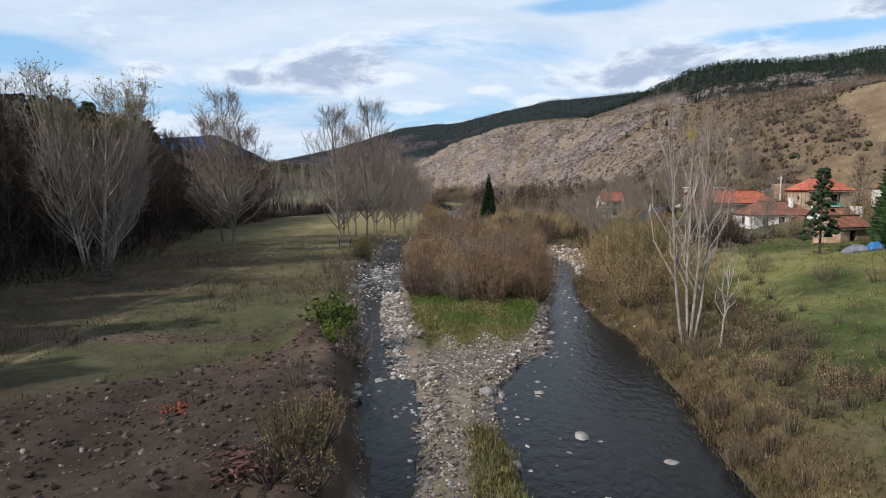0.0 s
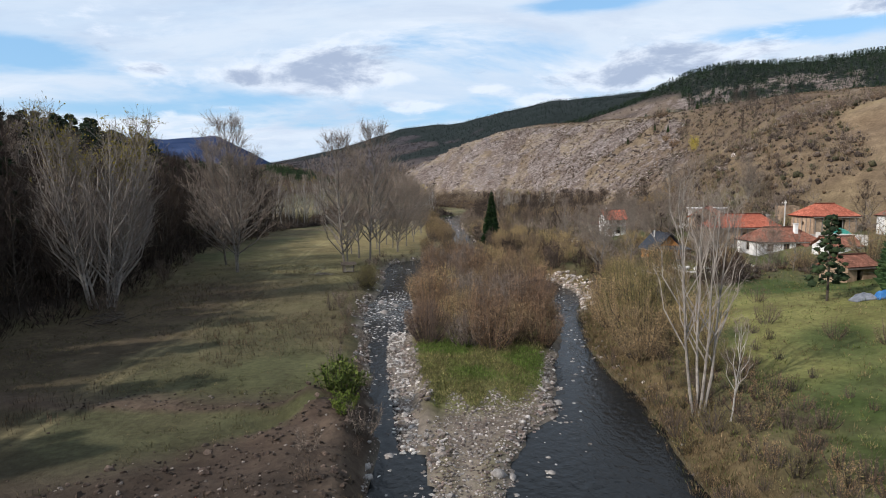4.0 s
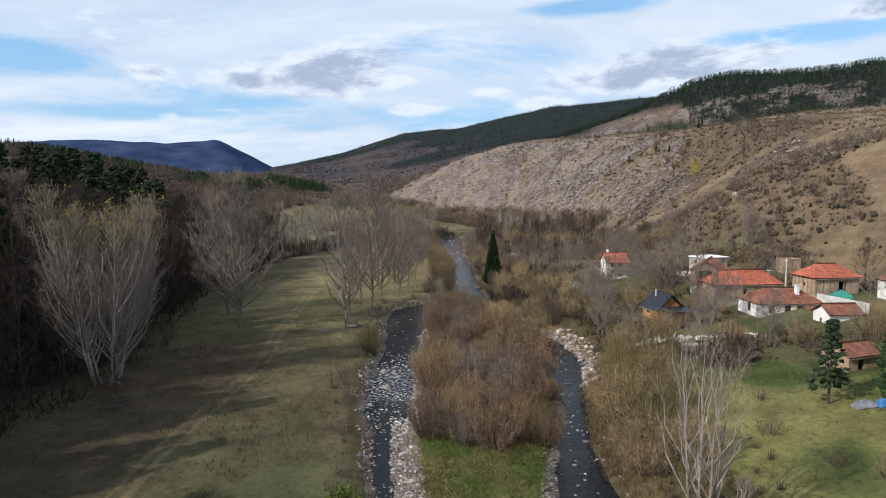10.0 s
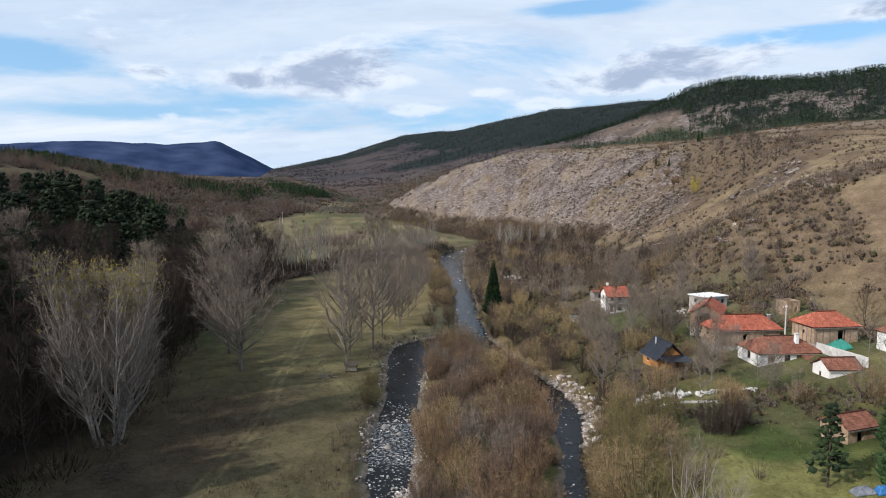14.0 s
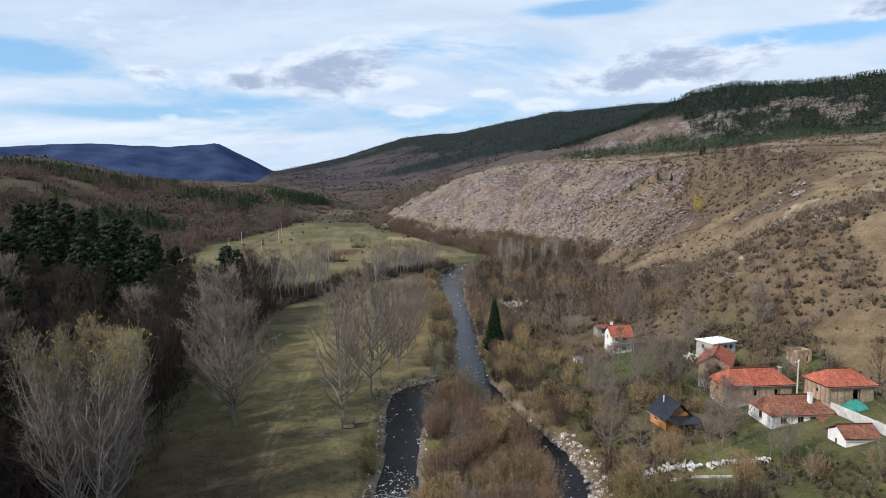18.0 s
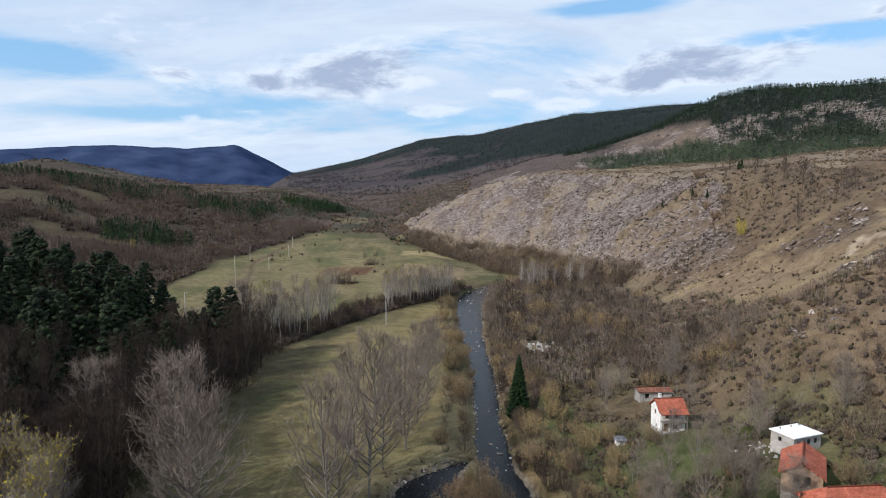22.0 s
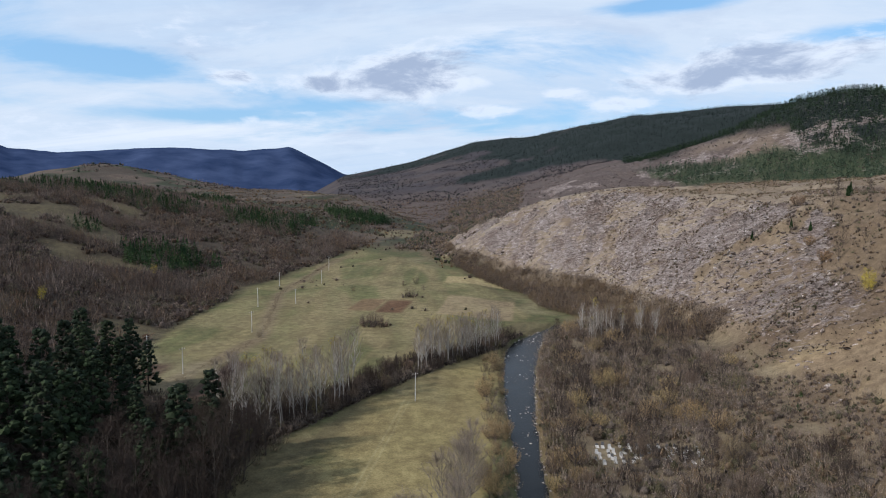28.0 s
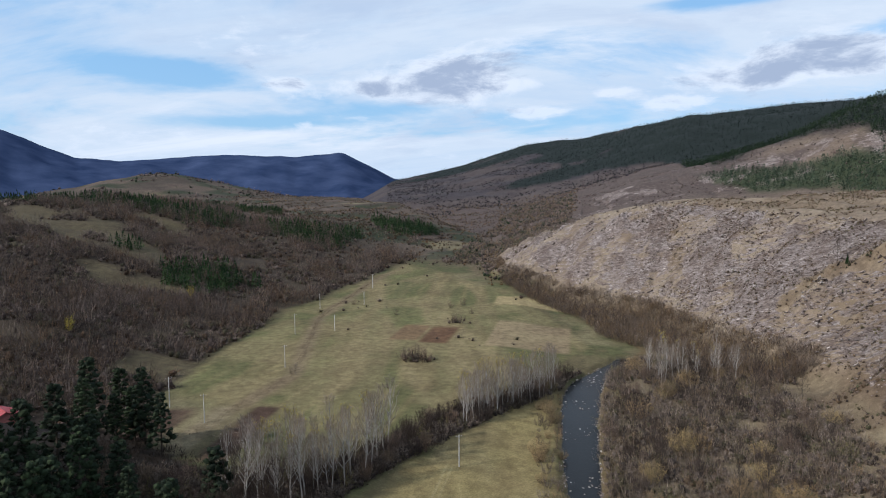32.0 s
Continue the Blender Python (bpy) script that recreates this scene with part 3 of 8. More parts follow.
    bar = sm(0.0, 1.0, fbm(x, y, 2.2, 3, 81) - 0.46) * sm(95, 70, y) * sm(20, 30, y) * np.where(da > db, 1.0, sm(5.2, 1.5, x - np.interp(y, *LEFT_B)))
    bed = bed + np.where(inside > 0, bar * 0.75, 0)
    dry = sm(-2.7, -1.5, x - np.interp(y, *RIGHT_A)) * sm(41, 46, y) * sm(84, 74, y) * (da > db)
    bed = np.maximum(bed, -0.65 + dry * (0.72 + 0.16 * (fbm(x, y, 1.6, 3, 85) - 0.5)))
    near = sm(-2.2 + 1.5 * sm(60, 52, y) * (x < -1), 0.1, inside)
    z = np.where(inside > 0, bed, z * (1 - near) + near * np.minimum(z, 0.12))
    # dug earth along the near left bank
    spoil = sm(55, 48, y) * sm(-0.7, -1.8, x - np.interp(y, *LEFT_A)) * sm(-24 + 0.35 * y * sm(36, 50, y), -13 + 0.12 * y * sm(36, 50, y), x) * (inside < -0.4)
    z = z + spoil * (0.25 + 0.9 * sm(-13, -8, x) * (0.4 + 0.6 * fbm(x, y, 2.6, 4, 83)) + 0.7 * (fbm(x, y, 1.5, 3, 84) - 0.5))
    z = z + 1.3 * np.exp(-(((x + 8.9) / 1.7) ** 2 + ((y - 48.5) / 1.9) ** 2)) * (inside < -0.3)
    # wooded gully between the crags and the dry slope, bare slope, thorn belt above the village
    wander = 14 * (fbm(x, y, 22, 3, 91) - 0.5)
    side = x - np.interp(y, [280, 300, 315, 347, 367, 400, 440], [118, 112, 112, 119, 124, 141, 166]) + wander
    cleft = np.min([np.hypot(x - (ax + (bx - ax) * k), y - (ay + (by - ay) * k)) for (ax, ay), (bx, by) in zip(CLEFT, CLEFT[1:]) for k in (0.0, 0.25, 0.5, 0.75, 1.0)], axis=0)
    ravine = np.maximum(sm(-5, 5, side) * sm(48, 30, side) * sm(268, 292, y + wander) * sm(455, 425, y), sm(7, 2, cleft + 0.5 * wander))
    rockiness = rockiness * (1 - ravine) * sm(268, 300, y + wander) * sm(720, 640, y) * (1 - 0.7 * sm(15, 5, rise + 0.7 * wander) * sm(75, 25, x))
    belt = sm(0.47, 0.57, fbm(x, y, 26, 3, 92) + 0.26 * sm(-26, -8, u) * sm(26, 8, u) * sm(132, 146, y) * sm(345, 320, y) + 0.22 * np.exp(-(((x - 86) / 16) ** 2 + ((y - 168) / 26) ** 2)) - 0.45 * sm(185, 205, y) * sm(320, 295, y) * sm(12, 24, u)) * sm(-26, -14, u) * sm(128, 142, y + 60 * sm(2, 8, rise))
    masks = dict(ravine=ravine, belt=belt, da=da, db=db, inside=inside, isle=isle, u=u, rise=rise, rock=rockiness, v=v, left=left, r=r, b=b, spoil=spoil, xe=xe, gully=gully)
    return z, masks


def height(x, y):
    return float(land(np.array([x]), np.array([y]))[0][0])


def heights(x, y):
    return land(np.asarray(x, float), np.asarray(y, float))[0]


FOOTPATH = [(96, 172), (95, 180), (99, 200), (109, 226), (116, 234), (120, 224), (119, 208), (124, 190)]


def forest_edge(x, y, m):
    """Where the dark forest of the mountain begins, with bare rocky gaps."""
    start = np.interp(m["b"], [-16, -12.4, -5.8, -3.2, -1.4, -0.7, 4.2, 7.1, 9.5, 10.9, 12.7, 15.2, 18.5, 21, 22.8, 25.7, 38], [2550, 2480, 2250, 2120, 1960, 1650, 1540, 1434, 1050, 940, 950, 985, 935, 885, 820, 795, 790])
    tongue = sm(-7, -5.5, m["b"]) * sm(0, -1, m["b"]) * sm(1600, 1660, m["r"]) * sm(60, 0, m["r"] - np.interp(m["b"], [-6.3, -1.7], [1720, 1880]))
    gap = sm(0.60, 0.66, fbm(x, y, 190, 3, 114)) * sm(1500, 1700, m["r"]) * sm(8, 2, m["b"])
    return np.maximum(sm(-30, 40, m["r"] - start + 80 * (fbm(x, y, 110, 3, 112) - 0.5)) * (1 - gap), tongue) * sm(-18, -16, m["b"])


def plantation(x, y, m):
    """The planted young pines on the plateau."""
    near = np.interp(m["b"], [9, 10.5, 14, 20, 26, 32], [880, 850, 750, 715, 600, 560])
    off = np.interp(m["b"], [9, 12, 18, 32], [860, 865, 825, 815])
    k = 50 * (fbm(x, y, 45, 3, 111) - 0.5)
    return sm(-15, 15, m["r"] - near + k) * sm(20, -20, m["r"] - off + k) * sm(8.5, 10, m["b"]) * (m["u"] > 0)


def glade(x, y):
    """Open dry grass between the scrub woods of the low hills."""
    return sm(0.64, 0.69, fbm(x * 0.55 + 0.25 * y, y, 46, 4, 220)) * sm(270, 320, y)


def cover(x, y, z, m):
    """Colour of turf, earth, stubble and leaf litter over the land."""
    n1, n2, n3 = fbm(x, y, 14, 4, 101), fbm(x, y, 45, 4, 102), fbm(x, y, 4, 3, 103)

    def put(base, colour, k):
        return base + (np.array(colour) - base) * np.clip(k, 0, 1)[:, None]

    c = np.tile(np.array((0.098, 0.084, 0.05)), (len(x), 1))
    c = put(c, (0.072, 0.075, 0.037), sm(0.40, 0.62, n1))
    c = put(c, (0.165, 0.142, 0.09), sm(0.5, 0.7, n2) * 0.8)
    meadow = sm(-50, -40, x) * sm(-3, -8, x - np.interp(y, *LEFT_A)) * (y < 330)
    # near meadow colour lowered for the shadow cast by the wood
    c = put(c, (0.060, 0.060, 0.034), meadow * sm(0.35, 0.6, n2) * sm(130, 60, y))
    c = put(c, (0.135, 0.118, 0.066), meadow * sm(70, 110, y) * sm(160, 130, y) * sm(0.38, 0.55, n1) * 0.8)
    c = put(c, (0.19, 0.155, 0.08), meadow * sm(120, 180, y) * 0.9)
    # cart track across the meadow
    tx = np.interp(y, [20, 43, 58, 70, 93, 101, 112, 123, 160], [-25, -25.7, -26.6, -27.1, -26.6, -27.3, -29.4, -30.4, -34])
    rut = np.exp(-((np.abs(x - tx) - 0.7) / 0.3) ** 2)
    c = put(c, (0.22, 0.19, 0.11), rut * 0.75 * meadow * sm(0.1, 0.35, n3))
    # leaf litter along the wood, darkened further for its cast shadow
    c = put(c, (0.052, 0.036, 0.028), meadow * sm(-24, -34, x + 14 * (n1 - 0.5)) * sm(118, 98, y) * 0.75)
    c = put(c, (0.15, 0.115, 0.076), sm(56, 64, x) * sm(98, 112, y) * sm(190, 170, y))
    # fields beyond the tree line
    fe = np.interp(y, *FIELD)
    field = sm(268, 282, y + 0.35 * (x + 60)) * sm(0, 6, x - fe) * sm(-14, -24, x - np.interp(y, *LEFT_B)) * sm(12, -12, y - np.interp(x, [-150, -107, -75, -60, -10], [640, 605, 560, 545, 535]) + 14 * (n1 - 0.5))
    c = put(c, (0.132, 0.110, 0.062), field)
    c = put(c, (0.175, 0.145, 0.085), field * sm(0.40, 0.6, fbm(x * 3.0 + 0.8 * y, y * 0.4, 30, 4, 104)) * 0.9)
    c = put(c, (0.082, 0.09, 0.04), field * sm(0.5, 0.62, fbm(x * 2.0 + 0.5 * y, y * 0.3, 36, 3, 105)) * 0.8)
    lane = x - np.interp(y, [270, 330, 430, 560], [-112, -108, -140, -152]) + 5 * (n2 - 0.5)
    c = put(c, (0.20, 0.165, 0.092), field * sm(0.5, 0.95, np.sin(lane * 0.62)) * 0.45 * sm(0.3, 0.5, n2))
    c = put(c, (0.10, 0.096, 0.05), field * sm(0.4, 0.9, np.sin(lane * 0.21 + 1.3)) * 0.5)
    c = put(c, (0.175, 0.145, 0.085), field * sm(0.48, 0.62, fbm(x, y, 24, 3, 119)) * 0.6)
    strip = lambda cx, cy, w, h, a: sm(w, w - 2.5, np.abs((x - cx) * np.cos(a) + (y - cy) * np.sin(a))) * sm(h, h - 2.5, np.abs((y - cy) * np.cos(a) - (x - cx) * np.sin(a)))
    c = put(c, (0.21, 0.165, 0.11), strip(-24, 415, 20, 28, 0.0) * 0.9)
    c = put(c, (0.25, 0.205, 0.12), strip(-25, 500, 28, 16, 0.05))
    c = put(c, (0.10, 0.058, 0.036), strip(-67, 404, 8, 18, 0.0))
    c = put(c, (0.135, 0.085, 0.055), strip(-82, 406, 8, 17, 0.0) * 0.8)
    c = put(c, (0.055, 0.035, 0.027), strip(-99, 276, 5.5, 22, 0.1))
    c = put(c, (0.075, 0.05, 0.038), strip(-126, 276, 6.5, 15, 0.12))
    c = put(c, (0.17, 0.14, 0.10), strip(-112, 276, 5.0, 20, 0.1) * 0.7)
    c = put(c, (0.15, 0.115, 0.08), field * sm(5, 2, np.abs(x - np.interp(y, [270, 330, 430, 560], [-112, -108, -140, -152]))) * 0.8)
    # right bank: rank grass by the water, green pasture, gardens
    pasture = sm(4, 10, x - m["xe"]) * sm(118, 105, y) * sm(84, 70, x)
    c = put(c, (0.06, 0.084, 0.026), pasture * (1 - 0.65 * sm(72, 98, y)) * (0.6 + 0.4 * sm(0.35, 0.55, n2)))
    c = put(c, (0.038, 0.060, 0.016), pasture * sm(0.56, 0.64, fbm(x, y, 7, 3, 118)) * 0.8)
    c = put(c, (0.19, 0.17, 0.07), pasture * sm(0.54, 0.7, n1) * 0.6)
    garden = sm(4, 12, x - m["xe"]) * sm(100, 110, y) * sm(190, 180, y) * (x < 70)
    c = put(c, (0.075, 0.086, 0.036), garden * sm(0.4, 0.5, n2))
    c = put(c, (0.14, 0.105, 0.07), garden * sm(0.55, 0.45, n2) * 0.8)
    rank = sm(6, 1, x - m["xe"]) * sm(-0.5, 0.5, x - m["xe"])
    c = put(c, (0.115, 0.085, 0.05), rank * 0.9)
    scrub = sm(185, 200, y) * sm(2, 8, x - m["xe"])
    c = put(c, (0.15, 0.12, 0.086), scrub)
    # dry hillside
    hillside = sm(2, 8, m["rise"])
    c = put(c, (0.176, 0.132, 0.093), hillside)
    c = put(c, (0.19, 0.155, 0.128), hillside * sm(300, 400, y))
    c = put(c, (0.098, 0.072, 0.055), hillside * (0.35 + 0.65 * sm(420, 300, y)) * sm(0.45, 0.62, n2))
    c = put(c, (0.125, 0.093, 0.067), np.maximum(m["ravine"], m["belt"] * 0.6) * 0.85)
    path = np.min([np.hypot(x - (ax + (bx - ax) * k), y - (ay + (by - ay) * k)) for (ax, ay), (bx, by) in zip(FOOTPATH, FOOTPATH[1:]) for k in np.linspace(0, 1, 14)], axis=0)
    c = put(c, (0.36, 0.31, 0.25), sm(1.9, 0.6, path) * 0.85)
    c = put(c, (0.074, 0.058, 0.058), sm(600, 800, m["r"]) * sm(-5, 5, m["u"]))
    # bluish haze of distance put into the far slope's colour
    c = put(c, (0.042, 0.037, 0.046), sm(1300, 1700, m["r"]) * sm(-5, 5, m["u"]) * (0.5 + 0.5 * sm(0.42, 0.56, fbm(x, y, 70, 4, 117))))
    # pine plantation, and mountain forest toned dark and blue for distance and cloud shade
    c = put(c, (0.20, 0.152, 0.10), hillside * sm(0.5, 0.62, n1) * sm(380, 250, y) * (1 - m["ravine"]) * (1 - m["belt"]))
    c = put(c, (0.125, 0.098, 0.084), sm(600, 700, m["r"]) * sm(1100, 1000, m["r"]) * sm(13, 16, m["b"]) * (m["u"] > 0) * sm(0.35, 0.55, n2))
    pines = plantation(x, y, m)
    c = put(c, (0.038, 0.048, 0.028), pines)
    dark = forest_edge(x, y, m) * (m["u"] > 0)
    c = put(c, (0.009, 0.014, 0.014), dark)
    # leaf litter toned near black for the shade under the woods, scrub hills
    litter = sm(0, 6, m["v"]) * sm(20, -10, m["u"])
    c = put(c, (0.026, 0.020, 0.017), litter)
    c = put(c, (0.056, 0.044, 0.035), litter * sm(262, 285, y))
    c = put(c, (0.074, 0.062, 0.040), litter * glade(x, y) * 0.85)
    farv = sm(620, 760, y) * (m["u"] < 0)
    c = put(c, (0.088, 0.068, 0.060), farv)
    c = put(c, (0.13, 0.112, 0.075), farv * sm(0.62, 0.68, fbm(x, y, 130, 2, 113)))
    mott = fbm(x, y, 36, 4, 115)
    c = put(c, (0.055, 0.045, 0.04), farv * sm(0.47, 0.56, mott) * 0.9)
    c = put(c, (0.025, 0.035, 0.02), farv * sm(0.60, 0.64, fbm(x, y, 60, 3, 116)) * 0.9)
    # the island, bars and shingle banks, dug earth
    c = put(c, (0.115, 0.112, 0.048), m["isle"])
    c = put(c, (0.165, 0.138, 0.122), sm(55, 51, y + 3 * n3 - 0.25 * x) * m["isle"])
    shingle = sm(-1.1, -0.3, m["inside"] - 0.8 * (n3 - 0.5)) * (y < 150) * np.where((x > m["xe"] - 1.5) & (y < 86), 0.0, 1.0) * np.where((x < np.interp(y, *LEFT_A)) & (y < 60), 0.0, 1.0)
    c = put(c, (0.18, 0.155, 0.138), shingle)
    c = put(c, (0.06, 0.055, 0.05), sm(-0.1, 0.3, m["inside"]))
    bar = (m["inside"] > 0) * sm(-0.12, 0.05, z)
    c = put(c, (0.175, 0.15, 0.135), bar)
    c = put(c, (0.066, 0.048, 0.040), m["spoil"])
    c = put(c, (0.085, 0.062, 0.050), m["spoil"] * sm(0.5, 0.62, n3))
    c = put(c, (0.05, 0.037, 0.03), sm(-2.2, -1.0, m["inside"]) * (x < np.interp(y, *LEFT_A)) * sm(60, 54, y) * (m["inside"] < 0.1))
    soil = sm(46, 36, y + 10 * (n2 - 0.5)) * sm(-4, -7, x) * sm(-34, -28, x)
    c = put(c, (0.045, 0.034, 0.029), soil * 0.95)
    return c


def mesh_from(name, verts, faces, smooth=True):
    """A mesh from arrays of corners and of quads or triangles."""
    verts, faces = np.asarray(verts, np.float32), np.asarray(faces, np.int32)
    me = bpy.data.meshes.new(name)
    k = faces.shape[1]
    me.vertices.add(len(verts))
    me.vertices.foreach_set("co", verts.ravel())
    me.loops.add(faces.size)
    me.loops.foreach_set("vertex_index", faces.ravel())
    me.polygons.add(len(faces))
    me.polygons.foreach_set("loop_start", np.arange(len(faces), dtype=np.int32) * k)
    me.polygons.foreach_set("loop_total", np.full(len(faces), k, np.int32))
    me.polygons.foreach_set("use_smooth", np.full(len(faces), smooth))
    me.update(calc_edges=True)
    return me


def set_tone(me, colours):
    at = me.color_attributes.new("tone", "FLOAT_COLOR", "POINT")
    rgba = np.ones((len(colours), 4), np.float32)
    rgba[:, :3] = colours
    at.data.foreach_set("color", rgba.ravel())


def steps(stops):
    """Coordinates with a spacing that grows away from the camera's way; stops: place, spacing."""
    out, at = [], stops[0][0]
    xs, ss = [p for p, _ in stops], [s for _, s in stops]
    while at < xs[-1]:
        out.append(at)
        at += np.interp(at, xs, ss)
    return np.array(out + [xs[-1]])


def build_ground():
    gx = steps([(-3600, 90), (-1500, 40), (-600, 14), (-240, 6), (-110, 2.2), (-48, 1.0), (-34, 0.5), (-20, 0.5), (-12, 0.65), (20, 0.7), (46, 1.2), (100, 2.0), (260, 4.6), (600, 12), (1500, 36), (3600, 90)])
    gy = steps([(-160, 14), (10, 2.0), (24, 0.7), (70, 1.0), (170, 2.0), (300, 2.8), (560, 4.4), (900, 12), (1700, 28), (4300, 80)])
    X, Y = np.meshgrid(gx, gy)
    x, y = X.ravel(), Y.ravel()
    z, m = land(x, y)
    nx, ny = len(gx), len(gy)
    i = (np.arange(ny - 1)[:, None] * nx + np.arange(nx - 1)[None]).ravel()
    me = mesh_from("ground", np.stack([x, y, z], 1), np.stack([i, i + 1, i + nx + 1, i + nx], 1))
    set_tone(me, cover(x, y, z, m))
    rk = me.attributes.new("rock", "FLOAT", "POINT")
    steep = m["rock"] * 0.48 + 0.30 * sm(-3, 3, m["b"]) * sm(700, 850, m["r"]) * sm(1350, 1100, m["r"]) * (m["u"] > 6) + 0.30 * sm(0.5, 0.6, fbm(x, y, 22, 3, 121)) * sm(6, 25, m["rise"]) * (m["r"] < 900) * (1 - m["ravine"])
    rk.data.foreach_set("value", steep.astype(np.float32))
    me.materials.append(M_GROUND)
    ob = tagged(new("ground", me), "valley floor with meadows, scrub slopes and a rocky limestone hill", "ground", kind="structure")
    return ob


def build_water():
    gx = steps([(-34, 2.0), (-14, 0.8), (22, 0.8), (40, 2.0)])
    gy = steps([(-60, 4), (20, 1.0), (160, 1.5), (430, 4)])
    X, Y = np.meshgrid(gx, gy)
    x, y = X.ravel(), Y.ravel()
    da, db = channels(x, y)
    inside = np.maximum(da, db)
    nx, ny = len(gx), len(gy)
    i = (np.arange(ny - 1)[:, None] * nx + np.arange(nx - 1)[None]).ravel()
    quads = np.stack([i, i + 1, i + nx + 1, i + nx], 1)
    quads = quads[(inside[quads] > -1.6).any(1)]
    used, back = np.unique(quads, return_inverse=True)
    me = mesh_from("water", np.stack([x, y, 0 * x], 1)[used], back.reshape(-1, 4))
    rf = me.attributes.new("riffle", "FLOAT", "POINT")
    slow = np.maximum(sm(0.46, 0.62, fbm(x, y, 16, 2, 131)) * 0.75, sm(72, 84, y) * sm(104, 96, y) * (x < 0))
    rf.data.foreach_set("value", slow[used].astype(np.float32))
    me.materials.append(M_WATER)
    tagged(new("water", me), "dark clear river with ripples running in two arms", "river", kind="structure")


def build_mountains():
    """Hazy blue ranges at the end of the valley, too far off to shift."""
    m, nt, b = nodes_of("hazed_mountain")
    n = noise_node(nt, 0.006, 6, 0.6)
    # aerial haze is put into this blue base colour
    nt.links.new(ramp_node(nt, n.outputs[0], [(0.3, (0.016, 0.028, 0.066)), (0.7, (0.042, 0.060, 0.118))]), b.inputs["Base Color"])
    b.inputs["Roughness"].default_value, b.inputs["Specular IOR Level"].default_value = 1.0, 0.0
    bear = np.radians(np.arange(-62, 2, 0.4))
    deg = np.degrees(bear)
    crest = np.interp(deg, [-62, -50, -46.7, -44, -42, -39, -34, -30.4, -25, -21, -19, -16.3, -13, -9, 2],
                      [560, 470, 430, 350, 289, 276, 301, 318, 310, 343, 275, 177, 140, 100, 50]) + 12 * (fbm(deg, deg * 0, 1.3, 4, 141) - 0.5)
    rows = []
    for k in np.linspace(0, 1, 26):
        r = 2700 + 1500 * k
        zz = 30 + (crest - 30) * sm(0, 1, k) ** 0.9 + 160 * k * (1 - k) * (fbm(deg + 2 * k, deg * 0 + k * 9, 3.0, 4, 142) - 0.5) * 2
        rows.append(np.stack([EYE[0] + r * np.sin(bear), EYE[1] + r * np.cos(bear), zz], 1))
    rows.append(rows[-1] + np.array((0, 300, -500)))
    nx, ny = len(bear), len(rows)
    i = (np.arange(ny - 1)[:, None] * nx + np.arange(nx - 1)[None]).ravel()
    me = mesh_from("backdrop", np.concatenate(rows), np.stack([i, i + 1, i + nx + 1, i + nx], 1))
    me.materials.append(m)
    tagged(new("backdrop", me), "distant wooded mountain range closing the valley, its colour tinted with blue haze", "mountains", kind="structure")


build_ground()
build_water()
build_mountains()


# ---------------------------------------------------------------- plants
def prism(a, b, ra, rb, sides=3):
    """A tapered stick from a to b as corners and triangles."""
    a, b = np.asarray(a, float), np.asarray(b, float)
    d = (b - a) / max(np.linalg.norm(b - a), 1e-6)
    s = np.cross(d, (0.31, 0.95, 0.05) if abs(d[2]) > 0.8 else (0, 0, 1.0))
    s /= np.linalg.norm(s)
    t = np.cross(d, s)
    an = np.arange(sides) * 2 * np.pi / sides
    ring = np.cos(an)[:, None] * s + np.sin(an)[:, None] * t
    v = np.concatenate([a + ra * ring, b + rb * ring])
    f = []
    for i in range(sides):
        j = (i + 1) % sides
        f += [(i, j, sides + j), (i, sides + j, sides + i)]
    return v, np.array(f)


class Pile:
    """Gathers corners and triangles of one part."""

    def __init__(self):
        self.v, self.f, self.n = [], [], 0

    def add(self, v, f):
        self.v.append(np.asarray(v, float))
        self.f.append(np.asarray(f) + self.n)
        self.n += len(v)

    def stick(self, a, b, ra, rb, sides=3):
        self.add(*prism(a, b, ra, rb, sides))

    def blade(self, a, d, w, side):
        """A thin tapering blade from a along d."""
        self.add(np.array([a - side * w, a + side * w, a + d]), np.array([(0, 1, 2)]))

    def mesh(self, name, material):
        me = mesh_from(name, np.concatenate(self.v), np.concatenate(self.f), False)
        me.materials.append(material)
        return me


def unit(v):
    return v / max(np.linalg.norm(v), 1e-9)


def bend(rng, d, amount):
    return unit(d + rng.normal(0, amount, 3))


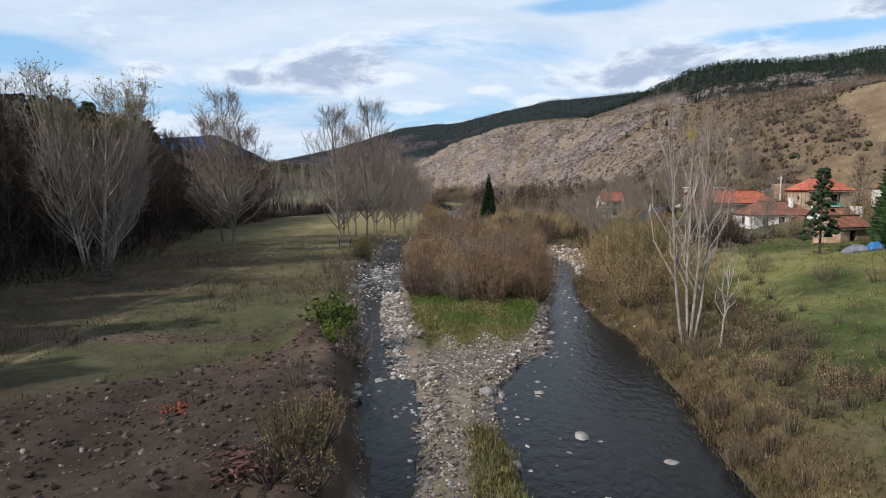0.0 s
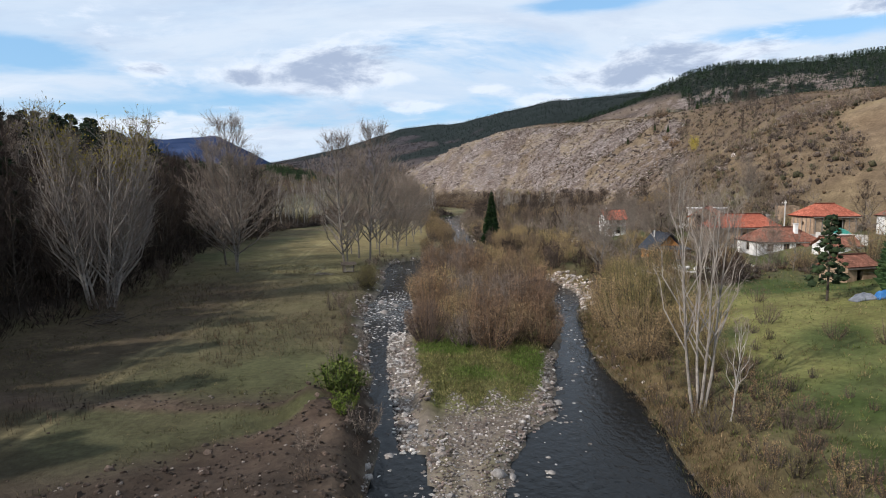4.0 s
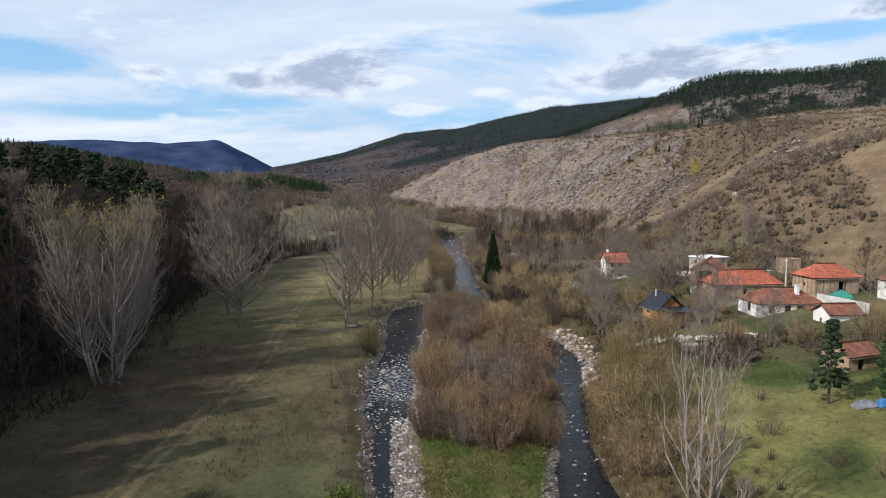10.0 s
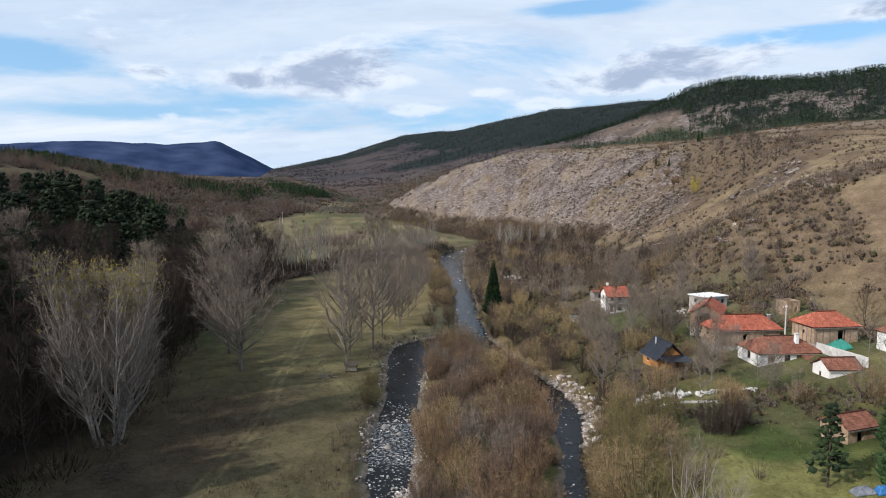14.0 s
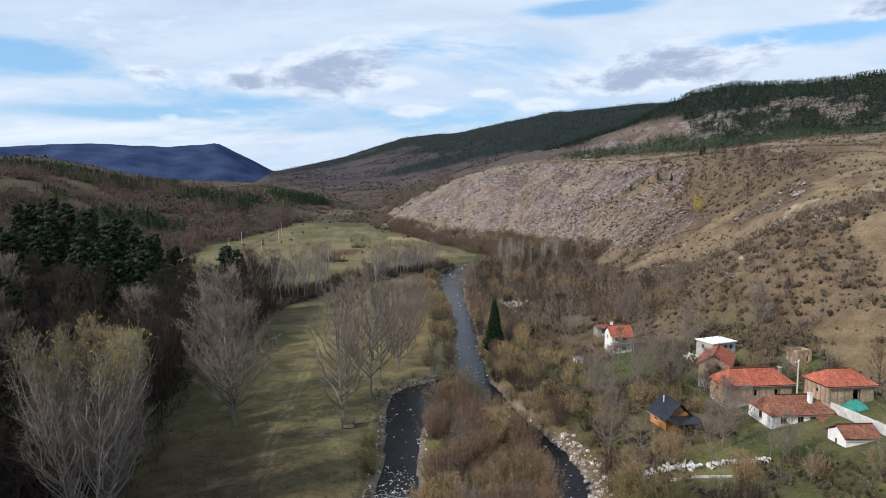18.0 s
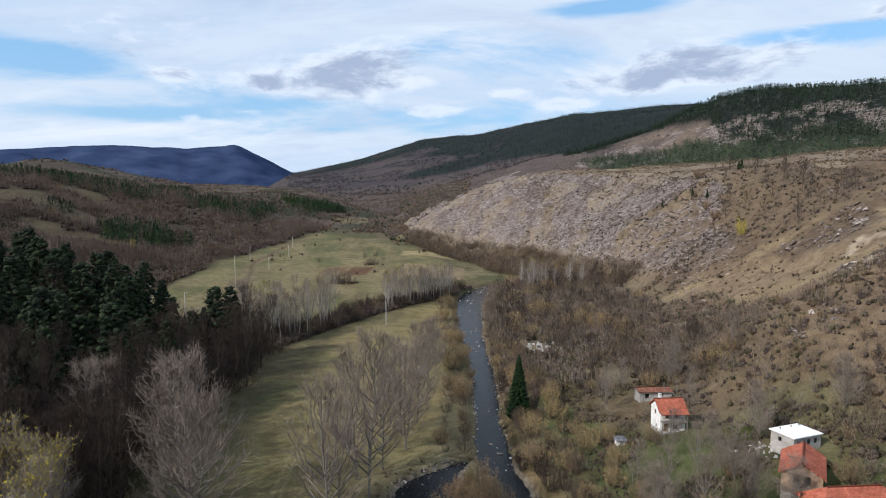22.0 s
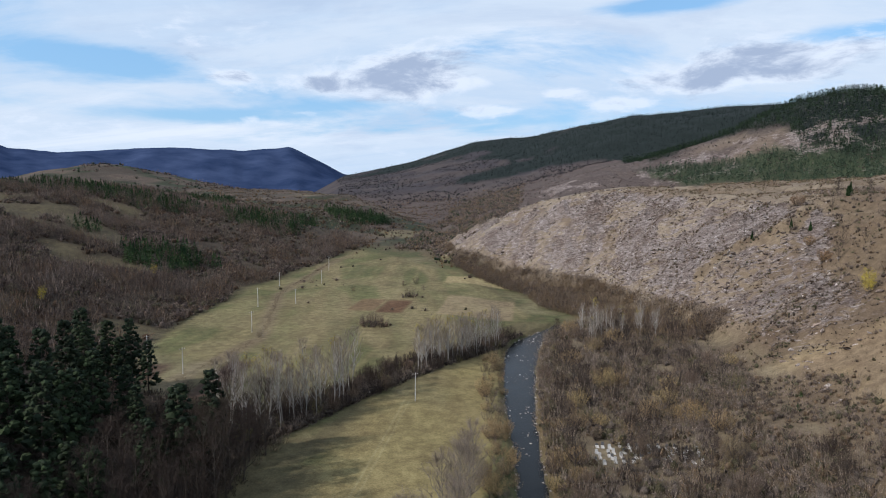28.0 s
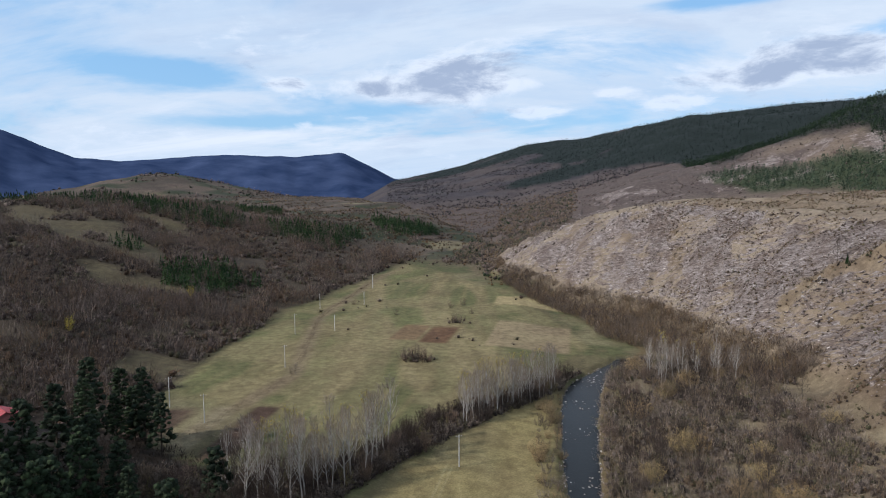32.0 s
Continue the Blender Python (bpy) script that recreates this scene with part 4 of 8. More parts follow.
def tree_meshes(seed, tall, spread, stems=1, limbs=16, bark=None, twig=None, tops=None, upright=0.6, twig_w=0.022, low=0.25, sub=7, fine=7, fan=0.13, foot=0.35, limb_r=0.019):
    """Bare broadleaf tree: trunk with limbs, and a crown of twigs; tops: leaves left at the crown's top."""
    rng = np.random.default_rng(seed)
    wood, crown, leaves = Pile(), Pile(), Pile()
    for s in range(stems):
        an = rng.uniform(0, 6.28)
        lean = np.array([np.cos(an), np.sin(an), 0]) * (0.05 + fan * (stems > 1) * rng.uniform(0.4, 1.3) + rng.uniform(0, 0.04))
        h = tall * (1 if s == 0 else rng.uniform(0.75, 0.97))
        p = np.array([np.cos(an), np.sin(an), 0]) * foot * rng.uniform(0.5, 1.2) * (stems > 1)
        p[2] = -0.3
        r = tall * 0.0085 / (1 + 0.25 * (stems > 1))
        pts, n = [p], 9
        for i in range(n):
            d = unit(np.array([0, 0, 1.0]) + lean * (1 - 0.5 * i / n) + rng.normal(0, 0.045, 3))
            pts.append(pts[-1] + d * h / n)
        for i in range(n):
            wood.stick(pts[i], pts[i + 1], r * (1 - i / n) ** 0.8 + 0.012, r * (1 - (i + 1) / n) ** 0.8 + 0.012, 7 if i < 4 else 5)
        for k in range(limbs):
            f = low + (0.93 - low) * ((k + rng.uniform(0, 1)) / limbs) ** 1.1
            c = min(int(f * n), n - 1)
            q = pts[c] + (pts[c + 1] - pts[c]) * (f * n - c)
            az = k * 2.4 + rng.uniform(-0.5, 0.5)
            ft = min(1.0, f + rng.uniform(0.10, 0.22) + 0.12 * upright)
            reach = spread * math.sin(math.pi * min(max((ft - low * 0.6) / (1.06 - low * 0.6), 0.05), 0.97)) ** 0.65 * rng.uniform(0.7, 1.05)
            top = pts[min(int(ft * n), n)]
            tip = np.array([top[0] + np.cos(az) * reach, top[1] + np.sin(az) * reach, h * ft])
            ln = np.linalg.norm(tip - q)
            lr = r * (1 - f) * 0.55 + limb_r
            mid = q + (tip - q) * 0.45 + np.array([np.cos(az), np.sin(az), 0]) * 0.08 * ln
            track = [q, mid, q + (tip - q) * 0.75 + rng.normal(0, 0.03, 3) * ln, tip]
            for j in range(3):
                a, b = track[j], track[j + 1]
                d = unit(b - a)
                wood.stick(a, b, lr * (1 - j / 3.3), lr * (1 - (j + 1) / 3.3) + 0.004, 4 if j == 0 else 3)
                for q2 in range(sub if j else sub // 2):
                    o = a + (b - a) * rng.uniform(0.1, 1)
                    d2 = unit(d * 0.8 + rng.normal(0, 0.5, 3) + np.array([0, 0, 0.3 * upright]))
                    l2 = tall * rng.uniform(0.05, 0.115)
                    crown.blade(o, d2 * l2, twig_w * 1.1, unit(rng.normal(0, 1, 3)))
                    for w in range(fine):
                        o3 = o + d2 * l2 * rng.uniform(0.1, 0.95)
                        d3 = unit(d2 + rng.normal(0, 0.55, 3) + np.array([0, 0, 0.25 * upright]))
                        l3 = tall * rng.uniform(0.025, 0.06)
                        crown.blade(o3, d3 * l3, twig_w * 0.62, unit(rng.normal(0, 1, 3)))
                        if tops and ft > 0.9 and rng.uniform() < tops:
                            leaves.add(o3 + d3 * l3 * 0.6 + rng.normal(0, 0.10, (3, 3)), np.array([(0, 1, 2)]))
    return wood, crown, leaves


def part(name, me, material, parent, label=""):
    """One mesh object under a thing or a part; me: a mesh, a bmesh or a Pile."""
    if isinstance(me, Pile):
        me = me.mesh(name, material)
    elif isinstance(me, bmesh.types.BMesh):
        bm, me = me, bpy.data.meshes.new(name)
        bm.to_mesh(me)
        bm.free()
        me.materials.append(material)
    ob = new(name, me)
    ob.parent = parent
    if label:
        ob["label"] = label
    return ob


PARKED = pose(0, -140, -60)


def tree_kind(name, label, group, seed, *args, bark=M_BARK, twig=M_TWIG, leaf=None, **kw):
    wood, crown, leaves = tree_meshes(seed, *args, **kw)
    root = tagged(new(name), label, "tree", group)
    part("trunk", wood, bark, root)
    part("crown", crown, twig, root)
    if leaves.n:
        part("foliage", leaves, leaf or M_YELLOW, root, "sparse yellow autumn leaves at the top")
    return root


def lump():
    """Corners and triangles of a coarse ball."""
    bm = bmesh.new()
    bmesh.ops.create_icosphere(bm, subdivisions=1, radius=1.0)
    v = np.array([q.co[:] for q in bm.verts])
    f = np.array([[q.index for q in p.verts] for p in bm.faces])
    bm.free()
    keep = (v[f][:, :, 2] > -0.6).any(1)
    return v, f[keep]


LUMP = lump()


def shrub_kind(name, label, group, seed, tall, wide, material, stems=26, twigs=20, w=0.035, leaf=None, leaf_n=0, cat="shrub", loose=0.62, low=0.12):
    """Many stems that fan out of one base, feathered with fine twigs."""
    rng = np.random.default_rng(seed)
    wood, crown, leaves = Pile(), Pile(), Pile()
    for s in range(stems):
        az, out = rng.uniform(0, 6.28), np.sqrt(rng.uniform(0.0, 1)) * wide * 0.5
        foot = np.array([np.cos(az), np.sin(az), 0]) * out * 0.35
        foot[2] = -0.15
        h = tall * (1 - 0.42 * (out / (wide * 0.5)) ** 2) * rng.uniform(0.75, 1.05)
        tip = np.array([np.cos(az) * out, np.sin(az) * out, h])
        mid = foot + (tip - foot) * 0.5 + np.array([np.cos(az), np.sin(az), 0]) * 0.12 * out
        wood.stick(foot, mid, 0.035, 0.022, 3)
        wood.stick(mid, tip, 0.022, 0.008, 3)
        for k in range(twigs):
            f = rng.uniform(low, 1)
            o = foot + (mid - foot) * f * 2 if f < 0.5 else mid + (tip - mid) * (f - 0.5) * 2
            d = unit(unit(tip - foot) * 0.6 + rng.normal(0, loose, 3) + np.array([0, 0, 0.62 - loose])) * tall * rng.uniform(0.07, 0.18)
            crown.blade(o, d, w * rng.uniform(0.6, 1.3), unit(rng.normal(0, 1, 3)))
        for k in range(leaf_n):
            f = rng.uniform(0.3, 1.05)
            g = foot + (tip - foot) * f + rng.normal(0, 0.16 * tall * 0.3, 3)
            leaves.add(g + rng.normal(0, 0.09, (3, 3)), np.array([(0, 1, 2)]))
    root = tagged(new(name), label, cat, group)
    tagged(part("stem_base", wood, M_DARK_BARK, root), kind="stuff")
    part("crown", crown, material, root)
    if leaves.n:
        part("foliage", leaves, leaf, root)
    return root


def spruce_kind(name, label, group, seed, tall, wide, material=M_SPRUCE, whorls=26, arms=11):
    rng = np.random.default_rng(seed)
    wood, crown = Pile(), Pile()
    wood.stick((0, 0, -0.3), (0, 0, tall * 0.98), tall * 0.014, 0.02, 6)
    for i in range(whorls):
        f = (i + 0.5) / whorls
        z = tall * (0.05 + 0.95 * f)
        for k in range(arms):
            az = k * 6.283 / arms + i * 1.1 + rng.uniform(-0.25, 0.25)
            ln = wide * 0.5 * (1.02 - f) ** 0.85 * rng.uniform(0.75, 1.1) + 0.15
            out = np.array([np.cos(az), np.sin(az), 0])
            side = np.array([-np.sin(az), np.cos(az), 0])
            a = np.array([0, 0, z])
            mid = a + out * ln * 0.6 + np.array([0, 0, -0.12 * ln])
            tip = a + out * ln + np.array([0, 0, 0.02 * ln - 0.1])
            w = 0.13 * ln + 0.06
            crown.add(np.array([a, mid - side * w, tip, mid + side * w, mid - np.array([0, 0, 0.25 * ln + 0.15])]),
                      np.array([(0, 1, 2), (0, 2, 3), (1, 4, 2), (3, 2, 4)]))
            for q in range(9):
                o = a + (tip - a) * rng.uniform(0.2, 0.98)
                crown.blade(o, side * rng.choice((-1, 1)) * w * rng.uniform(1, 1.7) + np.array([0, 0, -0.2 * w]) + out * w * 0.7, 0.09, out)
    root = tagged(new(name), label, "tree", group)
    part("trunk", wood, M_DARK_BARK, root)
    part("crown", crown, material, root)
    return root


def pine_kind(name, label, group, seed, tall, wide, material=M_PINE, tufts=46, blades=16, needle=0.14):
    rng = np.random.default_rng(seed)
    wood, crown = Pile(), Pile()
    lean = rng.normal(0, 0.03, 2)
    top = np.array([lean[0] * tall, lean[1] * tall, tall * 0.96])
    wood.stick((0, 0, -0.3), top * 0.5, tall * 0.015, tall * 0.011, 6)
    wood.stick(top * 0.5, top, tall * 0.011, 0.03, 5)
    bv, bf = LUMP
    for i in range(tufts):
        f = 0.2 + 0.8 * ((i + rng.uniform(0, 1)) / tufts) ** 0.9
        az = i * 2.4 + rng.uniform(-0.4, 0.4)
        r = wide * 0.5 * max(1.04 - f, 0.02) ** 0.5 * np.sqrt(rng.uniform(0.1, 1))
        c = top * f + np.array([np.cos(az) * r, np.sin(az) * r, rng.uniform(-0.2, 0.3)])
        wood.stick(top * f * 0.97, c, 0.05, 0.02, 3)
        size = wide * rng.uniform(0.09, 0.17) * (1.15 - 0.4 * f)
        crown.add(c + bv * rng.uniform(0.6, 1.15, (len(bv), 1)) * np.array((0.8, 0.8, 0.66)) * size, bf)
        for b in range(blades):
            d = unit(rng.normal(0, 1, 3) + np.array([0, 0, 0.3]))
            crown.blade(c + d * np.array((0.6, 0.6, 0.35)) * size, d * np.array((0.75, 0.75, 0.6)) * size, size * needle, unit(rng.normal(0, 1, 3)))
    root = tagged(new(name), label, "tree", group)
    part("trunk", wood, M_DARK_BARK, root)
    part("crown", crown, material, root)
    return root


def stand(kinds, places, rng, size=(0.8, 1.2), name="", label="", group=""):
    """Copies of the kinds at the places, each turned and scaled its own way."""
    places = np.asarray(places, float)
    zs = heights(places[:, 0], places[:, 1])
    for i, (p, z) in enumerate(zip(places, zs)):
        k = kinds[rng.integers(len(kinds))]
        ob = copy_thing(k, pose(p[0], p[1], z, 0, 0, rng.uniform(0, 360)))
        if name:
            ob.name = name
            tagged(ob, label, "", group)
        s = rng.uniform(*size) * (p[2] if len(p) > 2 else 1.0)
        ob.scale = (s * rng.uniform(0.9, 1.1), s * rng.uniform(0.9, 1.1), s)


def drop_kinds(*kinds):
    """Take the patterns away once their copies stand."""
    for k in kinds:
        for o in (*k.children_recursive, k):
            bpy.data.objects.remove(o)


def scatter(rng, n, box, keep):
    """Random places in a box of the plan where keep(x, y, masks, z) allows it."""
    x, y = rng.uniform(box[0], box[1], n), rng.uniform(box[2], box[3], n)
    z, m = land(x, y)
    ok = keep(x, y, m, z)
    return np.stack([x[ok], y[ok]], 1)


def clump_stuff(name, label, category, places, tones, size, rng, blades=26, flat=1.0, upright=0.6, width=0.16, cone=False, dome=0.0):
    """Many small clumps of blades as one object; size: low and high radius in metres."""
    n = len(places)
    if not n:
        return None
    z = heights(places[:, 0], places[:, 1])
    s = size[0] + (size[1] - size[0]) * rng.uniform(0, 1, n) ** (1.7 if dome else 1.0)
    base = np.stack([places[:, 0], places[:, 1], z], 1)
    k = blades
    d = rng.normal(0, 1, (n, k, 3))
    d /= np.linalg.norm(d, axis=2, keepdims=True)
    rad = rng.uniform(0.25, 1, (n, k, 1)) ** 0.5
    if cone:
        hgt = rng.uniform(0.02, 1, (n, k, 1))
        o = np.concatenate([d[..., :2] * (1 - hgt) * 0.42, hgt * 2.3], 2)
        way = np.concatenate([d[..., :2] * (0.5 - 0.3 * hgt), -0.28 + 0.5 * hgt], 2)
        way = np.where(hgt > 0.9, np.array((0, 0, 0.5)), way)
    else:
        o = d * rad * np.array((1, 1, 0.75 * flat))
        o[..., 2] = np.abs(o[..., 2] + 0.25 * flat)
        way = d * np.array((1, 1, 0.7)) * (1 - upright * 0.5) + np.array((0, 0, upright))
        way = way * 0.55
    side = np.cross(way, rng.normal(0, 1, (n, k, 3)))
    side /= np.maximum(np.linalg.norm(side, axis=2, keepdims=True), 1e-6)
    if dome:
        # short twigs all over the outside of the bush
        nrm = d * np.array((1, 1, 0.55)) + np.array((0, 0, 0.4))
        nrm /= np.linalg.norm(nrm, axis=2, keepdims=True)
        o = nrm * rng.uniform(0.2, 1.0, (n, k, 1)) * rng.uniform(0.7, 1.25, (n, 1, 3))
        way = nrm * rng.uniform(0.08, 0.34, (n, k, 1)) + np.array((0, 0, 0.09)) + rng.normal(0, 0.11, (n, k, 3))
        side = np.cross(way, rng.normal(0, 1, (n, k, 3)))
        side /= np.maximum(np.linalg.norm(side, axis=2, keepdims=True), 1e-6)
    sc = s[:, None, None]
    a = base[:, None] + o * sc
    w = width * sc * rng.uniform(0.6, 1.3, (n, k, 1))
    v = np.stack([a - side * w, a + side * w, a + way * sc], 2).reshape(-1, 3)
    f = np.arange(len(v)).reshape(-1, 3)
    tone = np.repeat(tones, 3 * k, axis=0)
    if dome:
        # inner lump in a darkened tone, standing in for shade within the bush
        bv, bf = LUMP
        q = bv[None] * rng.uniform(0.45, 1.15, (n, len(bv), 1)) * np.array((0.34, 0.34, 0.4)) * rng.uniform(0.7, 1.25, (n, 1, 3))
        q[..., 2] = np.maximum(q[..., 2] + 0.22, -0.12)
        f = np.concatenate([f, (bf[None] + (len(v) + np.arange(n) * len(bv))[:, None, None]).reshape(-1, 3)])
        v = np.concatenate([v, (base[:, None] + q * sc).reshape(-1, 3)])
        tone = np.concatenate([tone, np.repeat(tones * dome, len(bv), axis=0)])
    me = mesh_from(name, v, f, bool(dome))
    set_tone(me, tone)
    me.materials.append(M_FAR)
    return tagged(new(name, me), label, category, kind="stuff")


def tones_of(rng, n, colours, weights=None, jitter=0.22):
    colours = np.array(colours)
    c = colours[rng.choice(len(colours), n, p=weights)]
    return c * rng.uniform(1 - jitter, 1 + jitter, (n, 1))


# ---------------------------------------------------------------- buildings
def block(bm, x0, x1, y0, y1, z0, z1):
    v = [bm.verts.new(p) for p in ((x0, y0, z0), (x1, y0, z0), (x1, y1, z0), (x0, y1, z0), (x0, y0, z1), (x1, y0, z1), (x1, y1, z1), (x0, y1, z1))]
    for f in ((3, 2, 1, 0), (4, 5, 6, 7), (0, 1, 5, 4), (1, 2, 6, 5), (2, 3, 7, 6), (3, 0, 4, 7)):
        bm.faces.new([v[i] for i in f])


def box_part(name, dims, material, parent, label="", bevel=0.0, turn=None):
    bm = bmesh.new()
    block(bm, *dims)
    if bevel:
        bmesh.ops.bevel(bm, geom=bm.edges[:], offset=bevel, segments=1, affect="EDGES")
    if turn is not None:
        bmesh.ops.transform(bm, matrix=turn, verts=bm.verts[:])
    return part(name, bm, material, parent, label)


def wall_mesh(length, height, holes, thick, peak=0.0):
    """A wall in the plane y = 0 .. thick with holes (u, z, w, h) through it; peak: height of a gable over it."""
    bm = bmesh.new()
    us = sorted({0.0, length, *(u for u, z, w, h in holes), *(u + w for u, z, w, h in holes)})
    zs = sorted({0.0, height, *(z for u, z, w, h in holes), *(z + h for u, z, w, h in holes)})
    solid = {}
    for i in range(len(us) - 1):
        for j in range(len(zs) - 1):
            cu, cz = (us[i] + us[i + 1]) / 2, (zs[j] + zs[j + 1]) / 2
            solid[i, j] = not any(u < cu < u + w and z < cz < z + h for u, z, w, h in holes)

    def quad(*p):
        bm.faces.new([bm.verts.new(q) for q in p])

    for (i, j), s in solid.items():
        if not s:
            continue
        a, b, c, d = us[i], us[i + 1], zs[j], zs[j + 1]
        quad((a, 0, c), (b, 0, c), (b, 0, d), (a, 0, d))
        quad((b, thick, c), (a, thick, c), (a, thick, d), (b, thick, d))
        if not solid.get((i - 1, j), False):
            quad((a, thick, c), (a, 0, c), (a, 0, d), (a, thick, d))
        if not solid.get((i + 1, j), False):
            quad((b, 0, c), (b, thick, c), (b, thick, d), (b, 0, d))
        if not solid.get((i, j - 1), False):
            quad((a, thick, c), (b, thick, c), (b, 0, c), (a, 0, c))
        if not solid.get((i, j + 1), False):
            quad((a, 0, d), (b, 0, d), (b, thick, d), (a, thick, d))
    if peak:
        p = [(0, 0, height), (length, 0, height), (length / 2, 0, height + peak)]
        f = [bm.verts.new(q) for q in p]
        g = [bm.verts.new((q[0], thick, q[2])) for q in p]
        bm.faces.new(f)
        bm.faces.new(g[::-1])
        for i in range(3):
            j = (i + 1) % 3
            bm.faces.new((f[j], f[i], g[i], g[j]))
    bmesh.ops.remove_doubles(bm, verts=bm.verts[:], dist=1e-4)
    return bm


def roof_plane(points, thick, material, parent, name="roof_slope", ribs=0.0):
    """A sloping slab of roof with its tiles laid along the eave (first two points)."""
    p = [Vector(q) for q in points]
    n = (p[1] - p[0]).cross(p[2] - p[0]).normalized()
    if n.z < 0:
        p, n = p[::-1], -n
    e = (p[1] - p[0]).normalized()
    e = Vector((e.x, e.y, 0)).normalized() if abs(e.z) < 0.2 else Vector((0, 0, 1)).cross(n).normalized()
    s = n.cross(e)
    bm = bmesh.new()
    uv = bm.loops.layers.uv.new("UVMap")
    top, low = [bm.verts.new(q) for q in p], [bm.verts.new(q - n * thick) for q in p]
    bm.faces.new(top)
    bm.faces.new(low[::-1])
    for i in range(len(p)):
        j = (i + 1) % len(p)
        bm.faces.new((top[i], low[i], low[j], top[j]))
    for f in bm.faces:
        for lp in f.loops:
            d = lp.vert.co - p[0]
            lp[uv].uv = (d.dot(e), d.dot(s))
    return part(name, bm, material, parent)


def window_part(root, m, w, h, frame_m, cross=True, thick=0.3, sill=True):
    """A window set in an opening: casing, glazing bars and pane. m: from the opening's lower left corner."""
    bm = bmesh.new()
    t = 0.07
    block(bm, 0, t, 0.05, 0.13, 0, h)
    block(bm, w - t, w, 0.05, 0.13, 0, h)
    block(bm, t, w - t, 0.05, 0.13, 0, t)
    block(bm, t, w - t, 0.05, 0.13, h - t, h)
    if cross:
        block(bm, w / 2 - 0.03, w / 2 + 0.03, 0.055, 0.125, t, h - t)
        block(bm, t, w / 2 - 0.03, 0.06, 0.12, h * 0.64, h * 0.64 + 0.05)
        block(bm, w / 2 + 0.03, w - t, 0.06, 0.12, h * 0.64, h * 0.64 + 0.05)
    bmesh.ops.transform(bm, matrix=m, verts=bm.verts[:])
    win = part("window", bm, frame_m, root)
    pane = bmesh.new()
    block(pane, t * 0.6, w - t * 0.6, 0.10, 0.115, t * 0.6, h - t * 0.6)
    bmesh.ops.transform(pane, matrix=m, verts=pane.verts[:])
    part("pane", pane, M_GLASS, win)
    if sill:
        sl = bmesh.new()
        block(sl, -0.08, w + 0.08, -0.08, 0.05, -0.07, -0.005)
        bmesh.ops.transform(sl, matrix=m, verts=sl.verts[:])
        part("sill", sl, M_CONCRETE, win)
    return win


